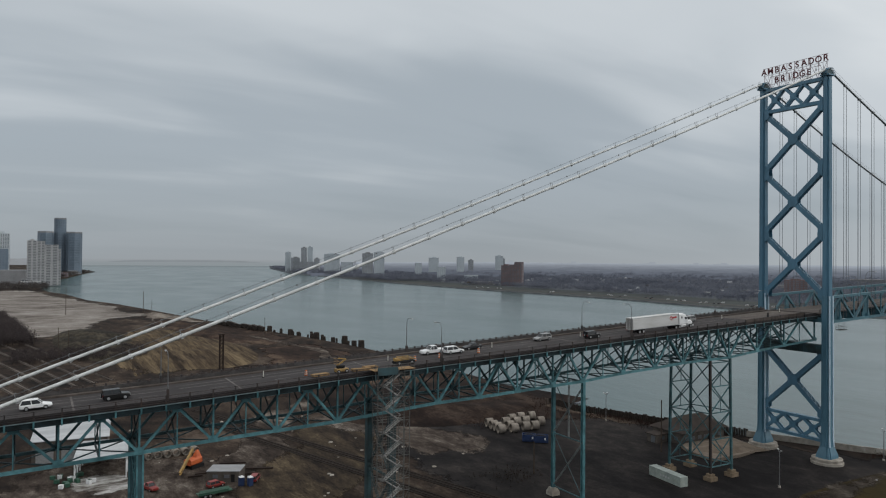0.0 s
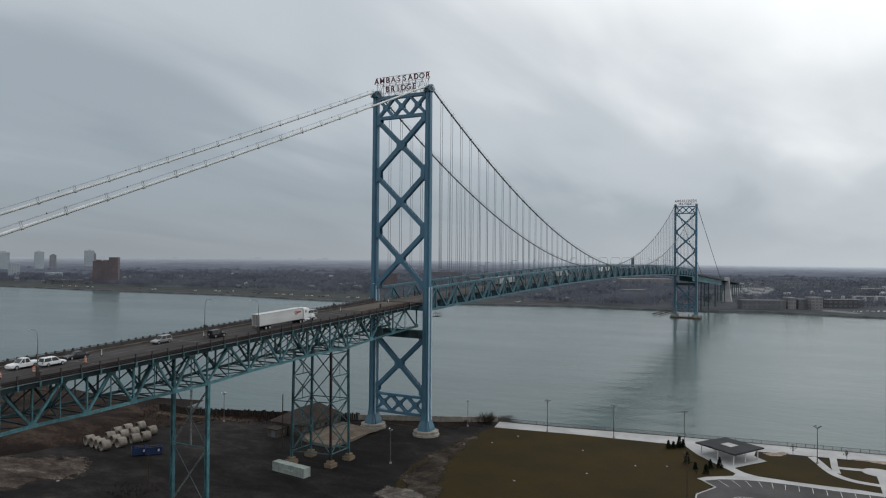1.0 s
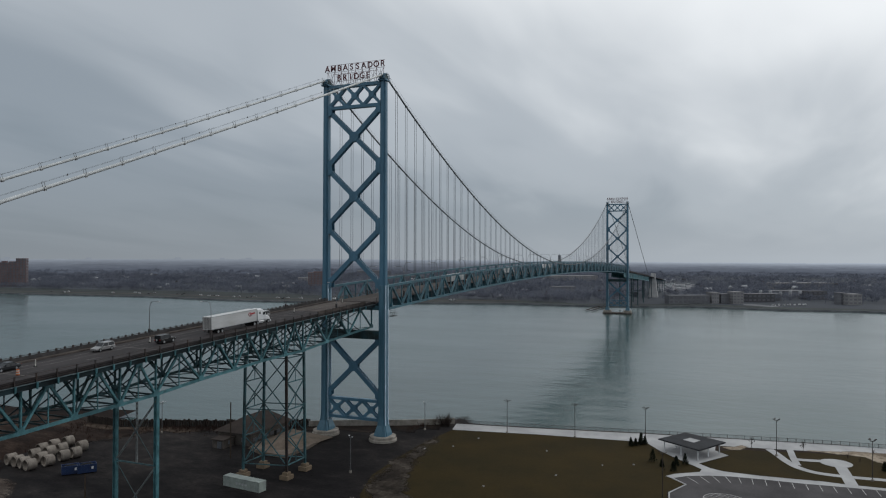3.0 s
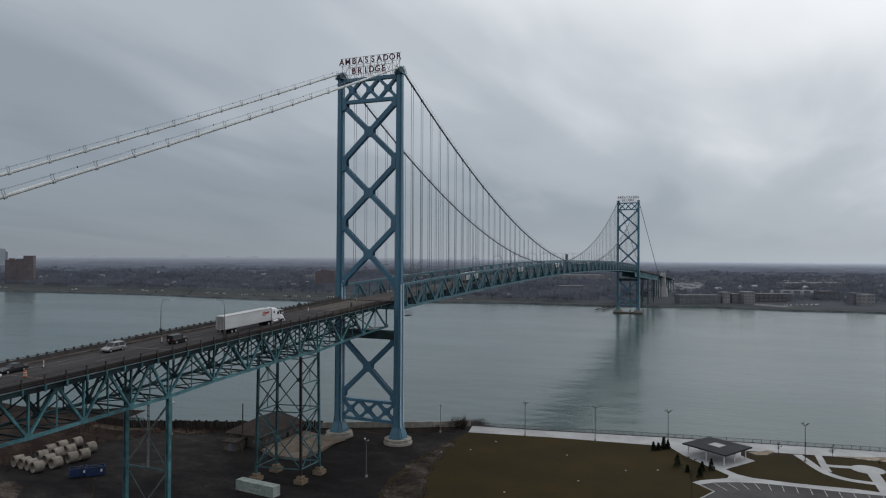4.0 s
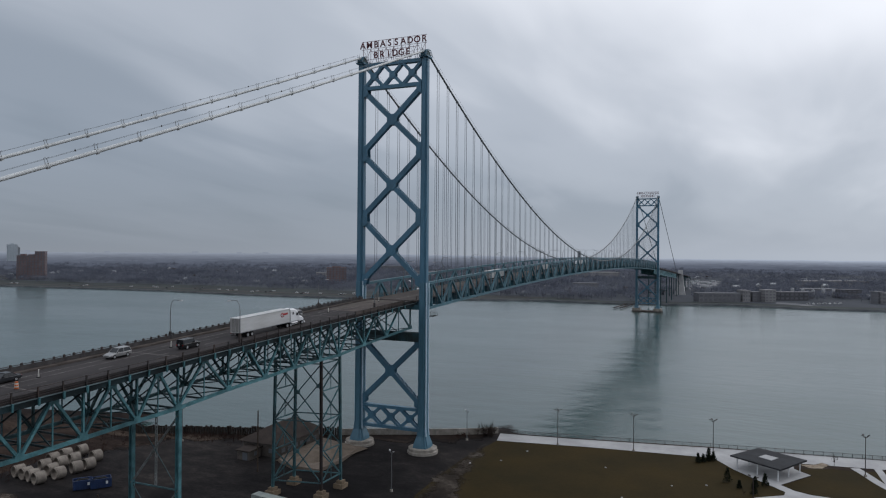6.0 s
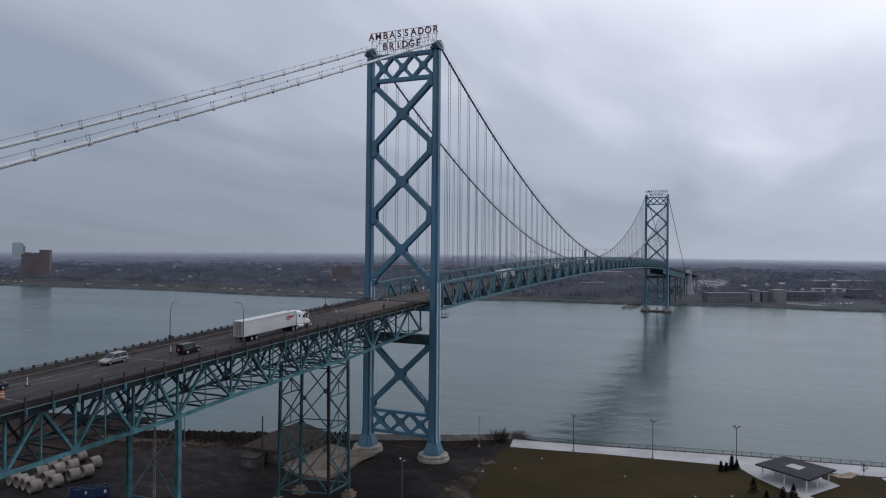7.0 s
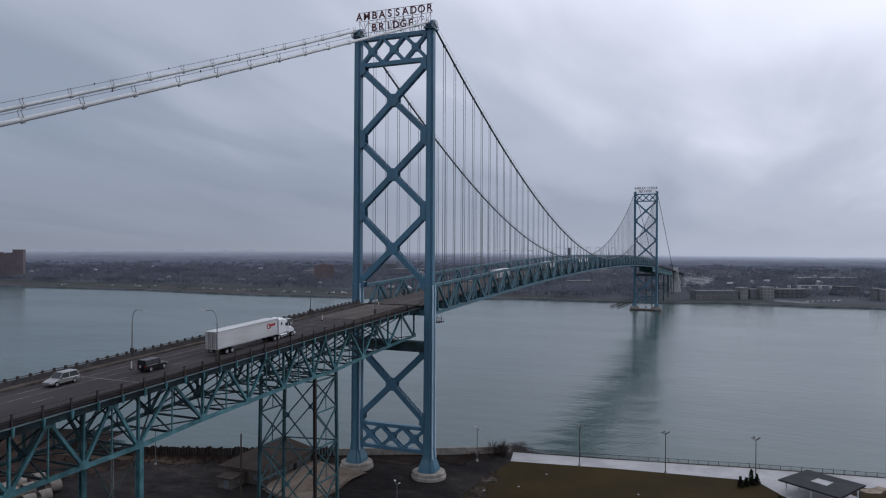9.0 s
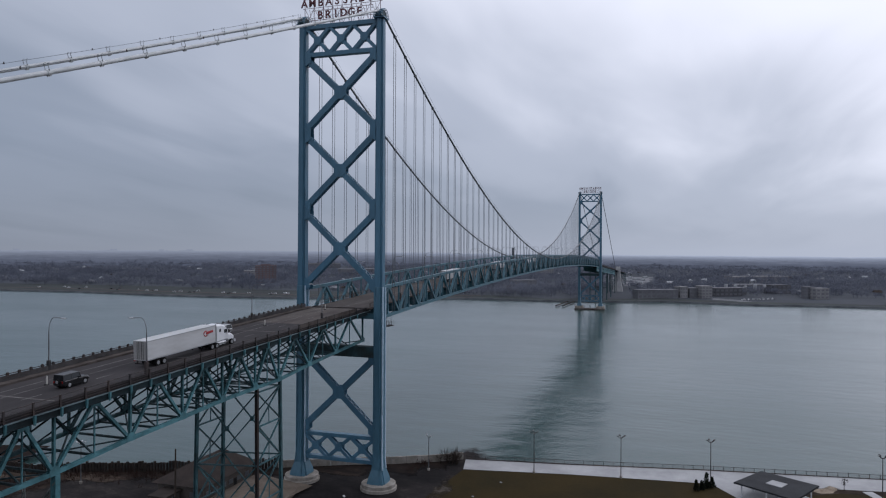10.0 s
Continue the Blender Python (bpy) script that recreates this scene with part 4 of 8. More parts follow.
def patch(name, outline, dz, mat, label, step=0, amount=0, seed=1, kind="structure", category="ground", base=None, soft=0.0):
    """A thin layer on the ground; a soft one is a fine grid in whose rim it fades raggedly."""
    outline = wobbly(outline, step, amount, seed) if step else outline
    z = (G if base is None else base) + dz
    if soft:
        p = np.array(outline)
        q = np.roll(p, -1, axis=0)
        cell = max(soft / 2.2, math.sqrt(np.prod(p.max(0) - p.min(0)) / 5000))
        xs, ys = (np.arange(p[:, k].min(), p[:, k].max() + cell, cell) for k in (0, 1))
        gx, gy = np.meshgrid(xs, ys, indexing="ij")
        pts = np.c_[gx.ravel(), gy.ravel()]
        gap = np.full(len(pts), 1e9)
        inside = np.zeros(len(pts), bool)
        for u, v in zip(p, q):
            d = v - u
            f = np.clip(((pts - u) @ d) / max(d @ d, 1e-9), 0, 1)
            gap = np.minimum(gap, np.linalg.norm(pts - u - f[:, None] * d, axis=1))
            over = (u[1] > pts[:, 1]) != (v[1] > pts[:, 1])
            with np.errstate(divide="ignore", invalid="ignore"):
                inside ^= over & (pts[:, 0] < u[0] + (pts[:, 1] - u[1]) / (d[1] if d[1] else 1e-9) * d[0])
        cover = np.where(inside, np.clip(gap / soft, 0, 1), 0)
        if base is None:
            # the near bank ends at the river wall
            land = np.interp(pts[:, 1], [s[1] for s in SHORE[1:]], [s[0] for s in SHORE[1:]]) - pts[:, 0]
            cover = np.where(pts[:, 1] > -20, cover * np.clip((land - cell) / 2, 0, 1), cover)
        ny = len(ys)
        corner = [(i * ny + j, (i + 1) * ny + j, (i + 1) * ny + j + 1, i * ny + j + 1) for i in range(len(xs) - 1) for j in range(ny - 1)]
        faces = [c for c in corner if max(cover[k] for k in c) > 0]
        used = sorted({k for c in faces for k in c})
        index = {k: n for n, k in enumerate(used)}
        me = bpy.data.meshes.new(name)
        me.from_pydata([(*pts[k], z) for k in used], [], [tuple(index[k] for k in c) for c in faces])
        me.attributes.new("cover", "FLOAT", "POINT").data.foreach_set("value", [float(cover[k]) for k in used])
        me.materials.append(mat)
        return tagged(new(name, me), label, category, kind=kind)
    bm = bmesh.new()
    f = bm.faces.new([bm.verts.new((x, y, z)) for x, y in outline])
    f.normal_update()
    if f.normal.z < 0:
        f.normal_flip()
    bmesh.ops.triangulate(bm, faces=bm.faces[:])
    me = bpy.data.meshes.new(name)
    bm.to_mesh(me)
    bm.free()
    me.materials.append(mat)
    return tagged(new(name, me), label, category, kind=kind)


PALE_LOT = earth_material("pale_dusty_lot", [(0.36, (0.050, 0.040, 0.035)), (0.45, (0.120, 0.104, 0.093)), (0.54, (0.205, 0.186, 0.170)), (0.60, (0.255, 0.238, 0.222)), (0.67, (0.38, 0.365, 0.35))], 0.020, (0.7, 1.1, 1), -12, True, 0.3)
STRAW = earth_material("dry_straw_grass", [(0.413, (0.018, 0.0125, 0.009)), (0.475, (0.048, 0.034, 0.022)), (0.531, (0.085, 0.062, 0.038)), (0.599, (0.15, 0.112, 0.068))], 0.05, (3.2, 0.22, 1), -6, True)
BROWN = earth_material("brown_winter_grass", [(0.413, (0.0105, 0.0072, 0.0062)), (0.488, (0.0260, 0.0168, 0.0132)), (0.550, (0.0500, 0.0325, 0.0240)), (0.612, (0.100, 0.071, 0.051))], 0.03, (1, 0.5, 1), 30, True)
SCRUB = earth_material("dark_scrub_ground", [(0.413, (0.010, 0.009, 0.008)), (0.500, (0.028, 0.024, 0.018)), (0.574, (0.062, 0.052, 0.038))], 0.05, (1.5, 0.4, 1), -18, True)
GRAVEL = earth_material("grey_gravel", [(0.413, (0.014, 0.0105, 0.009)), (0.481, (0.038, 0.029, 0.024)), (0.543, (0.072, 0.058, 0.049)), (0.612, (0.16, 0.14, 0.12))], 0.06, (1.4, 0.6, 1), 35, True)
YARD = earth_material("blackish_cinder_yard", [(0.413, (0.0075, 0.0068, 0.0074)), (0.500, (0.0150, 0.0134, 0.0136)), (0.574, (0.027, 0.0235, 0.0225)), (0.636, (0.050, 0.043, 0.039))], 0.045, (1, 0.6, 1), 20, True)
FIELD = earth_material("dark_red_brown_rough", [(0.413, (0.0056, 0.0042, 0.0040)), (0.488, (0.0125, 0.0082, 0.0068)), (0.550, (0.0230, 0.0150, 0.0118)), (0.612, (0.048, 0.034, 0.026))], 0.03, (1, 0.5, 1), 30, True)
FRINGE = earth_material("worn_gritty_verge", [(0.413, (0.014, 0.011, 0.009)), (0.488, (0.030, 0.024, 0.019)), (0.550, (0.052, 0.043, 0.035)), (0.612, (0.085, 0.074, 0.062))], 0.12, (1, 1, 1), 0, True)
ICE = earth_material("grey_slush_and_aggregate", [(0.426, (0.05, 0.042, 0.036)), (0.488, (0.15, 0.14, 0.13)), (0.550, (0.30, 0.295, 0.285)), (0.612, (0.42, 0.42, 0.41))], 0.10, (0.7, 1.6, 1), 15, True, 0.2)
FRINGE_PALE = earth_material("pale_trodden_grit", [(0.42, (0.05, 0.042, 0.036)), (0.5, (0.11, 0.10, 0.09)), (0.6, (0.19, 0.175, 0.16))], 0.12, (1, 1, 1), 0, True)
VERGE = earth_material("patchy_dry_verge", [(0.41, (0.010, 0.008, 0.007)), (0.48, (0.024, 0.018, 0.014)), (0.55, (0.052, 0.039, 0.026)), (0.62, (0.11, 0.084, 0.054))], 0.04, (1.4, 0.4, 1), 20, True)
SAND = earth_material("pale_sand", [(0.413, (0.12, 0.092, 0.068)), (0.488, (0.25, 0.205, 0.155)), (0.562, (0.37, 0.315, 0.25))], 0.1, (1, 1, 1), 0, True, 0.2)
BANK = earth_material("tan_river_bank", [(0.41, (0.055, 0.045, 0.038)), (0.48, (0.12, 0.10, 0.085)), (0.55, (0.19, 0.165, 0.142)), (0.62, (0.27, 0.24, 0.21))], 0.05, (1.2, 0.5, 1), 25, True)
FAR_WALL = material("grey_sea_wall", (0.20, 0.205, 0.215), 0.9, second=(0.11, 0.115, 0.125), scale=0.05, fine=1)
# far lawn and soil are tinted blue-grey to carry the haze
FAR_LAWN = material("hazy_far_lawn", (0.054, 0.062, 0.060), 0.95, second=(0.036, 0.040, 0.042), scale=0.02, fine=0.2, bump=0)
FAR_SOIL = material("hazy_far_ground", (0.068, 0.075, 0.088), 0.95, second=(0.050, 0.056, 0.066), scale=0.01, fine=0.1, bump=0)
WOOD_DARK = material("tarred_dark_timber", (0.024, 0.020, 0.019), 0.9, second=(0.045, 0.036, 0.030), scale=0.8, fine=5, bump=0.4)
WHITE_METAL = material("white_painted_metal", (0.72, 0.73, 0.74), 0.45, second=(0.60, 0.61, 0.62), scale=0.6, fine=4, bump=0.0, speckle=0.1)
ROOF_WHITE = material("white_sheet_roof", (0.46, 0.475, 0.49), 0.55, second=(0.30, 0.315, 0.33), scale=0.1, fine=1.0, stretch=(0.2, 1.5, 1))
ROOF_BROWN = material("brown_shingle_roof", (0.060, 0.048, 0.042), 0.9, second=(0.040, 0.033, 0.030), scale=0.4, fine=4)
WALL_GREY = material("stained_block_wall", (0.12, 0.105, 0.092), 0.9, second=(0.075, 0.066, 0.06), scale=0.4, fine=3)
GALV = material("galvanised_lamp_steel", (0.16, 0.165, 0.17), 0.5, 0.3, scale=1, fine=6)
POLE_WOOD = material("weathered_pole_timber", (0.075, 0.058, 0.046), 0.9, scale=1, fine=8)
PLANK = material("tan_scaffold_planks", (0.30, 0.20, 0.105), 0.85, second=(0.20, 0.13, 0.07), scale=1.5, fine=8)
GALV_DULL = material("dull_scaffold_tube", (0.12, 0.12, 0.115), 0.6, 0.2, scale=1, fine=6)
GALV_BRIGHT = material("bright_galvanised_steel", (0.40, 0.40, 0.39), 0.5, 0.2, second=(0.26, 0.26, 0.255), scale=1, fine=6)
PIPE_CONC = material("precast_pipe_concrete", (0.255, 0.228, 0.198), 0.9, second=(0.165, 0.144, 0.125), scale=0.7, fine=5, per_object=0.12)

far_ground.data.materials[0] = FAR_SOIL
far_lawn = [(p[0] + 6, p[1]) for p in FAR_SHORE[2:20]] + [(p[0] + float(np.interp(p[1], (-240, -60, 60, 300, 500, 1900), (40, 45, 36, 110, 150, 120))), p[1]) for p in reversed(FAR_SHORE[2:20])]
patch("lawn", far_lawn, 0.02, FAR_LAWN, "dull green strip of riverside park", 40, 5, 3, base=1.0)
wall_g = Geo()
for a, b in zip(FAR_SHORE[1:], FAR_SHORE[2:21]):
    wall_g.beam((*a, 0.4), (*b, 0.4), 1.2, 2.2)
tagged(part("river_wall", wall_g, FAR_WALL), "pale concrete wall along the far shore", "wall", kind="structure")
for off, wide, label in ((12, 4, "grey riverside path on the far shore"), (52, 8, "pale shore road across the river")):
    prom = Geo()
    for a, b in zip(FAR_SHORE[9:], FAR_SHORE[10:20]):
        prom.beam((a[0] + off, a[1], 1.06), (b[0] + off, b[1], 1.06), wide, 0.1)
    tagged(part("path", prom, KERB), label, "path", kind="structure")
patch("gravel_apron", [(742, -124), (770, -126), (752, -150), (722, -168), (718, -154)], 0.05, FAR_WALL, "pale gravel apron on the far bank", 12, 2, 4, base=1.0)

# near bank, seen to the north along the river
patch("dirt_lot", [(-300, 520), (-205, 430), (-165, 470), (-140, 560), (-98, 640), (-116, 790), (-142, 905), (-190, 1160), (-215, 1240), (-330, 1250), (-480, 1200)], 0.02, PALE_LOT, "wide pale dusty lot by the river", 30, 9, 5, soft=26)
patch("dirt_lot", [(-116, 640), (-92, 680), (-72, 560), (-62, 505), (-84, 500), (-118, 540)], 0.016, BANK, "tan gritty river bank", 14, 4, 6, soft=9)
patch("dirt_lot", [(-112, 545), (-66, 530), (-50, 440), (-36, 372), (-70, 330), (-100, 420)], 0.018, BROWN, "reddish brown grassy river bank", 14, 4, 6, soft=9)
patch("field", [(-110, 262), (-20, 240), (-15, 170), (-5, 95), (-20, 62), (-70, 85), (-110, 150), (-125, 215)], 0.015, FIELD, "brown rough grass field", 10, 4, 7, soft=8)
patch("yard", [(-116, 62), (-92, 96), (-58, 100), (-26, 74), (12, 74), (34, 36), (45, 2), (46, -30), (18, -42), (-6, -40), (-40, -42), (-82, -36), (-112, 0)], 0.02, YARD, "black cinder yard under the bridge", 6, 1.5, 8, soft=14)
patch("gravel_road", [(-80, -52), (-60, -34), (-36, -22.5), (-8, -20.5), (19, -21), (21, -26.5), (-6, -31), (-34, -38), (-58, -52), (-76, -66)], 0.07, FRINGE, "worn gritty edge between yard and lawn", 4, 1.2, 9, soft=6)
patch("slab", [(-49, -26.5), (-47.5, -33), (-50.2, -41), (-60, -44), (-60, -28)], 0.075, FRINGE_PALE, "pale gritty turning place by the lawn", 3, 0.8, 18, soft=3)
patch("gravel_road", [(-175, 40), (-150, 95), (-128, 135), (-108, 150), (-104, 140), (-122, 110), (-140, 70), (-150, 40), (-165, 20)], 0.02, GRAVEL, "grey dirt haul road", 8, 2.5, 10, soft=4)
patch("gravel_road", [(-215, 92), (-172, 95), (-150, 75), (-148, 50), (-170, 38), (-215, 48)], 0.024, GRAVEL, "churned gravel of the contractor's yard", 7, 2.5, 11, soft=8)
patch("snow_patch", [(-196.5, 79), (-188, 80), (-180, 75), (-179, 63), (-187, 57), (-197, 66)], 0.05, ICE, "patch of pale washed aggregate", 2.5, 1.0, 12, soft=4)


patch("dirt_lot", [(-112, 250), (-96, 300), (-88, 400), (-100, 470), (-140, 480), (-165, 400), (-172, 300), (-160, 236)], 0.03, STRAW, "tan straw-covered ground round the spoil heap", 10, 4, 13, soft=14)
patch("dirt_lot", [(-60, 130), (-30, 120), (-10, 150), (-20, 250), (-36, 340), (-80, 330), (-96, 250), (-92, 180)], 0.026, BROWN, "reddish brown winter grass along the bank", 9, 4, 14, soft=12)
patch("gravel_road", [(-66, 175), (-40, 300), (-62, 400), (-70, 405), (-50, 300), (-76, 180)], 0.034, GRAVEL, "pale farm track through brown grass", 8, 2, 15, soft=3)
patch("dirt_lot", [(-170, 25), (-140, 20), (-105, 60), (-96, 110), (-118, 120), (-140, 80), (-160, 60)], 0.022, VERGE, "patchy dry grass beside the tracks", 8, 3, 16, soft=10)
patch("dirt_lot", [(-120, 120), (-96, 125), (-70, 60), (-80, 40), (-100, 50)], 0.024, GRAVEL, "churned pale dirt by the haul road", 7, 3, 17, soft=8)


def mound(name, cx, cy, rx, ry, h, mat, label, turn=0.0, seed=0, n=34, base=G - 0.15):
    """A low uneven heap; its skirt lies under the ground."""
    g = Geo()
    c, s = math.cos(turn), math.sin(turn)
    cover = []
    for i in range(n + 1):
        for j in range(n + 1):
            u, v = 2 * i / n - 1, 2 * j / n - 1
            r = math.sqrt(u * u + v * v)
            f = max(0.0, 1 - r * r) ** 0.8
            x, y = cx + (u * rx) * c - (v * ry) * s, cy + (u * rx) * s + (v * ry) * c
            z = f * h * (0.75 + 0.5 * noise.noise(Vector((x * 0.06 + seed, y * 0.06, 0)))) + 0.5 * noise.noise(Vector((x * 0.3, y * 0.3, seed))) * f
            g.v.append((x, y, base + z - 0.6 * max(0.0, r - 0.85)))
            cover.append(1.0)
    g.f = [(i * (n + 1) + j, (i + 1) * (n + 1) + j, (i + 1) * (n + 1) + j + 1, i * (n + 1) + j + 1) for i in range(n) for j in range(n)]
    ob = part(name, g, mat, smooth=True)
    ob.data.attributes.new("cover", "FLOAT", "POINT").data.foreach_set("value", cover)
    return tagged(ob, label, "mound", kind="structure")


mound("mound", -128, 350, 44, 105, 3.2, STRAW, "broad heap of soil covered in dry straw", 0.12, 1)
mound("mound", -168, 400, 26, 105, 5, SCRUB, "heap overgrown with dark scrub", 0.05, 2)
mound("mound", -58, 122, 52, 42, 3.4, FIELD, "low brown grassy rise", 0.3, 3)
mound("mound", -92, 470, 16, 120, 3, BROWN, "brown grassy bank along the river", 0.10, 4)

# rails
RUST = material("rusty_rail_steel", (0.040, 0.028, 0.024), 0.8, second=(0.025, 0.019, 0.017), scale=1, fine=6)
PALE_BALLAST = material("pale_dusty_ballast", (0.13, 0.112, 0.10), 0.95, second=(0.045, 0.037, 0.032), scale=0.12, fine=2, stretch=(1, 0.25, 1))
TIES = material("old_ballast_and_ties", (0.015, 0.012, 0.011), 0.95, second=(0.030, 0.025, 0.021), scale=0.5, fine=3)
for k, (a, b) in enumerate([((-150, 150), (-104, 10)), ((-158, 150), (-113, 8)), ((-243, 560), (-172, 236)), ((-243, 500), (-180, 232)), ((-243, 455), (-188, 228)), ((-243, 410), (-196, 222)), ((-243, 372), (-204, 216)), ((-243, 340), (-210, 210)), ((-244, 312), (-218, 206))]):
    a, b = Vector((*a, G)), Vector((*b, G))
    t = thing("railway_track", "old rusty railway track on dark ballast", "railway track", "railway tracks")
    part("ballast", Geo().beam(a + Vector((0, 0, 0.03)), b + Vector((0, 0, 0.03)), 3.4 if k < 2 else 2.4, 0.2), TIES if k < 2 else PALE_BALLAST, t)
    side = (b - a).normalized().cross(Vector((0, 0, 1)))
    for s in (-1, 1):
        o = side * (0.75 * s) + Vector((0, 0, 0.22))
        part("rail", Geo().beam(a + o, b + o, 0.16, 0.18), RUST, t)

# shore walls near the tower
sheet_pile = thing("sheet_pile_wall", "dark toothed timber and steel sheet-pile wall along the bank", "river wall", kind="structure")
rnd = random.Random(4)
bank = [(-18.6, 97), (-19.2, 80), (-14.5, 70.6), (-9.1, 56.6), (-3.3, 41), (3.2, 28), (6.5, 21.5)]
k = 0
for (ax, ay), (bx, by) in zip(bank, bank[1:]):
    L = math.hypot(bx - ax, by - ay)
    for j in range(int(L / 0.8) + 1):
        f = j * 0.8 / L
        h = 2.4 + rnd.uniform(-0.3, 0.25)
        part("pile", Geo().box((ax + (bx - ax) * f + 0.4, ay + (by - ay) * f, G + h / 2 - 1.0), (0.5, 0.55, h + 2.0), rnd.uniform(-0.2, 0.2)), WOOD_DARK, sheet_pile)
conc_wall = thing("retaining_wall", "low stained concrete river wall beside the tower", "wall", kind="structure")
wl_pts = [(6.5, 21.5), (15, 5), (19.5, -6), (25.5, -17), (30, -23.5)]
for (ax, ay), (bx, by) in zip(wl_pts, wl_pts[1:]):
    n = int(math.hypot(bx - ax, by - ay) / 4)
    for j in range(n):
        p, q = (ax + (bx - ax) * j / n, ay + (by - ay) * j / n), (ax + (bx - ax) * (j + 0.985) / n, ay + (by - ay) * (j + 0.985) / n)
        part("wall_panel", Geo().beam((*p, G + 0.5), (*q, G + 0.5), 0.5, 2.8), CONCRETE, conc_wall)

# old dock stumps along the bank
for k in range(34):
    f = k / 33
    y = 300 + 145 * f + rnd.uniform(-2, 2)
    x = -14 - 30 * f * f - 10 * f + rnd.uniform(-3, 4)
    w, h = rnd.choice(((1.1, 1.2), (1.3, 1.9), (2.4, 2.4), (1.0, 1.0), (1.8, 3.4))) if k % 7 else (3.2, 4.2)
    g = Geo().loft([[(x + a * w * s, y + b * w * s, z) for a, b in ((-0.5, -0.5), (0.5, -0.5), (0.55, 0.0), (0.5, 0.5), (-0.5, 0.5))] for s, z in ((1.05, -1.0), (1.0, G + h * 0.6), (0.93, G + h), (0.7, G + h + 0.2))])
    tagged(part("dock_stump", g, WOOD_DARK), "blackened stump of an old timber dock", "dock stump", "dock stumps")
ruin = thing("dock_ruin", "long dark ruin of a timber dock", "dock")
for k in range(10):
    part("timber_crib", Geo().beam((-46 - k * 2.2, 425 + k * 8, G + 0.9 + rnd.uniform(0, 1.4)), (-48 - k * 2.2, 434 + k * 8, G + 1 + rnd.uniform(0, 2)), 2.5, 3.0), WOOD_DARK, ruin)


# ---- park ----
GRASS_PTS = [(20.9, -26.0), (26.0, -54), (30.2, -79), (29.8, -88), (27.6, -89.8), (20.7, -94.2), (10.9, -102.5), (6.9, -106.2), (4.3, -105.8), (2.3, -103.3), (-0.4, -99.5), (-3.1, -97.5),
             (-8.4, -102.4), (-16.7, -98.8), (-26.6, -99.7), (-60, -105), (-90, -90), (-70, -45), (-48, -29), (-33, -24.3), (-15.8, -23.6), (-1.3, -23.6)]
patch("lawn", GRASS_PTS, 0.05, GRASS, "dark olive winter lawn of the riverside park", category="lawn")
patch("promenade", [(29.8, -24.2), (34.0, -51), (41.0, -87), (46.2, -120), (50.0, -145), (54, -200), (56, -300), (46, -300), (44, -200), (40.6, -145), (34.6, -109), (30.2, -88), (26.2, -54), (21.2, -26.0)], 0.08, PAVING, "broad pale concrete riverside promenade", category="path")
patch("path", [(31.5, -87.5), (28.1, -89.7), (21.1, -93.9), (11.2, -102.2), (10.1, -103.4), (6.9, -106.0), (4.3, -105.6), (2.4, -103.1), (-0.3, -99.3), (-3.1, -97.3), (-4.5, -99.0), (-0.8, -102.8), (1.6, -107.9), (3.2, -113.6), (3.8, -120.8), (4.1, -130.7), (5.0, -139.9),
               (6.4, -154.4), (6.5, -170), (9.5, -170), (7.8, -159), (8.1, -150), (7.7, -141.1), (8.1, -135.8), (7.3, -127.3), (6.9, -120.7), (7.2, -111.8), (8.9, -108.2), (12.4, -105.1), (24.3, -112.8), (28.7, -109.0), (36.0, -109)], 0.09, PAVING, "pale concrete path and pavilion floor", category="path")
patch("lawn", [(28.4, -109.6), (33.1, -118.0), (33.5, -123.8), (35.6, -130.7), (37.2, -134.7), (37.3, -143), (38.8, -148.6), (42, -176), (10, -176), (8.2, -159), (8.4, -150), (8.0, -141.1), (8.4, -135.8), (7.6, -127.3), (7.2, -120.7), (7.5, -112.0), (9.1, -108.5), (12.4, -105.5), (24.3, -113.2)], 0.06, GRASS, "olive lawn of the park garden", category="lawn")


def ribbon(pts, width, dz, label, smooth=4):
    """A paved path of even width along a curved line."""
    p = np.array(pts, float)
    f = np.linspace(0, len(p) - 1, (len(p) - 1) * smooth + 1)
    k = np.clip(f.astype(int), 0, len(p) - 2)
    u = (f - k)[:, None]
    p0, p1, p2, p3 = p[np.maximum(k - 1, 0)], p[k], p[k + 1], p[np.minimum(k + 2, len(p) - 1)]
    c = 0.5 * (2 * p1 + (p2 - p0) * u + (2 * p0 - 5 * p1 + 4 * p2 - p3) * u ** 2 + (3 * p1 - p0 - 3 * p2 + p3) * u ** 3)
    d = np.gradient(c, axis=0)
    n = np.c_[-d[:, 1], d[:, 0]] / np.linalg.norm(d, axis=1)[:, None] * width / 2
    g = Geo().loft([[(*(q - o), G - 0.05), (*(q + o), G - 0.05), (*(q + o), G + dz), (*(q - o), G + dz)] for q, o in zip(c, n)])
    return tagged(part("path", g, PAVING), label, "path", kind="structure")


ribbon([(36.5, -124.4), (30.0, -126.6), (24.6, -128.3), (19.2, -130.8), (15.9, -134.8), (15.1, -139.6), (15.1, -144), (15.7, -151), (15.6, -156.2), (13.8, -159.9), (8.4, -161.0)], 2.4, 0.094, "curving pale concrete garden path")
ribbon([(38.5, -130.0), (33, -130.2), (27.6, -130.4), (21.6, -130.9)], 1.9, 0.098, "short path from the promenade")
ribbon([(27.6, -130.2), (28.0, -134.0), (28.8, -138)], 2.4, 0.102, "pale spur path to the round plaza")
ribbon([(25.5, -141.9), (16, -142.2), (5.4, -142.4)], 3.0, 0.106, "broad path from the round plaza to the parking lot")
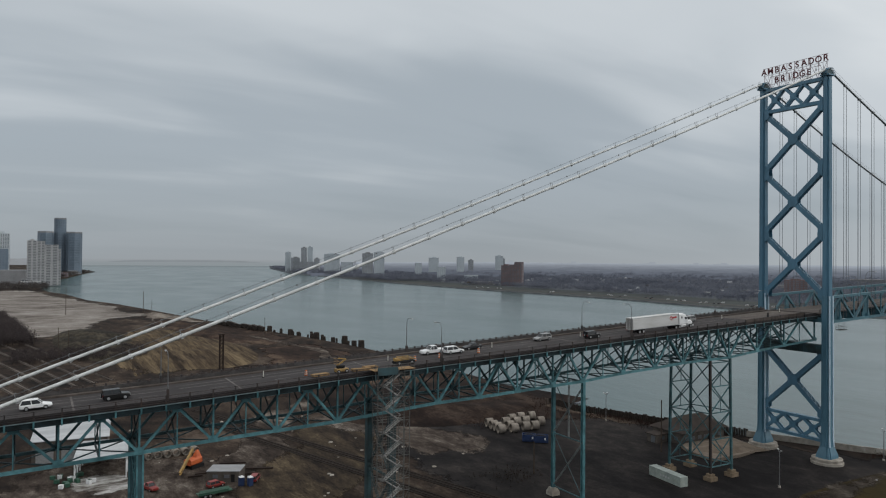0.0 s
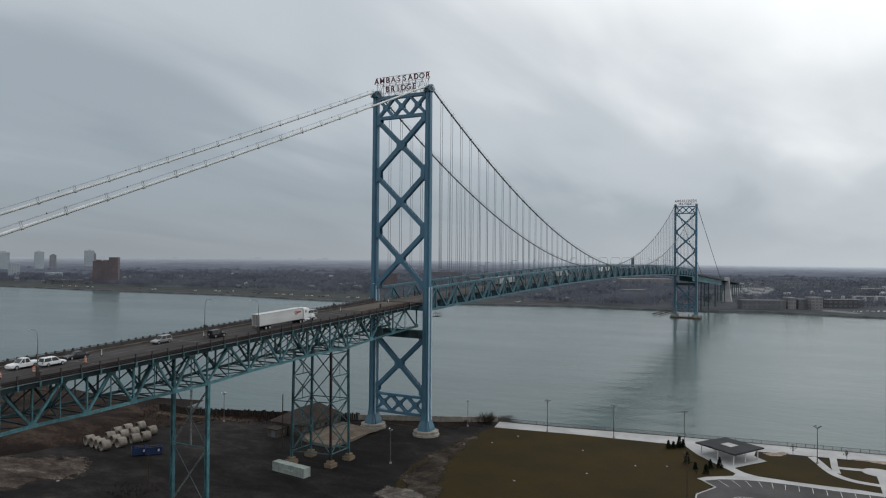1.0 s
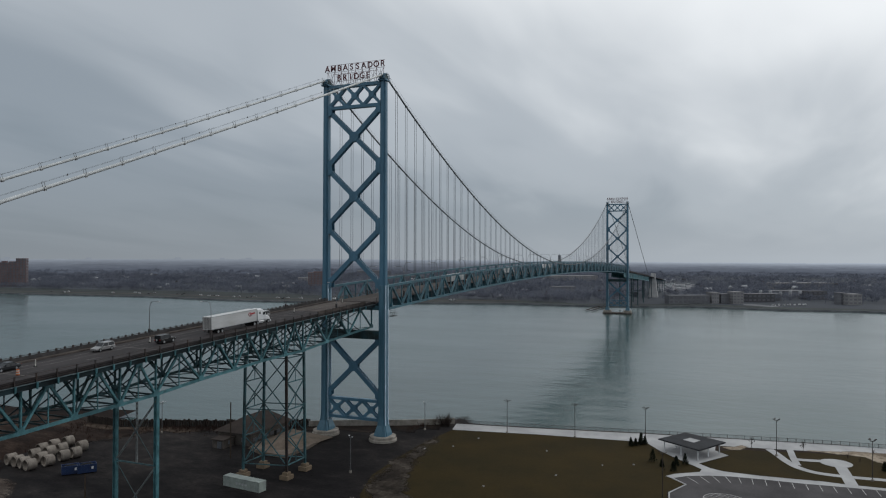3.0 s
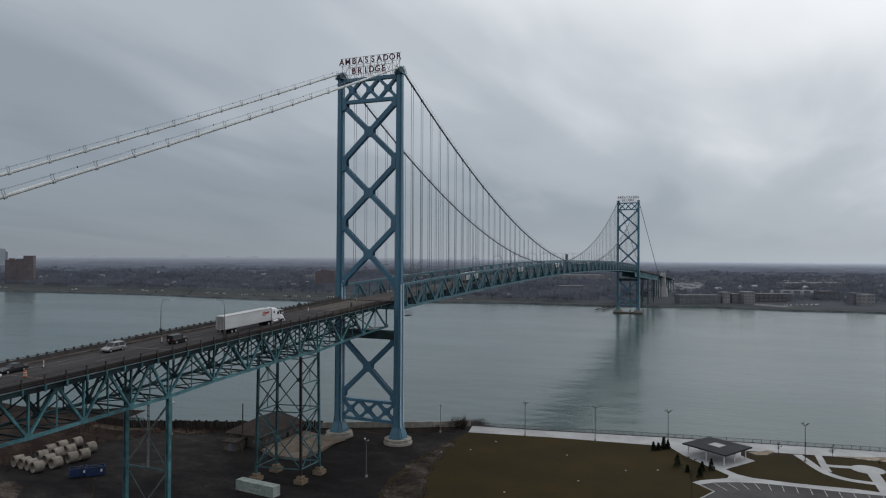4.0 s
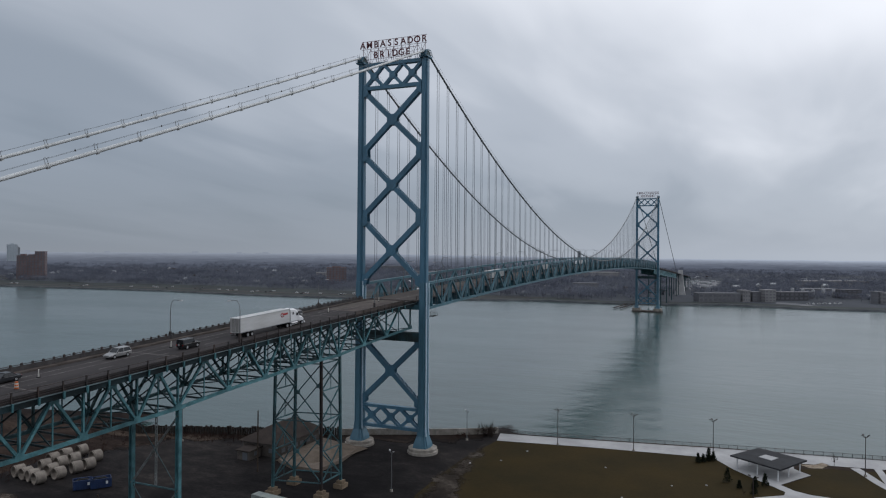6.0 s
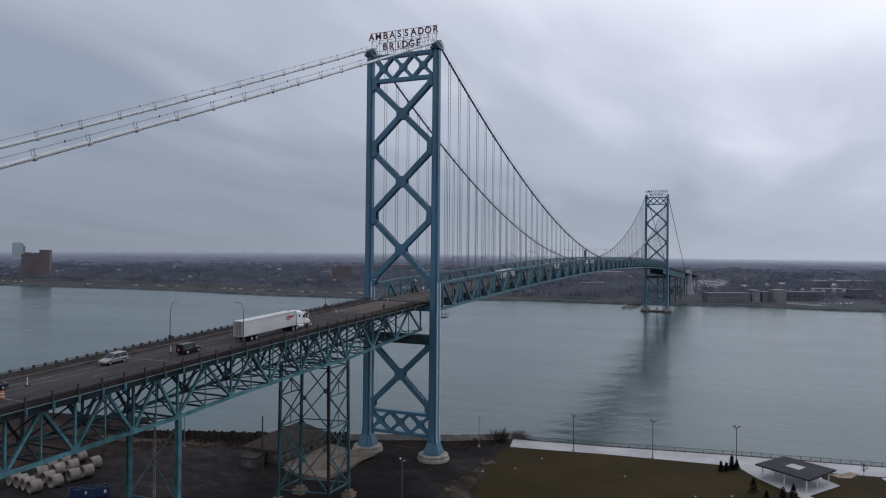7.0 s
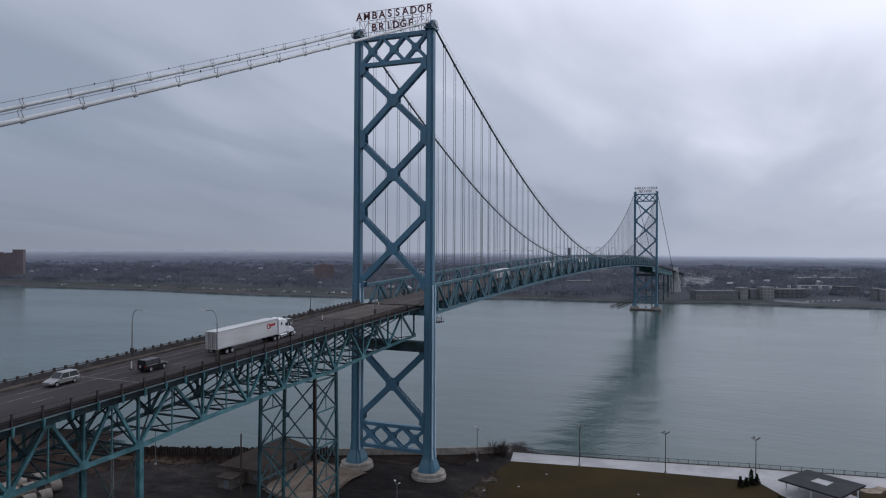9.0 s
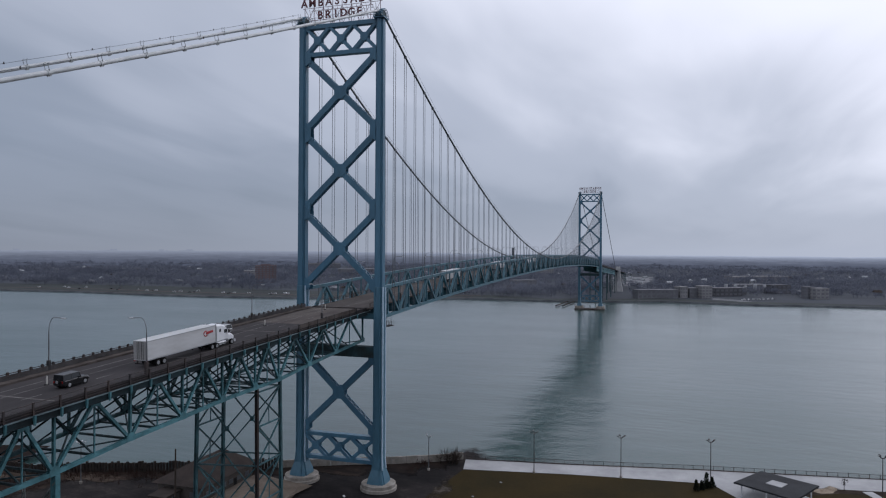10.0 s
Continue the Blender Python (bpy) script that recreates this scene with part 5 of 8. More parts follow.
disc = Geo().prism([(28.0 + 4.2 * math.cos(2 * math.pi * k / 36), -141.2 + 4.2 * math.sin(2 * math.pi * k / 36)) for k in range(36)], G - 0.05, G + 0.11)
tagged(part("plaza", disc, PAVING), "small round pale concrete plaza", "plaza", kind="structure")
patch("sand_bed", [(33.5, -109.7), (39, -116.7), (36.6, -119.1), (31.9, -116.9), (30, -112.3)], 0.1, SAND, "sandy planting bed", 3, 0.5, 2, soft=1.5)
patch("sand_bed", [(38.2, -133), (40.5, -134.8), (44, -146.3), (46.8, -160.3), (45, -172), (34, -172), (32.7, -163.7), (27.6, -160), (28.7, -156.7), (33, -151.1), (37.9, -149.3), (37.3, -143)], 0.1, SAND, "sandy planting bed", 3, 0.6, 3, soft=1.8)
PARKING = [(-4.5, -99.2), (-0.8, -103.0), (1.6, -108.0), (3.2, -113.6), (3.8, -120.8), (4.1, -130.7), (5.0, -140), (6.4, -154.4), (6.5, -170), (-60, -190), (-62, -112), (-26.6, -100.1), (-16.7, -99.3), (-8.5, -102.8)]
LOT = material("dark_parking_asphalt", (0.082, 0.078, 0.080), 0.9, second=(0.055, 0.052, 0.054), scale=0.1, fine=2)
patch("parking_lot", PARKING, 0.055, LOT, "dark asphalt parking lot with white bays", category="parking lot")
kerb_line = Geo()
ko = PARKING[-4:] + PARKING[:1]
for a, b in zip(ko, ko[1:]):
    kerb_line.beam((*a, G + 0.1), (*b, G + 0.1), 0.35, 0.2)
tagged(part("kerb", kerb_line, PAVING), "pale concrete kerb of the parking lot", "kerb", kind="structure")
BAY = material("white_bay_paint", (0.55, 0.55, 0.53), 0.8, scale=1, fine=5)
for k in range(16):
    y0 = -102.6 - 3.2 * k
    x0 = float(np.interp(-y0, [-q[1] for q in PARKING[:9]], [q[0] for q in PARKING[:9]])) - 0.3
    g = Geo().beam((x0, y0, G + 0.066), (x0 - 4.7, y0 - max(0.3, 3.1 - 0.62 * k), G + 0.066), 0.14, 0.012)
    tagged(part("bay_line", g, BAY), "white painted parking bay line", "road marking", "parking bay lines", "structure")
for p, q in (((-18.0, -119.2), (-10.3, -125.6)), ((-14.4, -128.3), (-9.5, -132.5))):
    tagged(part("lane_line", Geo().beam((*p, G + 0.066), (*q, G + 0.066), 0.14, 0.012), BAY), "long white line on the parking lot", "road marking", kind="structure")
oval = [(-18.5 + 6.5 * math.cos(a) * 0.9 + 1.6 * math.sin(a), -113.5 + 6.2 * math.sin(a), G + 0.066) for a in (2 * math.pi * k / 28 for k in range(29))]
isl = Geo()
for p, q in zip(oval, oval[1:]):
    isl.beam(p, q, 0.16, 0.012)
for k in range(3, 12):
    isl.beam(oval[k], oval[28 - k], 0.14, 0.012)
tagged(part("hatching", isl, BAY), "white oval hatched island on the parking lot", "road marking", kind="structure")

# railing of the promenade
rail_line = [(29.9, -24.3), (34.2, -51), (41.2, -87), (46.4, -120), (50.2, -145), (54.2, -200), (56.2, -300)]
balusters = Geo()
pr = thing("park_railing", "dark slender steel railing along the promenade", "railing")
for (ax, ay), (bx, by) in zip(rail_line, rail_line[1:]):
    n = max(1, round(math.hypot(bx - ax, by - ay) / 2.6))
    for j in range(n):
        p = Vector((ax + (bx - ax) * j / n, ay + (by - ay) * j / n, G + 0.08))
        q = Vector((ax + (bx - ax) * (j + 1) / n, ay + (by - ay) * (j + 1) / n, G + 0.08))
        part("post", Geo().box((p.x, p.y, p.z + 0.65), (0.14, 0.14, 1.3)), RAIL, pr)
        for dz in (0.18, 1.2):
            part("rail", Geo().beam(p + Vector((0, 0, dz)), q + Vector((0, 0, dz)), 0.07, 0.09), RAIL, pr)
        for i in range(1, 14):
            c = p.lerp(q, i / 14)
            balusters.beam(c + Vector((0, 0, 0.18)), c + Vector((0, 0, 1.2)), 0.025, 0.025, (1, 0, 0))
tagged(part("baluster_infill", balusters, RAIL, pr), kind="stuff")

# pavilion
ROOF_DARK = material("dark_membrane_roof", (0.040, 0.042, 0.046), 0.8, second=(0.030, 0.031, 0.034), scale=0.3, fine=3)
pav = thing("pavilion", "open park pavilion with a flat dark roof and skylight", "pavilion")
corners = [Vector((13.6, -105.1)), Vector((22.2, -93.1)), Vector((33.4, -100.2)), Vector((25.9, -111.9))]
mid = sum(corners, Vector((0, 0))) / 4


def ring_of(f, z):
    return [(mid.x + (c.x - mid.x) * f, mid.y + (c.y - mid.y) * f, z) for c in corners][::-1]


roof = Geo()
rings = [ring_of(1.0, 4.8), ring_of(1.0, 5.1), ring_of(0.27, 5.16), ring_of(0.27, 4.8)]
roof.loft(rings + [rings[0]], caps=False)
part("roof", roof, ROOF_DARK, pav, "flat dark membrane roof")
fas = Geo().loft([ring_of(1.012, 4.72), ring_of(1.012, 5.04)], caps=False)
part("fascia", fas, ROOF_DARK, pav)
part("soffit", Geo().loft([ring_of(0.99, 4.7), ring_of(0.99, 4.78)]), WHITE_METAL, pav)
part("skylight", Geo().loft([ring_of(0.26, 5.0), ring_of(0.26, 5.25), ring_of(0.23, 5.3)]), PAVING, pav, "pale raised skylight")
for c in corners:
    for f in (0.82,):
        x, y = mid.x + (c.x - mid.x) * f, mid.y + (c.y - mid.y) * f
        part("column", Geo().tube((x, y, G), (x, y, 4.7), 0.17, 10), WHITE_METAL, pav)
for a, b in zip(corners, corners[1:] + corners[:1]):
    m = mid + ((a + b) / 2 - mid) * 0.8
    part("column", Geo().tube((m.x, m.y, G), (m.x, m.y, 4.7), 0.17, 10), WHITE_METAL, pav)


# ---- lamps and poles ----
LAMP_WHITE = material("pale_lamp_head", (0.55, 0.56, 0.57), 0.5, scale=2, fine=8)


def park_lamp(x, y, h, heads, mat_head, label, group):
    t = thing("street_lamp", label, "street lamp", group, at=(x, y, G))
    sub("base", Geo().tube((0, 0, -0.1), (0, 0, 0.55), 0.36, 12), CONCRETE, t)
    sub("pole", Geo().tube((0, 0, 0.5), (0, 0, h), 0.12, 10, 0.08), mat_head if mat_head is RAIL else GALV, t)
    for k in range(heads):
        a = 2 * math.pi * (k + 0.3) / heads
        ca, sa = math.cos(a), math.sin(a)
        sub("arm", Geo().pipe([(0, 0, h - 0.25), (ca * 0.5, sa * 0.5, h - 0.15), (ca * 0.75, sa * 0.75, h + 0.2)], 0.06, 6), mat_head if mat_head is RAIL else GALV, t)
        sub("lamp_head", Geo().beam((ca * 0.7, sa * 0.7, h + 0.25), (ca * 1.15, sa * 1.15, h + 0.4), 0.34, 0.18), mat_head, t)
    return t


for x, y in ((24.2, -44.5), (27.4, -66.5), (30.7, -88.3), (29.4, -125.9), (13.6, -147.9), (45.6, -162.8)):
    park_lamp(x, y, 10.6, 4, RAIL, "tall park lamp with four dark floodlight heads", "park lamps")
park_lamp(-26.8, -98.6, 12.4, 2, RAIL, "tall dark lamp post beside the parking lot", "park lamps")
for x, y, h in ((-33.4, -18.0, 9.6), (17.5, -17.5, 9.0), (-20.5, 61.0, 10.0)):
    park_lamp(x, y, h, 2 if h < 9.9 else 4, LAMP_WHITE, "slender yard lamp with pale heads", "yard lamps")


def utility_pole(x, y, h, arms, mat=POLE_WOOD, r=0.2, label="weathered timber utility pole"):
    t = thing("utility_pole", label, "utility pole", "utility poles", at=(x, y, G))
    sub("pole", Geo().tube((0, 0, -0.3), (0, 0, h), r, 8, r * 0.7), mat, t)
    for k in range(arms):
        z = h - 0.6 - 1.3 * k
        sub("cross_arm", Geo().box((0, 0, z), (0.16, 2.6, 0.18)), mat, t)
    return t


for x, y, h, a in ((-178.8, 661.5, 27, 2), (-192, 359, 15, 2), (-186, 372, 12, 0), (-205, 397, 11, 1), (-52, 401, 13, 1), (-106, 670, 22, 0), (-95, 690, 12, 0), (-34.8, 21.2, 16.2, 0), (-83.3, 22.5, 9, 0), (-160, 262, 10, 0), (-19, 33.0, 6.5, 1)):
    utility_pole(x, y, h, a, r=0.32 if h > 20 else 0.22)
mast = thing("lattice_mast", "dark rusty lattice mast standing in the field", "mast", at=(-118.7, 246.5, G))
g = Geo()
for a in (-0.9, 0.9):
    for b in (-0.9, 0.9):
        g.beam((a, b, -0.2), (a, b, 18.5), 0.4, 0.4, (1, 0, 0))
for k in range(9):
    z = 0.3 + 2 * k
    for s in (-1, 1):
        g.beam((-0.9, 0.9 * s, z), (0.9, 0.9 * s, z + 2), 0.22, 0.22).beam((0.9 * s, -0.9, z + 2), (0.9 * s, 0.9, z), 0.22, 0.22)
g.box((0, 0, 18.5), (2.8, 2.8, 0.5))
sub("lattice", g, RUST, mast)


# ---- trees across the river ----
def triangles(name, tri, mat, label, category):
    """One mesh from many loose triangles, an array of shape (n, 3, 3)."""
    tri = np.asarray(tri, dtype=np.float32)
    n = len(tri)
    me = bpy.data.meshes.new(name)
    me.vertices.add(3 * n)
    me.vertices.foreach_set("co", tri.reshape(-1))
    me.loops.add(3 * n)
    me.loops.foreach_set("vertex_index", np.arange(3 * n, dtype=np.int32))
    me.polygons.add(n)
    me.polygons.foreach_set("loop_start", np.arange(0, 3 * n, 3, dtype=np.int32))
    me.update(calc_edges=True)
    me.materials.append(mat)
    return tagged(new(name, me), label, category, kind="stuff")


def twig_material(name, dark, light):
    m = bpy.data.materials.new(name)
    m.use_nodes = True
    nodes, links = m.node_tree.nodes, m.node_tree.links
    bsdf = nodes["Principled BSDF"]
    bsdf.inputs["Roughness"].default_value = 0.95
    bsdf.inputs["Specular IOR Level"].default_value = 0.08
    geo = nodes.new("ShaderNodeNewGeometry")
    n1 = nodes.new("ShaderNodeTexNoise")
    n1.inputs["Scale"].default_value, n1.inputs["Detail"].default_value = 0.012, 3
    links.new(geo.outputs["Position"], n1.inputs["Vector"])
    add = nodes.new("ShaderNodeMath")
    add.operation = "MULTIPLY_ADD"
    add.inputs[1].default_value, add.inputs[2].default_value = 2.2, -0.85
    links.new(n1.outputs[0], add.inputs[0])
    add2 = nodes.new("ShaderNodeMath")
    half = nodes.new("ShaderNodeMath")
    half.operation = "MULTIPLY"
    half.inputs[1].default_value = 0.5
    links.new(geo.outputs["Random Per Island"], half.inputs[0])
    links.new(add.outputs[0], add2.inputs[0])
    links.new(half.outputs[0], add2.inputs[1])
    ramp = nodes.new("ShaderNodeValToRGB")
    ramp.color_ramp.elements[0].color, ramp.color_ramp.elements[1].color = (*dark, 1), (*light, 1)
    links.new(add2.outputs[0], ramp.inputs[0])
    links.new(ramp.outputs[0], bsdf.inputs["Base Color"])
    thin = nodes.new("ShaderNodeBsdfTranslucent")
    links.new(ramp.outputs[0], thin.inputs["Color"])
    both = nodes.new("ShaderNodeMixShader")
    both.inputs[0].default_value = 0.5
    links.new(bsdf.outputs[0], both.inputs[1])
    links.new(thin.outputs[0], both.inputs[2])
    links.new(both.outputs[0], nodes["Material Output"].inputs["Surface"])
    return m


# the blue-grey tint puts the haze over the river into the twigs
TWIGS = twig_material("hazy_winter_twigs", (0.086, 0.096, 0.126), (0.190, 0.203, 0.242))
BRUSH = twig_material("dark_bare_brush", (0.016, 0.013, 0.012), (0.058, 0.046, 0.040))
EVERGREEN = twig_material("dark_evergreen_leaves", (0.008, 0.012, 0.008), (0.028, 0.034, 0.022))
rng = np.random.default_rng(11)


def bare_trees(xy, h, ground, count, leaf, spread=0.30):
    """Trunk, limbs and small twig tufts for trees at xy with heights h."""
    n = len(xy)
    out = []
    base = np.c_[xy, np.full(n, ground)]
    up = np.c_[np.zeros(n), np.zeros(n), h]
    w = 0.02 * h
    for ang in (0.0, 1.6):
        o = np.c_[np.cos(ang) * w, np.sin(ang) * w, np.zeros(n)]
        out.append(np.stack([base - o, base + o, base + up * 0.8], 1))
    for k in range(count // 3):
        az, el = rng.uniform(0, 2 * np.pi, n), rng.uniform(0.5, 1.3, n)
        start = base + up * rng.uniform(0.25, 0.55, n)[:, None]
        ln = h * rng.uniform(0.25, 0.45, n)
        d = np.c_[np.cos(az) * np.cos(el), np.sin(az) * np.cos(el), np.sin(el)]
        s = np.c_[-np.sin(az), np.cos(az), np.zeros(n)] * (0.012 * h)[:, None]
        out.append(np.stack([start - s, start + s, start + d * ln[:, None]], 1))
    for k in range(count):
        d = rng.normal(size=(n, 3))
        d /= np.linalg.norm(d, axis=1)[:, None]
        r = rng.uniform(0.35, 1.0, n)[:, None] * np.c_[h * spread, h * spread, h * 0.34]
        c = base + up * 0.62 + d * r
        e = rng.normal(size=(n, 3, 3)) * (leaf * h)[:, None, None]
        out.append(c[:, None, :] + e)
    return np.concatenate(out)


def shore_x(y):
    ys = [p[1] for p in FAR_SHORE]
    xs = [p[0] for p in FAR_SHORE]
    return np.interp(y, ys, xs)


def scatter(n, d0, d1, y0, y1):
    y = rng.uniform(y0, y1, n)
    x = shore_x(y) + d0 + (d1 - d0) * rng.uniform(0, 1, n) ** 1.2
    gap = np.interp(y, (-300, -60, 0, 150, 330, 1300), (150, 120, 50, 36, 135, 110))
    gap = np.where(y > 1480, 14, gap)
    keep = ((np.abs(y) > 16) | (x > 1430)) & ((x < 990) | (x > 1430) | (y > 48) | (y < -48)) & (x - shore_x(y) > np.minimum(gap, d1 - 40))
    return np.c_[x, y][keep]


def clumped(xy, size, thin):
    """Keeps trees in uneven groves; gives each its share of height."""
    lump = np.array([0.65 * noise.noise(Vector((x / size, y / size, 3.0))) + 0.35 * noise.noise(Vector((x / size * 3.1, y / size * 3.1, 9.0))) for x, y in xy])
    keep = lump > thin
    return xy[keep], np.clip(1.0 + 0.8 * lump[keep], 0.6, 1.5)


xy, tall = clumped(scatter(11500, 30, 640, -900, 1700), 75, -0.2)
triangles("far_woods", bare_trees(xy, tall * rng.uniform(6.5, 13, len(xy)), 0.8, 66, 0.046, 0.62), TWIGS, "bare haze-grey trees massed across the river", "trees")
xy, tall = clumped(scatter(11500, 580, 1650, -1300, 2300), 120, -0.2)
triangles("far_woods", bare_trees(xy, tall * rng.uniform(7, 13, len(xy)), 0.8, 30, 0.078, 0.66), TWIGS, "bare haze-grey woods farther from the river", "trees")
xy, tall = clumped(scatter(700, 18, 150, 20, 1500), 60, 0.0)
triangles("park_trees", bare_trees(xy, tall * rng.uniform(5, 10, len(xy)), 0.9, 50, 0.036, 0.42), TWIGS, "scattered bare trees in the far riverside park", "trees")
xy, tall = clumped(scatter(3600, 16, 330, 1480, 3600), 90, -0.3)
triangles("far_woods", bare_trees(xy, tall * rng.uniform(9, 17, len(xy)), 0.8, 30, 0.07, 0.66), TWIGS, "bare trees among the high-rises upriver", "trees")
# brush on the near bank
BRUSH_SOFT = twig_material("soft_purple_brown_brush", (0.034, 0.028, 0.029), (0.092, 0.078, 0.078))
xy = np.c_[rng.uniform(-300, -200, 3600), rng.uniform(395, 660, 3600)]
xy = xy[(xy[:, 0] < -226 + (600 - xy[:, 1]) * 0.11) & (xy[:, 0] > -222 - (xy[:, 1] - 375) * 0.2)]
triangles("brush", bare_trees(xy, rng.uniform(4, 10, len(xy)), G, 90, 0.026, 0.5), BRUSH_SOFT, "dense dark bare brush beside the tracks", "bushes")
xy = np.c_[rng.uniform(-216, -146, 620), rng.uniform(308, 356, 620)]
triangles("brush", bare_trees(xy, rng.uniform(2.5, 5.5, len(xy)), G, 50, 0.036, 0.5), BRUSH_SOFT, "low dark bare brush", "bushes")
xy = np.c_[rng.uniform(-190, -145, 150), rng.uniform(330, 400, 150)]
triangles("brush", bare_trees(xy, rng.uniform(1.2, 2.6, len(xy)), G + 2.4, 34, 0.04, 0.5), BRUSH_SOFT, "scrub on the spoil heap", "bushes")
SCRUB_TWIGS = twig_material("brown_grey_scrub", (0.040, 0.036, 0.036), (0.105, 0.094, 0.088))
xy = np.c_[rng.uniform(-380, -188, 700), rng.uniform(1180, 1440, 700)]
triangles("far_woods", bare_trees(xy, rng.uniform(5, 12, len(xy)), G, 30, 0.06, 0.55), SCRUB_TWIGS, "bare trees and scrub before the city", "trees")
ys = rng.uniform(1600, 2700, 700)
xy = np.c_[np.interp(ys, (1600, 1731, 1998, 2523, 2760), (-204, -180, -134, -66, -20)) - rng.uniform(4, 60, 700), ys]
triangles("far_woods", bare_trees(xy, rng.uniform(6, 12, len(xy)), G, 24, 0.07, 0.55), SCRUB_TWIGS, "bare trees along the city waterfront", "trees")
xy = np.c_[rng.normal(-91, 4.5, 130), rng.normal(24, 3.5, 130)]
triangles("brush", bare_trees(xy, rng.uniform(0.6, 1.5, len(xy)), G, 30, 0.06), BRUSH, "dark thicket at the foot of the pier", "bushes")


def whips(xy, h, ground, count, spread):
    """Bare shrubs: many thin curved stems that fork towards their tips."""
    out = []
    n = len(xy)
    root = np.c_[xy, np.full(n, ground)]
    for k in range(count):
        az, lean = rng.uniform(0, 2 * np.pi, n), rng.uniform(0.05, spread, n)
        d = np.c_[np.cos(az) * np.sin(lean), np.sin(az) * np.sin(lean), np.cos(lean)]
        side = np.c_[-np.sin(az), np.cos(az), np.zeros(n)]
        ln = (h * rng.uniform(0.55, 1.0, n))[:, None]
        mid = root + d * ln * 0.55
        tip = root + d * ln + np.c_[np.zeros(n), np.zeros(n), -0.12 * h * np.sin(lean)]
        w = side * (0.010 * h)[:, None]
        out.append(np.stack([root - w, root + w, mid], 1))
        out.append(np.stack([mid - w * 0.9, mid + w * 0.9, tip], 1))
        for e in range(3):
            turn = d + rng.normal(size=(n, 3)) * 0.45
            out.append(np.stack([mid - w * 0.6, mid + w * 0.6, mid + turn * ln * rng.uniform(0.22, 0.4, n)[:, None]], 1))
    return np.concatenate(out)


RED_BRUSH = twig_material("reddish_winter_brush", (0.018, 0.010, 0.009), (0.060, 0.034, 0.028))
xy = np.c_[rng.normal(26.0, 1.3, 16), rng.normal(-22.0, 1.3, 16)]
triangles("brush", whips(xy, rng.uniform(3.2, 5.2, len(xy)), G, 26, 0.9), BRUSH, "bare twiggy bush at the end of the river wall", "bushes")
# low reddish brush along the foot of the bank walls
f, away = rng.uniform(0, 1, 900), 0.8 + rng.gamma(1.6, 2.0, 900)
by = -16 + 86 * f
bx = np.interp(by, [s[1] for s in SHORE[1:]], [s[0] for s in SHORE[1:]]) - away
clear = (np.abs(np.hypot(bx, np.abs(by) - LEG_Y)) > 5.0) & ((by > 24) | (by < -12))
xy = np.c_[bx, by][clear]
triangles("brush", whips(xy, rng.uniform(0.7, 1.9, len(xy)), G, 16, 1.0), RED_BRUSH, "low reddish bare brush along the river wall", "bushes")
xy = np.c_[rng.uniform(-70, -16, 1500), rng.uniform(72, 130, 1500)]
xy = xy[(xy[:, 0] < -22) | (xy[:, 1] > 101)]
triangles("brush", whips(xy, rng.uniform(0.6, 1.8, len(xy)), G, 14, 1.0), RED_BRUSH, "reddish bare brush on the open bank", "bushes")


def small_tree(x, y, h, label, mat=None):
    t = thing("sapling", label, "young tree", "park saplings", at=(x, y, G))
    sub("trunk", Geo().tube((0, 0, -0.1), (0, 0, h * 0.85), 0.05, 6, 0.02), POLE_WOOD, t)
    tri = bare_trees(np.zeros((1, 2)), np.array([h]), 0, 60, 0.035)
    ob = triangles("crown", tri, mat or BRUSH, "", "")
    del ob["kind"]
    ob.parent = t


def shrub(x, y, h):
    t = thing("conifer", "small dark evergreen planted in the lawn", "conifer", "park conifers", at=(x, y, G))
    sub("trunk", Geo().tube((0, 0, -0.1), (0, 0, h * 0.9), 0.07, 6, 0.02), POLE_WOOD, t)
    n = 420
    f = rng.uniform(0.08, 1, n)
    a = rng.uniform(0, 2 * np.pi, n)
    r = (1 - f) * h * 0.34 * rng.uniform(0.4, 1.1, n) + 0.05
    c = np.c_[np.cos(a) * r, np.sin(a) * r, f * h]
    tri = c[:, None, :] + rng.normal(size=(n, 3, 3)) * 0.16
    ob = triangles("crown", tri, EVERGREEN, "", "")
    del ob["kind"]
    ob.parent = t


for x, y, h in ((24.0, -84.7, 2.6), (25.0, -86.0, 2.2), (26.6, -87.2, 2.0), (28.4, -87.2, 3.4), (27.6, -88.5, 2.6), (9.2, -92.7, 3.6), (5.4, -95.6, 2.0), (2.1, -98.9, 2.8), (8.2, -99.2, 2.6), (9.6, -101.5, 3.2), (24.5, -152.5, 2.6), (22.9, -157.0, 2.8)):
    shrub(x, y, h)
for x, y, h in ((36.0, -119.3, 3.8), (37.2, -133.6, 3.8), (32.6, -144.7, 2.2), (29.6, -147.4, 2.0), (40.3, -152.4, 2.4), (-0.8, -96.7, 2.0)):
    small_tree(x, y, h, "leafless young tree in the park")


# ---- buildings ----
def window_glass(name, colour):
    return material(name, colour, 0.3, 0.3, second=tuple(c * 0.7 for c in colour), scale=0.02, fine=0.2, bump=0)


# far curtain glass is greyed so that its colour holds the distance haze
GLASS_BLUE = window_glass("haze_paled_glass", (0.37, 0.42, 0.47))
GLASS_DEEP = window_glass("deep_blue_curtain_glass", (0.150, 0.195, 0.245))
BLUE_METAL = material("blue_grey_cladding", (0.17, 0.215, 0.265), 0.6, second=(0.14, 0.18, 0.23), scale=0.05, fine=0.6, bump=0)
# distance haze is put into this pale facade colour
FACADE_FAR = material("haze_paled_facade", (0.46, 0.50, 0.53), 0.85, second=(0.40, 0.44, 0.47), scale=0.05, fine=0.6, bump=0)
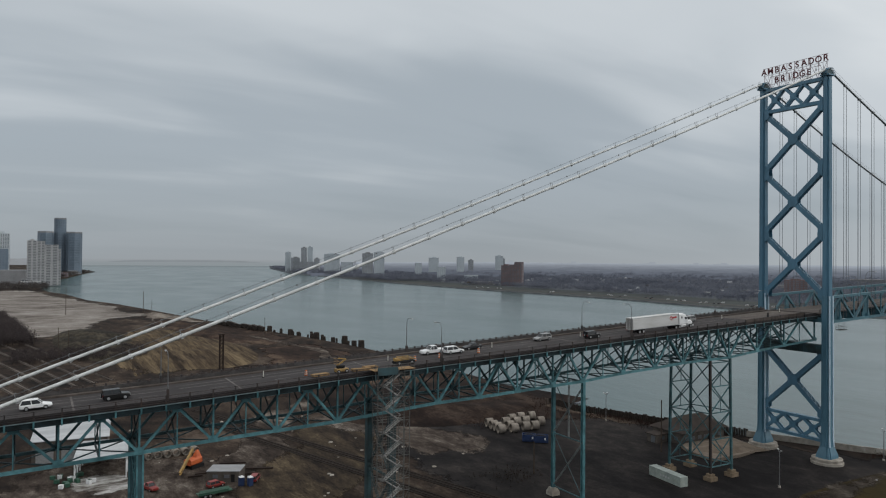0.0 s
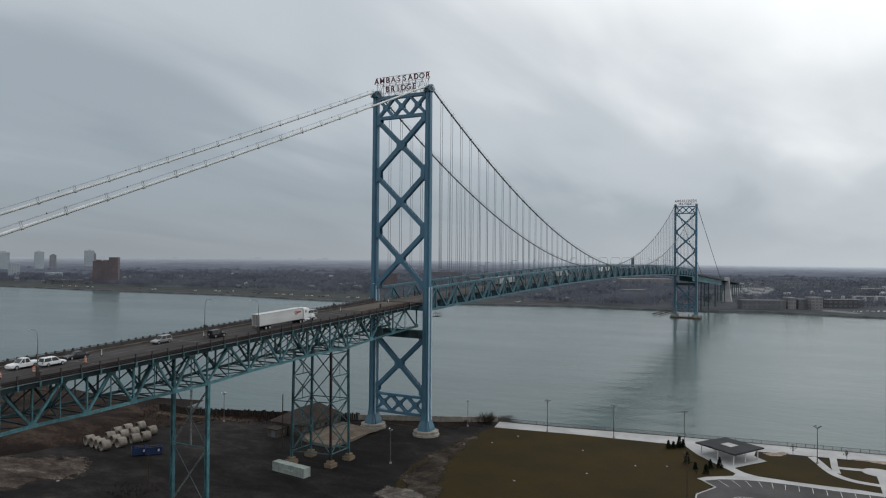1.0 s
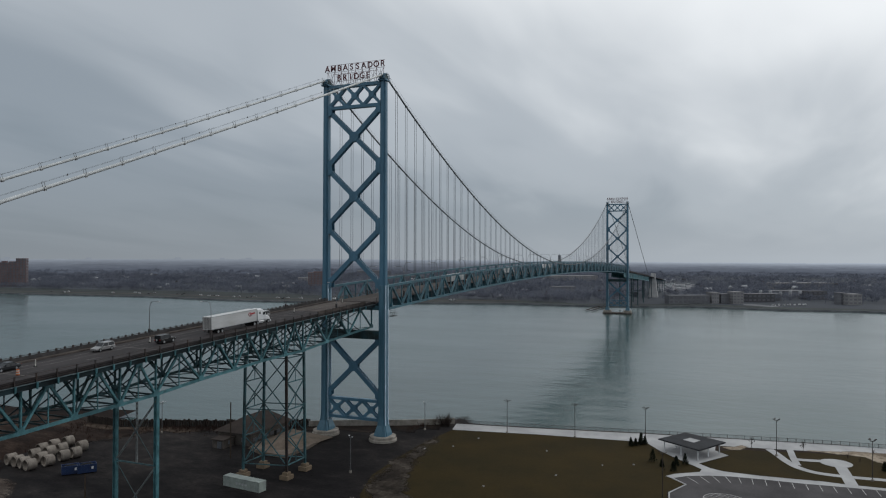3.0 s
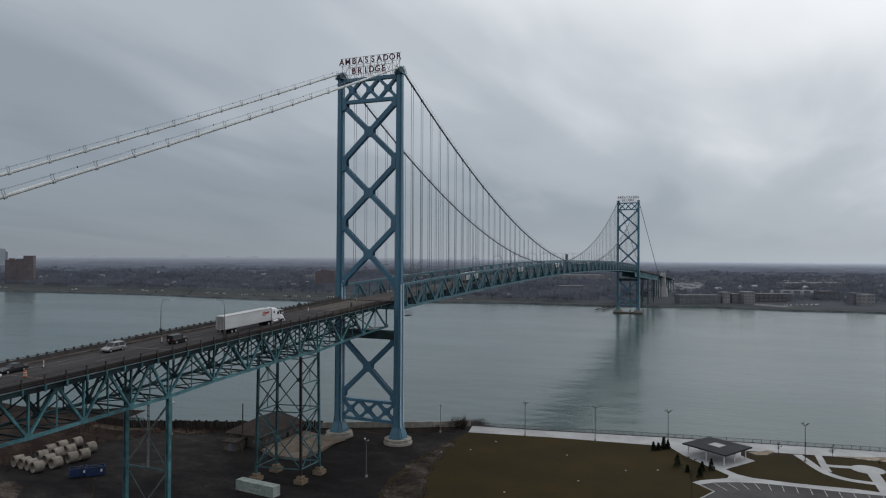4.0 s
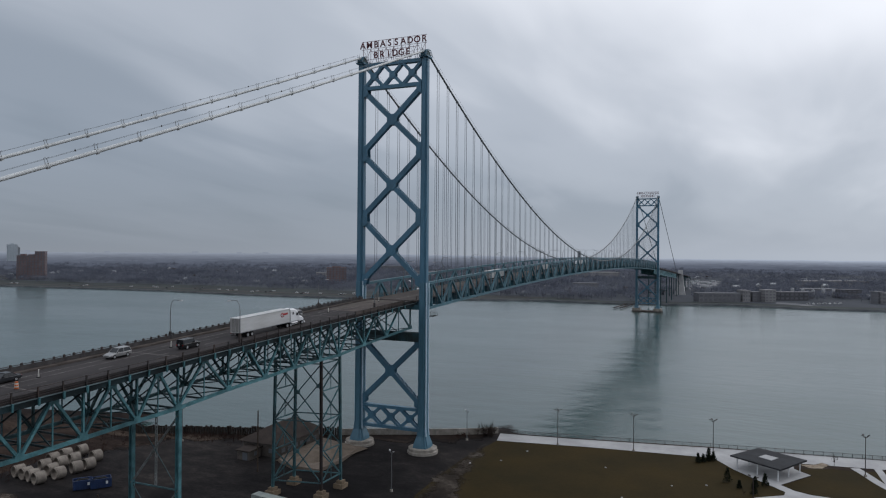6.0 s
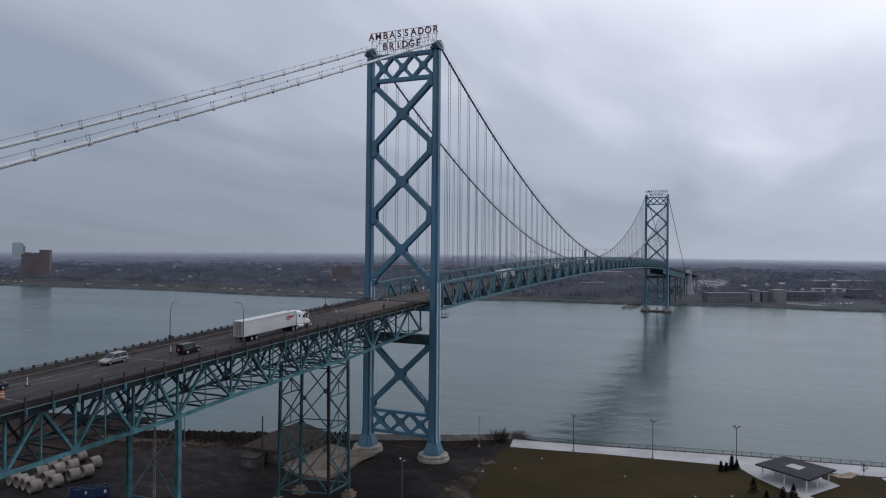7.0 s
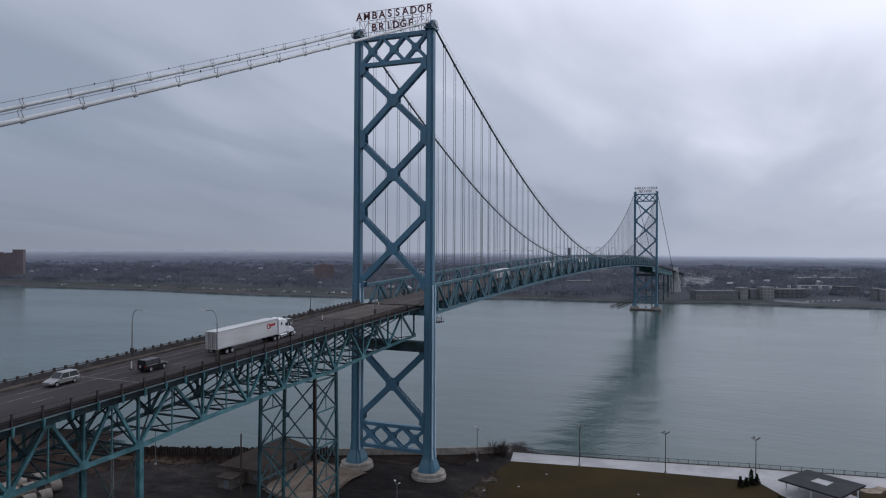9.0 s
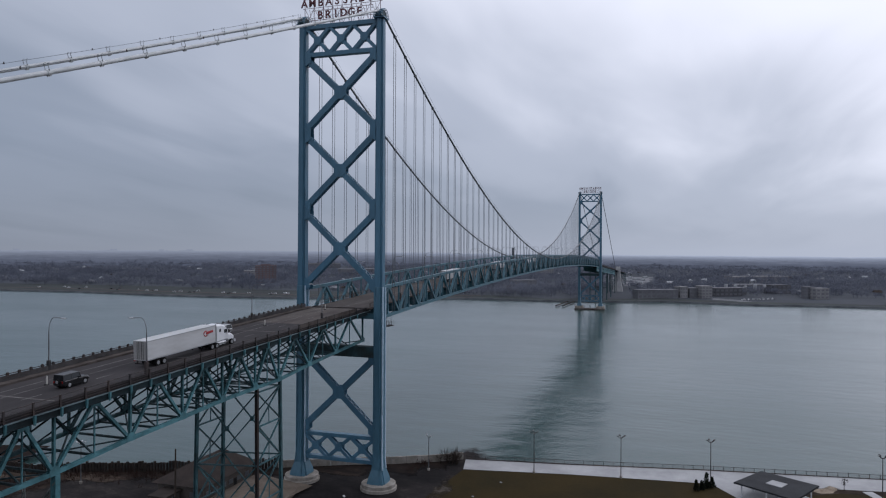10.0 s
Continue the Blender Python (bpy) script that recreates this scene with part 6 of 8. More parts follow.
CITY_GROUND = material("dull_city_ground", (0.13, 0.125, 0.12), 0.95, second=(0.06, 0.056, 0.054), scale=0.02, fine=0.15, stretch=(0.5, 1.6, 1), bump=0)
GLASS_DARK = window_glass("dark_window_glass", (0.15, 0.165, 0.185))
FACADE_WHITE = material("pale_concrete_facade", (0.38, 0.385, 0.39), 0.85, second=(0.31, 0.315, 0.325), scale=0.05, fine=0.6, bump=0)
FACADE_GREY = material("grey_concrete_facade", (0.27, 0.275, 0.285), 0.85, second=(0.21, 0.215, 0.225), scale=0.05, fine=0.6, bump=0)
FACADE_RED = material("red_brick_facade", (0.190, 0.140, 0.142), 0.9, second=(0.145, 0.108, 0.112), scale=0.1, fine=0.8, bump=0)
FACADE_DARK = material("dark_glazed_facade", (0.15, 0.165, 0.185), 0.4, second=(0.11, 0.125, 0.145), scale=0.05, fine=0.6, bump=0)


def block(x, y, w, d, h, floors, bays, turn, mat, label, roof=0.0, z0=1.0, glass=None):
    """A tall building: walls, a band of windows for each floor, a roof house."""
    t = thing("tower_block", label, "tower block", "far buildings", at=(x, y, z0), turn=turn)
    sub("wall", Geo().box((0, 0, h / 2), (w, d, h)), mat, t)
    fh = h / floors
    g = Geo()
    for k in range(floors):
        z = fh * (k + 0.55)
        for s in (-1, 1):
            for j in range(bays):
                cx = -w / 2 + w * (j + 0.5) / bays
                g.box((cx, s * (d / 2 + 0.02), z), (w / bays * 0.62, 0.25, fh * 0.5))
            nb = max(1, round(bays * d / w))
            for j in range(nb):
                cy = -d / 2 + d * (j + 0.5) / nb
                g.box((s * (w / 2 + 0.02), cy, z), (0.25, d / nb * 0.62, fh * 0.5))
    tagged(sub("glazing", g, glass or GLASS_DARK, t), kind="stuff")
    sub("parapet", Geo().box((0, 0, h + 0.3), (w + 0.5, d + 0.5, 0.7)), mat, t)
    if roof:
        sub("roof_house", Geo().box((0, 0, h + roof / 2 + 0.5), (w * 0.45, d * 0.5, roof)), mat, t)
    return t


def glass_tower(x, y, r, h, sides, label):
    t = thing("tower_block", label, "tower block", "far buildings", at=(x, y, 1.0))
    ring = [(r * math.cos(2 * math.pi * k / sides), r * math.sin(2 * math.pi * k / sides)) for k in range(sides)]
    sub("wall", Geo().prism(ring, 0, h), GLASS_DEEP, t)
    for k in range(1, int(h / 8)):
        rr = [(a * 1.004, b * 1.004) for a, b in ring]
        sub("floor_band", Geo().prism(rr, k * 8 - 0.5, k * 8 + 0.5), BLUE_METAL, t)
    for a, b in ring:
        sub("mullion", Geo().box((a * 1.003, b * 1.003, h / 2), (0.9, 0.9, h)), BLUE_METAL, t)
    sub("crown_band", Geo().prism([(a * 1.02, b * 1.02) for a, b in ring], h - 5, h), FACADE_GREY, t)
    return t


patch("street_ground", [(-700, 1340), (-205, 1340), (-196, 1700), (-205, 1950), (-172, 2600), (-700, 2900)], 0.03, CITY_GROUND, "dull grey streets and car parks before the city", 60, 6, 4)
for k in range(26):
    bx, by = -300 + 190 * ((k * 0.377) % 1) + 30 * (k % 3), 1380 + 1150 * ((k * 0.618) % 1)
    bx = min(bx, -215 if by < 1990 else -190)
    block(bx, by, 24 + 9 * (k % 4), 18, 6 + 3 * (k % 3), 2, 6, 0, (FACADE_GREY, FACADE_WHITE, FACADE_RED, FACADE_DARK)[k % 4], "low building on the city waterfront", 0)
glass_tower(-142, 2466, 17, 181, 20, "tallest round glass tower of the city")
for x, y in ((-183, 2440), (-102, 2440), (-183, 2500), (-102, 2500)):
    glass_tower(x, y, 22.5, 136, 8, "deep blue eight-sided glass tower")
for x, w, h, n in ((-213.8, 17.2, 88, 28), (-198.4, 13.2, 87, 28), (-180, 23, 80, 25), (-166.2, 4.4, 72, 23)):
    block(x, 1466, w, 20, h, n, 2 if w > 10 else 1, 0, FACADE_WHITE, "pale concrete apartment slab with long balconies", 3 if w == 17.2 else 0)
block(-292, 2163, 38, 30, 118, 32, 7, 0, FACADE_FAR, "pale grey office tower with stepped roof", 6)
block(-281, 1764, 36, 22, 73, 20, 6, 0, BLUE_METAL, "dark blue glazed office block", 0, glass=GLASS_DEEP)
block(-300, 1560, 150, 60, 28, 3, 16, 0, FACADE_GREY, "long low pale hall", 0, glass=FACADE_GREY)
block(-420, 1900, 60, 40, 40, 10, 8, 0, FACADE_GREY, "grey office block before the city", 0)
low_rng = random.Random(17)
for k in range(20):
    f = k / 19
    y = 1960 + 760 * f
    x = float(np.interp(y, (1998, 2523, 2760), (-134, -66, -20))) - low_rng.uniform(12, 48)
    block(x, y, low_rng.uniform(12, 30), 16, low_rng.uniform(5, 15) * (1 - 0.4 * f), 2, 4, low_rng.uniform(-20, 20), (FACADE_GREY, FACADE_WHITE, FACADE_RED, FACADE_DARK, FACADE_WHITE)[k % 5], "low waterfront building before the glass towers", 0)
# high-rises along the far shore upriver, and the skyline behind the woods
for x, y, w, h in ((702, 2726, 24, 80), (715, 2669, 38, 58), (731, 2611, 23, 98), (755, 2603, 22, 101), (708, 2513, 62, 42), (746, 2500, 23, 55), (729, 2293, 61, 72), (743, 2180, 46, 44), (728, 1969, 38, 74), (762, 1954, 37, 78), 
                   (1104, 2200, 40, 62), (1224, 2200, 30, 65), (1272, 2200, 20, 54), (1473, 2296, 33, 72), (1513, 2328, 17, 62), (820, 1790, 22, 45), (770, 1560, 24, 36), (830, 1500, 40, 14)):
    block(x, y, w * 0.92, 20, h, max(3, int(h / 3.4)), max(2, int(w / 5)), -25, FACADE_GREY if w % 3 == 2 else FACADE_FAR, "distant hazy high-rise across the river", 4 if h > 50 else 0, glass=GLASS_BLUE)
block(1900, 372, 7, 7, 63, 14, 3, 0, FACADE_DARK, "slim dark tower far behind the bridge deck", 0)
for x, y, w, h, n, bays in ((723, 1180, 19, 45, 15, 4), (733.5, 1169, 12, 47, 16, 2), (742, 1157, 17, 53, 18, 3)):
    block(x, y, w, 22, h, n, bays, -48, FACADE_RED, "weathered brown brick apartment tower across the river", 3 if bays == 4 else 0)
block(882, 578, 34, 18, 29, 9, 6, -55, FACADE_RED, "brown brick block among bare trees", 2)
SHED_PALE = material("dull_pale_plaster", (0.290, 0.284, 0.286), 0.9, second=(0.220, 0.216, 0.220), scale=0.08, fine=0.6, bump=0)
SHED_GREY = material("grey_brown_block", (0.196, 0.198, 0.212), 0.9, second=(0.146, 0.148, 0.160), scale=0.08, fine=0.6, bump=0)
SHED_WINDOW = material("dull_shed_glazing", (0.135, 0.138, 0.152), 0.5, second=(0.105, 0.108, 0.120), scale=0.2, fine=1.0, bump=0)
SHED_DARK = material("dark_weathered_cladding", (0.125, 0.123, 0.134), 0.9, second=(0.092, 0.091, 0.100), scale=0.08, fine=0.6, bump=0)
for x, y, w, d, h, mat in ((744, -60, 54, 14, 10, SHED_GREY), (762.5, -90, 10, 14, 13.5, SHED_PALE), (770.5, -103, 14, 14, 11.5, SHED_GREY), (768, -117, 14, 14, 14.5, SHED_PALE), (818, -145, 38, 16, 10, SHED_DARK),
                           (850, -150, 46, 16, 9, SHED_GREY), (959, -185, 52, 20, 9, SHED_GREY), (1288, -232, 120, 26, 10, SHED_PALE), (912, -219, 28, 18, 11, SHED_DARK), (807, -239.5, 9.5, 12, 14, SHED_GREY)):
    block(x, y, w, d, h, max(2, int(h / 3.5)), max(3, int(w / 6)), -60, mat, "low building among the trees across the river", 0, glass=SHED_GREY if mat is SHED_PALE else SHED_WINDOW)
# scattered farther off among the woods
for x, y, w, d, h, mat in ((802.5, -250.6, 18, 14, 13, SHED_PALE), (745, -330, 40, 16, 8, SHED_GREY), (790, -420, 60, 20, 9, SHED_DARK), (705, 330, 12, 8, 4, SHED_PALE), (960, 150, 40, 20, 9, SHED_GREY),
                           (1300, 600, 90, 40, 12, SHED_GREY), (1500, 250, 120, 40, 12, SHED_PALE), (1700, 900, 100, 40, 14, SHED_GREY), (1120, 760, 34, 20, 11, SHED_PALE), (700, 1240, 60, 20, 7, SHED_PALE)):
    block(x, y, w, d, h, max(2, int(h / 3.5)), max(3, int(w / 6)), -60, mat, "low building among the trees across the river", 0, glass=SHED_GREY if mat is SHED_PALE else SHED_WINDOW)
for k in range(6):
    x, y = 880 + 7 * k, -150 - 13 * k
    silo = thing("silo", "pale slender storage silo on the far bank", "silo", "far silos", at=(x, y, 1.0))
    sub("barrel", Geo().tube((0, 0, 0), (0, 0, 12 - k % 3), 2.2, 12), FACADE_GREY, silo, smooth=True)
    sub("cap", Geo().tube((0, 0, 12 - k % 3), (0, 0, 13.2 - k % 3), 2.2, 12, 0.5), FACADE_DARK, silo)


def house_kind(w, d, h, wall_mat, roof_mat):
    t = thing("house", "small pitched-roof house among bare trees", "house", "far houses", at=(0, 0, -200))
    sub("wall", Geo().box((0, 0, h / 2), (w, d, h)), wall_mat, t)
    sub("roof", Geo().loft([[(x, -d / 2 - 0.4, h - 0.1), (x, d / 2 + 0.4, h - 0.1), (x, 0, h + d * 0.42)] for x in (-w / 2 - 0.4, w / 2 + 0.4)]), roof_mat, t)
    panes = Geo()
    for s in (-1, 1):
        for e in (-1, 1):
            panes.box((e * w * 0.25, s * (d / 2 + 0.03), h * 0.55), (1.3, 0.1, 1.5))
    tagged(sub("window_row", panes, GLASS_DARK, t), kind="stuff")
    return t


kinds = [house_kind(10, 7, 5.5, FACADE_WHITE, ROOF_WHITE), house_kind(9, 7, 4.6, FACADE_DARK, ROOF_BROWN), house_kind(12, 7, 3.6, FACADE_DARK, FACADE_GREY)]
hxy = scatter(130, 85, 900, -700, 1500)
for k, (x, y) in enumerate(hxy):
    m = pose(float(x), float(y), 1.0, 0, 0, float(rng.uniform(0, 180)))
    copy_thing(kinds[k % 3], m)
for k, q in enumerate(kinds):
    q.matrix_basis = pose(700 + 15 * k, 330 + 20 * k, 1.0, 0, 0, 40 * k)


# plaza at the far end of the bridge, with parked trucks
patch("truck_plaza", [(1030, 12), (1400, 40), (1420, -40), (1180, -36), (1040, -24)], 0.05, SHED_GREY, "pale paved truck plaza at the far bridge end", 30, 6, 9, base=1.0)
plaza_rng = random.Random(5)
for k in range(14):
    x, y = 1040 + 25 * k, plaza_rng.uniform(-26, 22)
    t = thing("parked_truck", "small white box truck on the far plaza", "truck", "far plaza trucks", at=(x, y, 1.1), turn=plaza_rng.uniform(60, 120))
    sub("cargo_box", Geo().box((-1.2, 0, 2.4), (9.5, 2.5, 2.8)), ROOF_WHITE, t)
    sub("cab", Geo().loft([[(a, b, z) for a, b in ((4.0, -1.2), (6.0, -1.2), (6.0, 1.2), (4.0, 1.2))] for z in (0.6, 2.0)] + [[(4.0, -1.1, 3.2), (5.4, -1.1, 3.2), (5.4, 1.1, 3.2), (4.0, 1.1, 3.2)]]), FACADE_GREY, t)
    sub("chassis", Geo().box((0, 0, 0.6), (11.0, 2.2, 0.8)), FACADE_DARK, t)


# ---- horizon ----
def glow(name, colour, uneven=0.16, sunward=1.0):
    """Far land or water with its haze put into an emission colour, with uneven clumps; brighter by sunward under the
    bright side of the sky.
    """
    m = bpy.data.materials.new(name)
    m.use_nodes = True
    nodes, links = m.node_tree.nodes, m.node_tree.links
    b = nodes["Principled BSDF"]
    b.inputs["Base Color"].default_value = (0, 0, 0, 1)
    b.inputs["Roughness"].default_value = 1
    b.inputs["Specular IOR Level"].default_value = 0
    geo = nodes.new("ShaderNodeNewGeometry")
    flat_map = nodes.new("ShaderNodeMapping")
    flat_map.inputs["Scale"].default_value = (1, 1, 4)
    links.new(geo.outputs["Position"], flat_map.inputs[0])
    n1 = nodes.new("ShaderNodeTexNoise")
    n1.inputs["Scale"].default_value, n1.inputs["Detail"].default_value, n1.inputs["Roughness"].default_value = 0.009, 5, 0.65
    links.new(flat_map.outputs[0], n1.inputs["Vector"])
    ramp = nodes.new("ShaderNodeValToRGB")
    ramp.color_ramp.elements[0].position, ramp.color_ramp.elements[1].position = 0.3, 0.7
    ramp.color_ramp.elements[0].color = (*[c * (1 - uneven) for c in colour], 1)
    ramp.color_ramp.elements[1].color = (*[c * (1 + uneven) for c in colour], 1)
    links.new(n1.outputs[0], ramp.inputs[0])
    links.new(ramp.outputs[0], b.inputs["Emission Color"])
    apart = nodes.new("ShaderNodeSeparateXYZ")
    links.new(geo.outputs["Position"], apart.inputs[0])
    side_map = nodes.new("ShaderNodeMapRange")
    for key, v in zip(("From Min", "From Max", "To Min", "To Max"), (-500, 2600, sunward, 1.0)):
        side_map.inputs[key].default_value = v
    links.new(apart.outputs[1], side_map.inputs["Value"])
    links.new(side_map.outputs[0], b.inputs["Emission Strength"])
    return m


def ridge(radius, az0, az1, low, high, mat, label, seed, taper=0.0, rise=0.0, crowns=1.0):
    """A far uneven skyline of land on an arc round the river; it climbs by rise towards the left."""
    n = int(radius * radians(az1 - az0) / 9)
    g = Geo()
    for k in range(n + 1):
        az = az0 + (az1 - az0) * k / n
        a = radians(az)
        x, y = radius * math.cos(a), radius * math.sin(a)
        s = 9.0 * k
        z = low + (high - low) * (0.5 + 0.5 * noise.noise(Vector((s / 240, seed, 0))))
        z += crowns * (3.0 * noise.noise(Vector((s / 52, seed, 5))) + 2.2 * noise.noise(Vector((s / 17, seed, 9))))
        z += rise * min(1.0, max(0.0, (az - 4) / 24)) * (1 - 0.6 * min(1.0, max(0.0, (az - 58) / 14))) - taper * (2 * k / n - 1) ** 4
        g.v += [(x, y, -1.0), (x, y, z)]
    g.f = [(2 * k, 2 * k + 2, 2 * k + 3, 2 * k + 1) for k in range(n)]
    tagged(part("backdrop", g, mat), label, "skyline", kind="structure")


# emission goes from woods colour to horizon haze, row by row
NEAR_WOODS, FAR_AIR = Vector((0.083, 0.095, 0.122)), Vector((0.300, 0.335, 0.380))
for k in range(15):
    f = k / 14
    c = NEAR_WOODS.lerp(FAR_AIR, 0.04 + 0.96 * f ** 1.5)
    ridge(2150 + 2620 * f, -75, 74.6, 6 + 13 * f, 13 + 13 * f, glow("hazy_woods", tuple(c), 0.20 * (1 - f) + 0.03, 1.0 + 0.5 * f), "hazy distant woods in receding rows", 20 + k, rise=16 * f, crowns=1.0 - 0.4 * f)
# glowing bands pale upwards from water tone to haze
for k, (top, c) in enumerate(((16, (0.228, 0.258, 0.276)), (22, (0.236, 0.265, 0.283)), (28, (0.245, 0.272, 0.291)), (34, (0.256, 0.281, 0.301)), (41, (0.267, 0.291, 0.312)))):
    ridge(4702 + 14 * k, 73, 112, top, top + 0.5, glow("hazy_water", c, 0.01), "pale distant water meeting the sky", 3, crowns=0.0)
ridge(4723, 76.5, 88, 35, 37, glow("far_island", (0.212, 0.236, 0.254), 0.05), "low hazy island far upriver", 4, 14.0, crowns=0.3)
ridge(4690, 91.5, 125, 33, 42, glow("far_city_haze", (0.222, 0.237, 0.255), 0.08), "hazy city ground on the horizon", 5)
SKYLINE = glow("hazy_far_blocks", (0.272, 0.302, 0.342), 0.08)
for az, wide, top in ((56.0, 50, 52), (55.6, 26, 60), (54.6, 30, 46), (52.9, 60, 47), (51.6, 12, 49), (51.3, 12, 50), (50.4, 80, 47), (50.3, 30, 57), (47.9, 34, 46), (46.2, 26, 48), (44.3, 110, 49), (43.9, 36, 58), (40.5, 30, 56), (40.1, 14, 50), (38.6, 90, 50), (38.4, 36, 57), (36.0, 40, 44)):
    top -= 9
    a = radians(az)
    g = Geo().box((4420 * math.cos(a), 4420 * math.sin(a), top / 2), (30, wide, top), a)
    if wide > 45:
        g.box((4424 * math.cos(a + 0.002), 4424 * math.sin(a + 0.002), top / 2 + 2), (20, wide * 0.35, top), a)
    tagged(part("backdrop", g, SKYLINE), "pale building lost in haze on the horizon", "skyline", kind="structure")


def letter_mesh(ch, size):
    cu = bpy.data.curves.new("letter", "FONT")
    cu.body, cu.size, cu.extrude, cu.align_x, cu.offset = ch, size, 0.09, "CENTER", 0.05
    ob = bpy.data.objects.new("letter", cu)
    scene.collection.objects.link(ob)
    bpy.context.view_layer.update()
    me = bpy.data.meshes.new_from_object(ob.evaluated_get(bpy.context.evaluated_depsgraph_get()))
    bpy.data.objects.remove(ob)
    me.materials.clear()
    me.materials.append(SIGN_RED)
    return me


letters = {c: letter_mesh(c, 2.7) for c in "AMBSDORIGE"}


def name_sign(x0):
    t = thing("name_sign", "open lattice sign with dark red letters on the tower top", "sign", "tower signs", at=(x0, 0, 0))
    for word, y0, y1, z in (("AMBASSADOR", 10.4, -10.2, 121.5), ("BRIDGE", 5.9, -4.9, 118.3)):
        for k, ch in enumerate(word):
            ob = new("letter", letters[ch])
            ob.parent = t
            ob.matrix_basis = pose(-0.25, y0 + (y1 - y0) * k / (len(word) - 1), z, 90, 0, -90)
    for z in (118.1, 120.5, 121.25, 123.6):
        w = 10.9 if z > 121 else 8.5
        sub("rail", Geo().box((0.1, 0, z), (0.1, 2 * w, 0.1)), SIGN_FRAME, t)
    for k in range(9):
        y = -10.4 + 20.8 * k / 8
        sub("upright", Geo().box((0.1, y, 119.9), (0.12, 0.12, 7.6)), SIGN_FRAME, t)
    for k in range(8):
        y0, y1 = -10.4 + 2.6 * k, -10.4 + 2.6 * (k + 1)
        for s in (0, 1):
            sub("lattice_bar", Geo().beam((0.14, y0, 116.4 if s else 121.2), (0.14, y1, 121.2 if s else 116.4), 0.08, 0.08), SIGN_FRAME, t)
        sub("back_strut", Geo().beam((0.1, y0 + 1.3, 121), (1.9, y0 + 1.3, 116.3), 0.08, 0.08), SIGN_FRAME, t)


name_sign(0)
name_sign(SPAN)

# ---- vehicles ----
PAINT_WHITE = material("white_vehicle_paint", (0.74, 0.75, 0.76), 0.35, second=(0.64, 0.65, 0.66), scale=0.4, fine=3, bump=0, speckle=0.08)
PAINT_TRAILER = material("road_grimed_white_sheet", (0.55, 0.555, 0.555), 0.5, second=(0.45, 0.45, 0.445), scale=0.35, fine=4, stretch=(0.4, 1, 2.0), bump=0, speckle=0.12)
PAINT_DOOR = material("grey_trailer_door", (0.34, 0.335, 0.325), 0.5, second=(0.26, 0.255, 0.25), scale=0.6, fine=4, bump=0, speckle=0.15)
PAINT_BLACK = material("black_vehicle_paint", (0.012, 0.012, 0.013), 0.3, scale=0.5, fine=3, bump=0, speckle=0.08)
PAINT_SILVER = material("silver_vehicle_paint", (0.36, 0.36, 0.36), 0.3, 0.4, scale=0.5, fine=3, bump=0, speckle=0.08)
PAINT_DARK = material("charcoal_vehicle_paint", (0.035, 0.037, 0.042), 0.3, 0.2, scale=0.5, fine=3, bump=0, speckle=0.08)
PAINT_RED = material("red_vehicle_paint", (0.22, 0.025, 0.020), 0.4, scale=0.5, fine=3, bump=0, speckle=0.08)
PAINT_YELLOW = material("dusty_yellow_paint", (0.33, 0.20, 0.055), 0.6, second=(0.20, 0.13, 0.05), scale=0.8, fine=5)
PAINT_ORANGE = material("orange_tarpaulin", (0.55, 0.12, 0.03), 0.6, second=(0.42, 0.09, 0.03), scale=0.8, fine=4, bump=0.2)
PAINT_BLUE = material("blue_skip_paint", (0.018, 0.040, 0.115), 0.55, second=(0.012, 0.026, 0.075), scale=0.6, fine=4)
PAINT_GREEN = material("green_painted_steel", (0.03, 0.09, 0.06), 0.6, scale=0.6, fine=4)
LOGO_RED = material("red_livery_shape", (0.40, 0.02, 0.025), 0.4, scale=1, fine=5, bump=0)
TYRE = material("black_tyre_rubber", (0.018, 0.018, 0.019), 0.85, scale=3, fine=20)
RIM = material("pale_wheel_rim", (0.42, 0.43, 0.44), 0.4, 0.5, scale=3, fine=20, bump=0)
CAR_GLASS = material("tinted_car_glass", (0.020, 0.023, 0.027), 0.08, scale=1, fine=5, bump=0)
CHASSIS = material("black_chassis_steel", (0.020, 0.020, 0.021), 0.7, scale=1, fine=8)
LIGHT_RED = material("red_tail_lens", (0.30, 0.015, 0.012), 0.25, scale=3, fine=9, bump=0)
LIGHT_CLEAR = material("clear_headlamp_lens", (0.62, 0.63, 0.62), 0.15, scale=3, fine=9, bump=0)


def wheel(parent, x, y, r, w):
    s = 1 if y > 0 else -1
    tyre = sub("wheel", Geo().tube((x, y - s * w / 2, r), (x, y + s * w / 2, r), r, 18), TYRE, parent)
    sub("rim", Geo().tube((x, y + s * (w / 2 - 0.02), r), (x, y + s * (w / 2 + 0.02), r), r * 0.6, 14), RIM, tyre)


def on_road(t, x, y, forward=True):
    """Sets a vehicle on the sloping road."""
    slope = math.degrees(math.atan2(road_z(x + 6) - road_z(x - 6), 12))
    t.matrix_basis = pose(x, y, road_z(x) + 0.01, 0, -slope if forward else slope, 0 if forward else 180)
    return t


def section(x, w, z0, z1, r=0.15):
    """A rounded cross-section of a vehicle body."""
    h = w / 2
    return [(x, -h + r, z0), (x, h - r, z0), (x, h, z0 + r), (x, h, z1 - r), (x, h - r, z1), (x, -h + r, z1), (x, -h, z1 - r), (x, -h, z0 + r)]


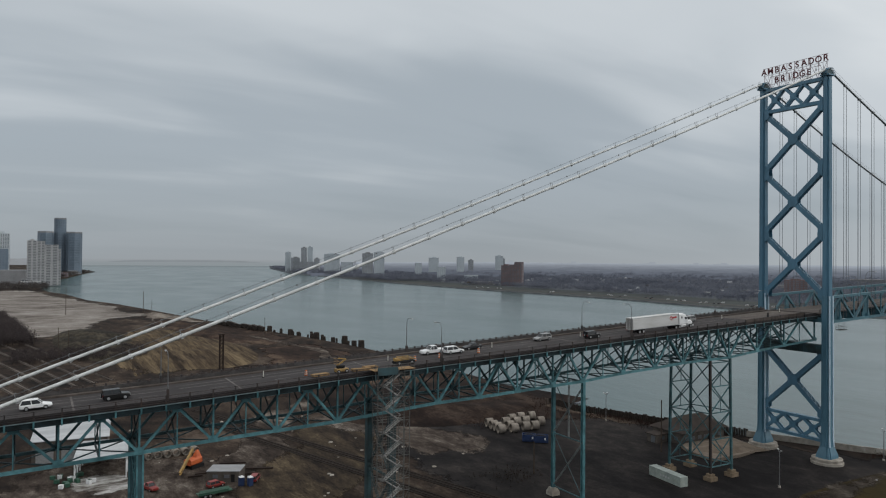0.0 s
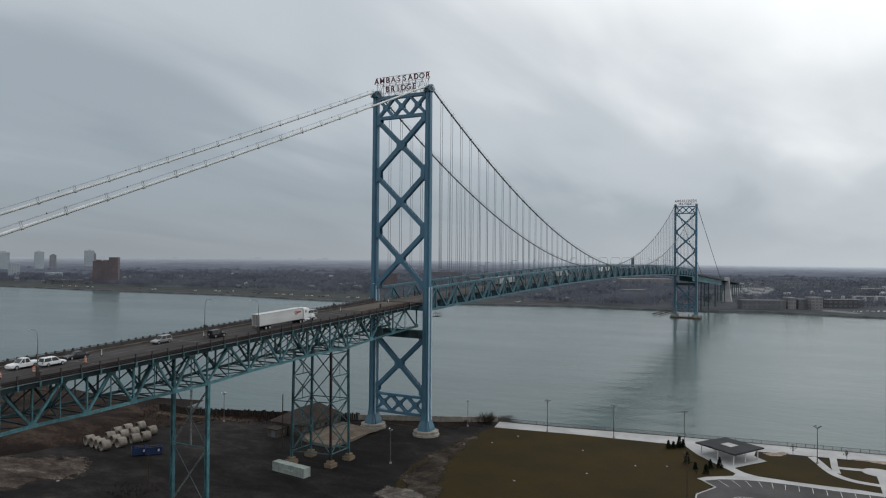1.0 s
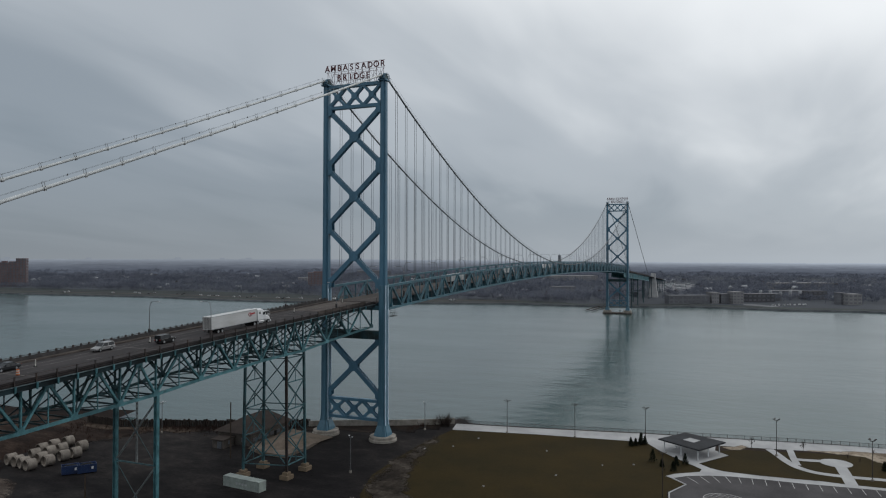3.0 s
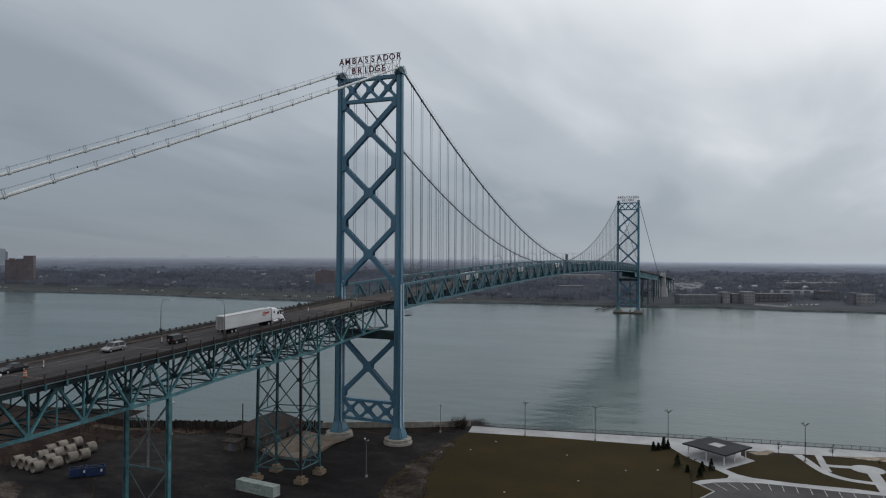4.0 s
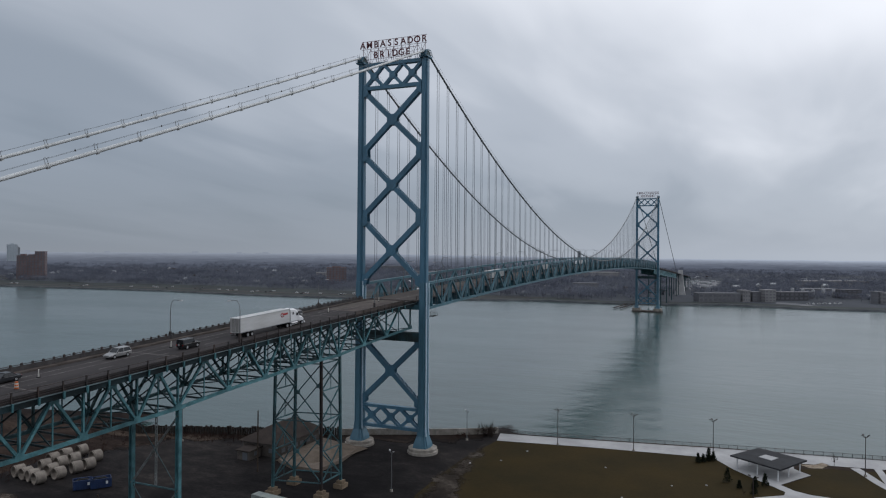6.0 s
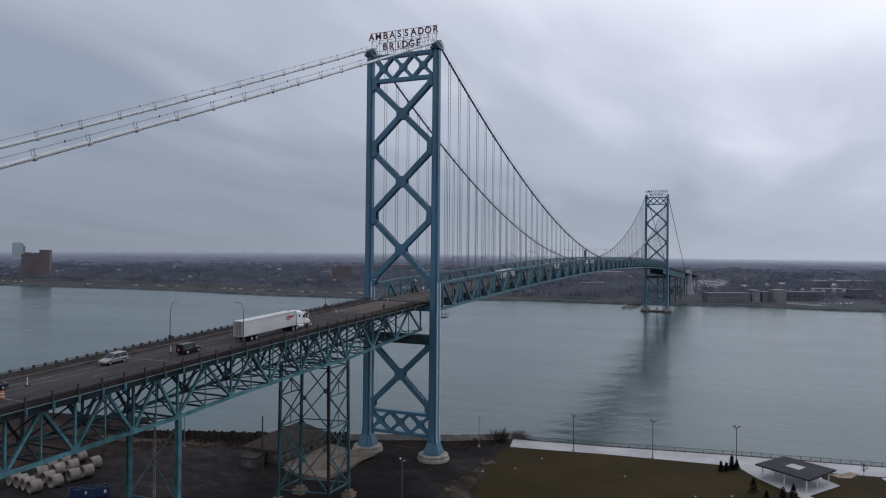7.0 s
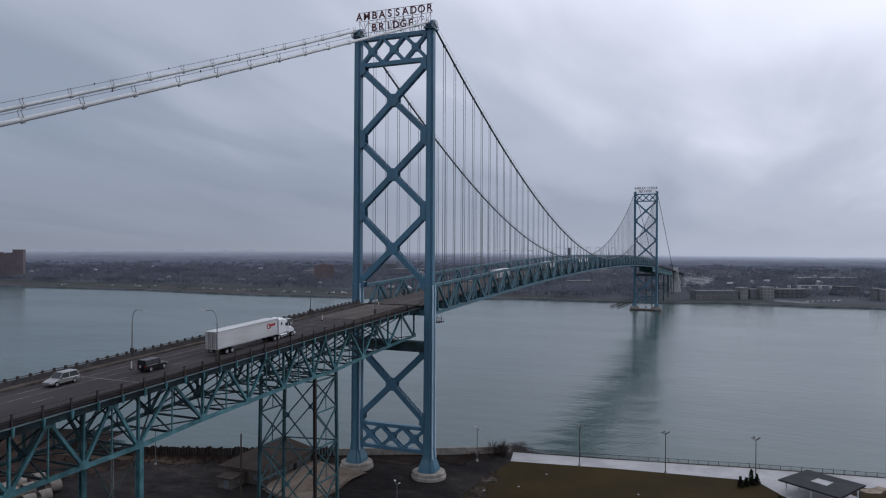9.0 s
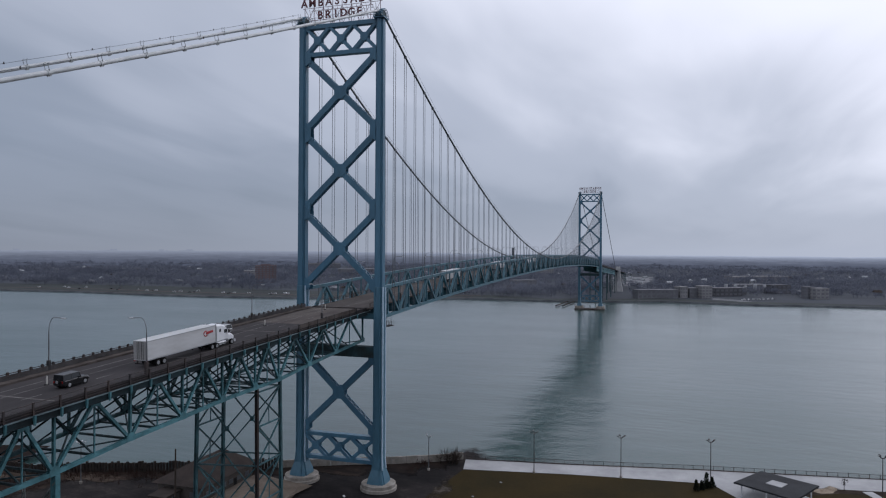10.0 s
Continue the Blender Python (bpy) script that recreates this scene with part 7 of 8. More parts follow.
def semi_truck(label, livery, cab_mat):
    t = thing("semi_truck", label, "truck", "lorries on the bridge")
    L0, L1 = -11.5, 4.9
    trailer = sub("trailer", Geo().loft([section(L0, 2.6, 1.15, 4.1, 0.05), section(L1, 2.6, 1.15, 4.1, 0.05)]), PAINT_TRAILER, t, "long white box trailer")
    for s in (-1, 1):
        sub("rear_door", Geo().box((L0 - 0.03, s * 0.64, 2.65), (0.06, 1.2, 2.75)), PAINT_DOOR, trailer)
        for dy in (0.25, 0.55):
            sub("lock_bar", Geo().tube((L0 - 0.08, s * dy, 1.3), (L0 - 0.08, s * dy, 4.0), 0.03, 6), CHASSIS, trailer)
        sub("side_rail", Geo().box(((L0 + L1) / 2, s * 1.31, 1.22), (L1 - L0, 0.04, 0.16)), RIM, trailer)
        sub("top_rail", Geo().box(((L0 + L1) / 2, s * 1.31, 4.04), (L1 - L0, 0.04, 0.12)), RIM, trailer)
        sub("tail_light", Geo().box((L0 - 0.06, s * 1.1, 1.08), (0.06, 0.3, 0.12)), LIGHT_RED, trailer)
        sub("landing_leg", Geo().box((1.6, s * 0.9, 0.75), (0.14, 0.14, 0.9)), CHASSIS, trailer)
    sub("bumper_frame", Geo().box((L0 + 0.1, 0, 0.62), (0.12, 2.3, 0.12)).box((L0 + 0.1, -0.7, 0.9), (0.1, 0.1, 0.55)).box((L0 + 0.1, 0.7, 0.9), (0.1, 0.1, 0.55)), CHASSIS, trailer)
    sub("bogie", Geo().box((-8.6, 0, 0.95), (3.6, 1.1, 0.4)).box((-2, 0, 1.02), (12, 0.9, 0.2)), CHASSIS, trailer)
    for x in (-9.3, -7.95):
        for y in (-1.08, 1.08):
            wheel(t, x, y, 0.5, 0.5)
    if livery:
        for s in (-1, 1):
            # a ring stroke and a slanted bar in red
            pts = [(2.35 + 0.62 * math.cos(a), s * 1.33, 3.05 + 0.42 * math.sin(a)) for a in (radians(70 + 22 * k) for k in range(11))]
            sub("livery_ring", Geo().pipe(pts, 0.09, 5), LOGO_RED, trailer)
            sub("livery_bar", Geo().beam((2.35, s * 1.325, 3.1), (4.2, s * 1.325, 3.22), 0.03, 0.42), LOGO_RED, trailer)
            sub("livery_bar", Geo().beam((2.3, s * 1.325, 2.74), (3.0, s * 1.325, 2.74), 0.03, 0.08), CHASSIS, trailer)
    # tractor
    sub("chassis", Geo().box((7.2, 0, 0.85), (8.2, 1.0, 0.35)), CHASSIS, t)
    cab = sub("cab", Geo().loft([section(5.45, 2.4, 1.0, 3.95, 0.2), section(6.9, 2.4, 0.95, 4.0, 0.3), section(8.1, 2.35, 0.9, 3.55, 0.35), section(8.75, 2.3, 0.9, 2.75, 0.3)]), cab_mat, t, "sleeper cab with a roof fairing")
    sub("hood", Geo().loft([section(8.7, 2.15, 0.7, 2.15, 0.25), section(10.0, 1.95, 0.65, 1.95, 0.3), section(10.75, 1.7, 0.65, 1.6, 0.3)]), cab_mat, cab)
    sub("windscreen", Geo().loft([[(8.18, -0.98, 3.3), (8.18, 0.98, 3.3), (8.86, 0.95, 2.35), (8.86, -0.95, 2.35)], [(8.10, -0.98, 3.26), (8.10, 0.98, 3.26), (8.78, 0.95, 2.31), (8.78, -0.95, 2.31)]]), CAR_GLASS, cab)
    for s in (-1, 1):
        sub("side_window", Geo().box((7.95, s * 1.185, 2.65), (0.85, 0.05, 0.62)), CAR_GLASS, cab)
        sub("sleeper_window", Geo().box((6.35, s * 1.205, 2.95), (0.45, 0.04, 0.55)), CAR_GLASS, cab)
        sub("mirror", Geo().box((8.6, s * 1.42, 2.55), (0.12, 0.2, 0.6)), CHASSIS, cab)
        sub("headlight", Geo().box((10.55, s * 0.72, 1.15), (0.3, 0.3, 0.22)), LIGHT_CLEAR, cab)
        sub("side_fairing", Geo().box((6.6, s * 1.15, 0.75), (2.4, 0.08, 0.6)), cab_mat, t)
        sub("fuel_tank", Geo().tube((5.9, s * 0.95, 0.75), (7.9, s * 0.95, 0.75), 0.33, 12), RIM, t)
        sub("exhaust_stack", Geo().tube((5.35, s * 1.05, 1.2), (5.35, s * 1.05, 4.2), 0.08, 8), RIM, t)
    sub("grille", Geo().box((10.76, 0, 1.15), (0.06, 0.9, 0.6)), CHASSIS, cab)
    sub("bumper", Geo().box((10.75, 0, 0.55), (0.3, 2.2, 0.4)), cab_mat, t)
    for x in (4.0, 5.3):
        for y in (-1.05, 1.05):
            wheel(t, x, y, 0.5, 0.55)
    for y in (-1.05, 1.05):
        wheel(t, 9.7, y, 0.5, 0.35)
    return t


on_road(semi_truck("long white semi-trailer truck with red livery shapes on the bridge road", True, PAINT_WHITE), -61.0, -2.9)
on_road(semi_truck("white semi-trailer with a dark cab past the tower", False, PAINT_DARK), 88.0, -2.2)
for x, y, f in ((160, -2.2, True), (262, 2.6, False)):
    on_road(semi_truck("white semi-trailer truck crossing the hung span", False, PAINT_WHITE), x, y, f)


def car(label, paint, kind):
    t = thing("car", label, "car", "cars on the bridge")
    L, W, H, belt, wr = {"suv": (4.7, 1.9, 1.72, 1.02, 0.36), "sedan": (4.8, 1.85, 1.45, 0.92, 0.33), "jeep": (4.4, 1.88, 1.85, 1.12, 0.42), "van": (5.1, 2.0, 1.76, 1.02, 0.34), "pickup": (5.8, 2.0, 1.9, 1.12, 0.4)}[kind]
    h = L / 2
    nose = belt * (0.94 if kind in ("jeep", "pickup") else 0.82)
    body = Geo().loft([section(-h, W * 0.9, 0.42, belt * 0.92, 0.12), section(-h + 0.25, W, 0.3, belt, 0.14), section(0.1, W, 0.28, belt, 0.12), section(h - 1.25, W, 0.28, belt, 0.14), section(h - 0.35, W * 0.96, 0.3, nose, 0.16), section(h, W * 0.84, 0.4, nose * 0.86, 0.16)])
    sub("body", body, paint, t)
    x0, x1 = {"suv": (-h + 0.12, h - 1.35), "sedan": (-h + 0.75, h - 1.5), "jeep": (-h + 0.06, h - 1.45), "van": (-h + 0.08, h - 1.1), "pickup": (-h + 2.0, h - 1.7)}[kind]
    rake0, rake1 = (0.08, 0.25) if kind == "jeep" else (0.3 if kind != "sedan" else 0.75, 0.75)
    gw = W * 0.93
    glass = Geo().loft([[(x, y * s, z) for x, z, s in ((x0, belt - 0.04, 1), (x1, belt - 0.04, 1), (x1 - rake1, H - 0.05, 0.86), (x0 + rake0, H - 0.05, 0.86))] for y in (-gw / 2, gw / 2)])
    sub("glazing", glass, CAR_GLASS, t)
    sub("roof", Geo().loft([section(x0 + rake0 - 0.04, gw * 0.87, H - 0.12, H, 0.05), section(x1 - rake1 + 0.06, gw * 0.87, H - 0.12, H, 0.05)]), paint, t)
    for y in (-1, 1):
        for xa, xb in ((x0, x0 + rake0), (x1, x1 - rake1), ((x0 + x1) / 2, (x0 + x1) / 2 - 0.05)):
            sub("pillar", Geo().beam((xa, y * gw * 0.495, belt - 0.04), (xb, y * gw * 0.435, H - 0.05), 0.1, 0.06, (0, 1, 0)), paint, t)
        sub("headlight", Geo().box((h - 0.16, y * W * 0.34, nose * 0.74), (0.25, 0.36, 0.16)), LIGHT_CLEAR, t)
        sub("tail_light", Geo().box((-h + 0.06, y * W * 0.38, belt * 0.8), (0.14, 0.2, 0.26)), LIGHT_RED, t)
        sub("mirror", Geo().box((x1 - 0.35, y * (W / 2 + 0.1), belt + 0.06), (0.14, 0.2, 0.14)), paint, t)
        sub("sill", Geo().box((0, y * W * 0.49, 0.3), (L * 0.5, 0.06, 0.14)), CHASSIS, t)
    for x in (-h * 0.58, h * 0.6):
        for y in (-W / 2 + 0.1, W / 2 - 0.1):
            wheel(t, x, y, wr, 0.24)
    if kind == "jeep":
        sub("spare_wheel", Geo().tube((-h - 0.22, 0, 0.95), (-h, 0, 0.95), 0.4, 18), TYRE, t)
        sub("spare_cover", Geo().tube((-h - 0.24, 0, 0.95), (-h - 0.21, 0, 0.95), 0.22, 16), RIM, t)
    return t


on_road(car("boxy black off-road car with a spare wheel on the bridge", PAINT_BLACK, "jeep"), -84.0, -1.6)
on_road(car("silver sport utility car driving down the bridge", PAINT_SILVER, "suv"), -95.5, 3.6, False)
on_road(car("dark sedan driving down the bridge", PAINT_DARK, "sedan"), -116.0, 3.6, False)
on_road(car("white sport utility car on the bridge approach", PAINT_WHITE, "suv"), -203.5, -1.0)
on_road(car("white pickup parked by the road works", PAINT_WHITE, "pickup"), -126.5, 3.6, False)
on_road(car("white patrol car by the road works", PAINT_WHITE, "suv"), -122.5, 1.0)
on_road(car("silver minivan climbing the bridge near the tower", PAINT_SILVER, "van"), -43.0, 4.2, False)
on_road(car("dark off-road car on the approach", PAINT_BLACK, "jeep"), -191.5, -1.0)

# ---- lamps, cones on the deck ----
def bridge_lamp(x, y, toward, label="slender curved-arm lamp post on the bridge", tall=6.0, bow=1.1, r=0.05):
    t = thing("street_lamp", label, "street lamp", "bridge lamps", at=(x, y, road_z(x)))
    sub("base", Geo().box((0, 0, 0.8), (0.42, 0.42, 1.9)), RAIL, t)
    sub("pole", Geo().tube((0, 0, 1.6), (0, 0, tall), 2 * r, 8, 1.4 * r), GALV, t)
    arm = [(0, toward * bow * (1 - math.cos(a)), tall + 1.9 * bow * math.sin(a)) for a in (radians(9 * k) for k in range(11))]
    reach, top = 2.1 * bow, tall + 1.86 * bow
    arm += [(0, toward * reach, top)]
    sub("arm", Geo().pipe(arm, r, 6), GALV, t)
    sub("lamp_head", Geo().loft([[(0.14 * u, toward * (reach + 0.75 * f), top - 0.05 + 0.09 * v) for u, v in ((-1, -1), (1, -1), (1, 1), (-1, 1))] for f in (0, 1)]), LAMP_WHITE, t)
    return t


for x in (-235, -183, -130.6, -78.5, -26):
    bridge_lamp(x, AXIS + EDGE_Y - 0.05, -1)
for x in (-237, -184, -130, -75.5, -22):
    bridge_lamp(x, AXIS - EDGE_Y + 0.2, 1)
for k in range(18):
    x = 22 + 30.5 * k
    bridge_lamp(x, EDGE_Y - 0.3, -1, tall=7.4, bow=1.5, r=0.07)
    bridge_lamp(x, -EDGE_Y + 0.3, 1, tall=7.4, bow=1.5, r=0.07)

CONE = material("white_delineator_post", (0.62, 0.60, 0.55), 0.6, scale=2, fine=9, bump=0)
CONE_ORANGE = material("orange_plastic", (0.60, 0.14, 0.03), 0.5, scale=2, fine=9, bump=0)
for k in range(8):
    x = -192 + 26.8 * k
    t = thing("delineator_post", "white traffic delineator post on a black foot", "traffic cone", "delineators", at=(x, 1.9, road_z(x)))
    sub("foot", Geo().tube((0, 0, 0), (0, 0, 0.12), 0.32, 10), CHASSIS, t)
    sub("tube", Geo().tube((0, 0, 0.1), (0, 0, 1.25), 0.11, 8, 0.08), CONE, t)
# solid panels in the last stretch of the near railing
for k in range(7):
    a = -31.8 + 3.82 * k
    b = a + 3.7
    g = Geo().beam((a, AXIS - EDGE_Y + 0.02, road_z(a) + 0.22), (b, AXIS - EDGE_Y + 0.02, road_z(b) + 0.22), 0.14, 0.8)
    tagged(part("barrier_panel", g, KERB), "tan solid barrier panel on the railing", "barrier", "barrier panels")

# ---- road works by the scaffold stair ----
def barrel(x, y):
    t = thing("traffic_barrel", "orange and white traffic barrel", "traffic barrel", "traffic barrels", at=(x, y, road_z(x)))
    for k in range(5):
        sub("band", Geo().tube((0, 0, 0.05 + 0.2 * k), (0, 0, 0.24 + 0.2 * k), 0.3 - 0.02 * k, 10), CONE if k % 2 else CONE_ORANGE, t)


for x in (-158, -151, -134, -128, -118):
    barrel(x, -2.2)
tele = thing("boom_lift", "small folded yellow boom lift on the closed lane", "construction machine")
sub("body", Geo().loft([section(-1.3, 1.5, 0.35, 1.0, 0.15), section(1.2, 1.5, 0.35, 0.9, 0.15)]), PAINT_YELLOW, tele)
sub("turret", Geo().loft([section(-0.9, 1.0, 1.0, 1.6, 0.12), section(0.5, 1.0, 1.0, 1.5, 0.12)]), CHASSIS, tele)
sub("boom", Geo().beam((-0.9, 0.2, 1.5), (1.1, 0.2, 2.6), 0.22, 0.26).beam((1.1, 0.25, 2.6), (-0.5, 0.25, 2.9), 0.2, 0.22), PAINT_YELLOW, tele)
basket = Geo()
for p, q in (((-1.3, -0.4), (-1.3, 0.8)), ((-1.3, 0.8), (-0.6, 0.8)), ((-0.6, 0.8), (-0.6, -0.4)), ((-0.6, -0.4), (-1.3, -0.4))):
    for z in (1.9, 2.4, 2.9):
        basket.beam((*p, z), (*q, z), 0.06, 0.06)
sub("basket", basket, PLANK, tele)
for x in (-0.9, 0.8):
    for y in (-0.7, 0.7):
        wheel(tele, x, y, 0.38, 0.25)
on_road(tele, -151.4, -4.3)
lift = thing("access_platform", "low yellow inspection rig with folded arms on the closed lane", "construction machine")
sub("chassis", Geo().loft([section(-2.3, 1.8, 0.35, 0.85, 0.12), section(2.2, 1.8, 0.35, 0.8, 0.12)]), CHASSIS, lift)
for k in range(3):
    sub("arm", Geo().laced((-2.1 + 0.3 * k, -0.6 + 0.6 * k, 1.1 + 0.22 * k), (2.2 - 0.4 * k, -0.5 + 0.5 * k, 1.2 + 0.12 * k), 0.35, 0.32, 0.6, 0.07, bar=0.07), PAINT_YELLOW, lift)
sub("counterweight", Geo().loft([section(-2.2, 1.2, 0.9, 1.5, 0.15), section(-1.3, 1.2, 0.9, 1.4, 0.15)]), PAINT_YELLOW, lift)
for x in (-1.5, 1.4):
    for y in (-0.8, 0.8):
        wheel(lift, x, y, 0.42, 0.3)
on_road(lift, -137.6, -4.2)
for k, (x, y, l) in enumerate(((-147.5, -4.9, 4.0), (-145.0, -3.6, 3.2), (-156.0, -4.6, 3.6))):
    st = thing("timber_stack", "stack of tan planks on the closed lane", "timber stack", "timber stacks", at=(x, y, road_z(x)), turn=8 * k)
    for j in range(3):
        for i in range(4):
            sub("plank", Geo().box((0, -0.5 + 0.32 * i, 0.15 + 0.16 * j), (l, 0.28, 0.12)), PLANK, st)

# scaffold stair
SX0, SX1, SY0, SY1 = -144.9, -140.3, -9.6, -7.4
sc = thing("scaffold_stair", "tall galvanised scaffold stair tower beside the pier", "scaffold")
zs = [G + 2.3 * k for k in range(17)]
for x in (SX0 - 1.2, SX0, (SX0 + SX1) / 2, SX1, SX1 + 1.3):
    for y in (SY0, SY1):
        part("standard", Geo().tube((x, y, G - 0.1), (x, y, zs[-1] + 1.2), 0.06, 6), GALV_DULL, sc)
for k, z in enumerate(zs):
    for y in (SY0, SY1):
        part("ledger", Geo().tube((SX0 - 1.2, y, z), (SX1 + 1.3, y, z), 0.045, 5), GALV_DULL, sc)
        if k < len(zs) - 1:
            e = 1 if k % 2 else -1
            part("face_brace", Geo().tube((SX1 if e > 0 else SX0, y, z), (SX1 + 1.3 if e > 0 else SX0 - 1.2, y, zs[k + 1]), 0.04, 5), GALV_DULL, sc)
            part("mid_rail", Geo().tube((SX0 - 1.2, y, z + 0.5), (SX1 + 1.3, y, z + 0.5), 0.03, 5), GALV_DULL, sc)
        part("guard_rail", Geo().tube((SX0, y, z + 1.0), (SX1, y, z + 1.0), 0.035, 5), GALV_DULL, sc)
    for x in (SX0, SX1):
        part("transom", Geo().tube((x, SY0, z), (x, SY1, z), 0.045, 5), GALV_DULL, sc)
    part("landing", Geo().box((SX0 + 0.45 if k % 2 else SX1 - 0.45, (SY0 + SY1) / 2, z + 0.05), (0.9, 2.1, 0.08)), GALV_DULL, sc)
    if k < len(zs) - 1:
        xa, xb = (SX0 + 0.7, SX1 - 0.7) if k % 2 else (SX1 - 0.7, SX0 + 0.7)
        y = SY0 + 0.55 if k % 2 else SY0 + 1.6
        g = Geo()
        for o in (-0.4, 0.4):
            g.beam((xa, y + o, z + 0.1), (xb, y + o, zs[k + 1] + 0.05), 0.07, 0.24)
        for j in range(9):
            f = (j + 0.5) / 9
            g.box((xa + (xb - xa) * f, y, z + 0.1 + 2.25 * f), (0.28, 0.8, 0.04))
        part("stair_flight", g, GALV_BRIGHT, sc)
        part("handrail", Geo().tube((xa, SY0, z + 1.1), (xb, SY0, zs[k + 1] + 1.05), 0.04, 5), GALV_BRIGHT, sc)

# working platform at the head of the stair
wp = thing("scaffold_platform", "cluttered plank platform hung at the edge of the deck", "scaffold")
zp = road_z(-143) + 0.35
for k in range(7):
    part("plank", Geo().box((-142.5, SY0 - 0.4 + 0.42 * k, zp), (9.0, 0.36, 0.06)), PLANK, wp)
for x in (-146.7, -143.9, -141.1, -138.3):
    part("standard", Geo().tube((x, SY0 - 0.5, zp - 2.6), (x, SY0 - 0.5, zp + 1.3), 0.05, 6), GALV_DULL, wp)
for dz in (0.55, 1.1):
    part("guard_rail", Geo().tube((-146.9, SY0 - 0.5, zp + dz), (-138.1, SY0 - 0.5, zp + dz), 0.04, 5), GALV_DULL, wp)
part("sheeting", Geo().box((-144.1, SY0 - 0.58, zp - 0.2), (4.4, 0.05, 1.5)), TEAL_DARK, wp, "dark torn debris sheeting")

# hung maintenance cradle beside the tower
cr = thing("maintenance_cradle", "small steel maintenance cradle hung under the truss", "cradle")
part("floor", Geo().box((10.0, -9.0, 40.4), (3.4, 1.6, 0.15)), RAIL, cr)
for x in (8.4, 10.0, 11.6):
    for y in (-9.75, -8.25):
        part("post", Geo().box((x, y, 41.0), (0.08, 0.08, 1.2)), RAIL, cr)
for y in (-9.75, -8.25):
    part("rail", Geo().box((10, y, 41.55), (3.4, 0.08, 0.08)), RAIL, cr)
for x in (8.6, 11.4):
    part("hanger", Geo().tube((x, -9.0, 40.4), (x, -9.0, main_bottom(x)), 0.06, 6), RAIL, cr)


# ---- yard ----
def concrete_pipe(r, l):
    t = thing("concrete_pipe", "large precast concrete pipe lying on the ground", "pipe", "concrete pipes", at=(0, 0, -150))
    n = 28
    ring = [(math.cos(2 * math.pi * k / n), math.sin(2 * math.pi * k / n)) for k in range(n)]
    prof = [(r, -l / 2), (r, l / 2 - 0.35), (r * 1.0, l / 2 - 0.3), (r * 0.94, l / 2 - 0.28), (r * 0.94, l / 2), (r * 0.84, l / 2), (r * 0.84, -l / 2)]
    g = Geo().loft([[(x, a * q, r + b * q) for a, b in ring] for q, x in prof + prof[:1]], caps=False)
    sub("barrel", g, PIPE_CONC, t, smooth=False)
    return t


TAN_SLAB = material("tan_stained_concrete", (0.20, 0.165, 0.135), 0.9, second=(0.13, 0.105, 0.085), scale=0.25, fine=4, bump=0.2)
SAND_HEAP = material("damp_tan_sand", (0.185, 0.150, 0.120), 0.95, second=(0.12, 0.096, 0.075), scale=0.3, fine=5, bump=0.3)
big_pipe = concrete_pipe(1.55, 2.5)
places = [(-65.1, 73.7), (-65.6, 70.2), (-66.0, 67.2), (-66.7, 64.0), (-62.0, 63.0), (-56.8, 63.2), (-53.3, 62.8), (-47.4, 67.2), (-59.0, 72.2), (-55.4, 70.7), (-54.0, 75.6), (-51.6, 70.4), (-49.6, 76.2), (-45.2, 75.5)]
for k, (x, y) in enumerate(places):
    turn = 168 + 5 * math.sin(k * 2.1)
    copy_thing(big_pipe, pose(x + 1.3, y + 0.2, G, 0, 0, turn))
big_pipe.matrix_basis = pose(-59.5, 67.4, G, 0, 0, 171)
small_pipe = concrete_pipe(1.1, 2.6)
for k in range(6):
    copy_thing(small_pipe, pose(-177.5 + 2.6 * k, 87.4 + 0.12 * k, G, 0, 0, -84 + 4 * math.sin(k * 3)))
small_pipe.matrix_basis = pose(-161.6, 88.0, G, 0, 0, -80)


def skip(x, y, turn, l=7.0):
    t = thing("waste_skip", "battered blue roll-off waste skip", "skip", "waste skips", at=(x, y, G), turn=turn)
    w, h = 2.5, 2.1
    sub("floor", Geo().box((0, 0, 0.3), (l, w, 0.15)), PAINT_BLUE, t)
    for s in (-1, 1):
        sub("side", Geo().box((0, s * w / 2, h / 2 + 0.25), (l, 0.1, h)), PAINT_BLUE, t)
        sub("end", Geo().box((s * l / 2, 0, h / 2 + 0.25), (0.1, w, h)), PAINT_BLUE, t)
        sub("top_rail", Geo().box((0, s * w / 2, h + 0.28), (l + 0.1, 0.18, 0.14)), PAINT_BLUE, t)
        for k in range(7):
            sub("rib", Geo().box((-l / 2 + l * (k + 0.5) / 7, s * (w / 2 + 0.1), h / 2 + 0.25), (0.14, 0.12, h)), PAINT_BLUE, t)
    sub("load", Geo().loft([[(-l / 2 + 0.2, -1.1, h - 0.4), (l / 2 - 0.2, -1.1, h - 0.4), (l / 2 - 0.2, 1.1, h - 0.4), (-l / 2 + 0.2, 1.1, h - 0.4)], [(-l * 0.2, -0.5, h + 0.5), (l * 0.25, -0.4, h + 0.3), (l * 0.2, 0.5, h + 0.4), (-l * 0.25, 0.4, h + 0.35)]]), CHASSIS, t, "dark heaped load")
    sub("label_plate", Geo().box((l * 0.28, -w / 2 - 0.2, 1.5), (0.5, 0.03, 0.7)), WHITE_METAL, t, "small pale plate")


skip(-63.4, 51.2, -36, 4.2)
skip(-60.8, 48.2, -36, 4.6)

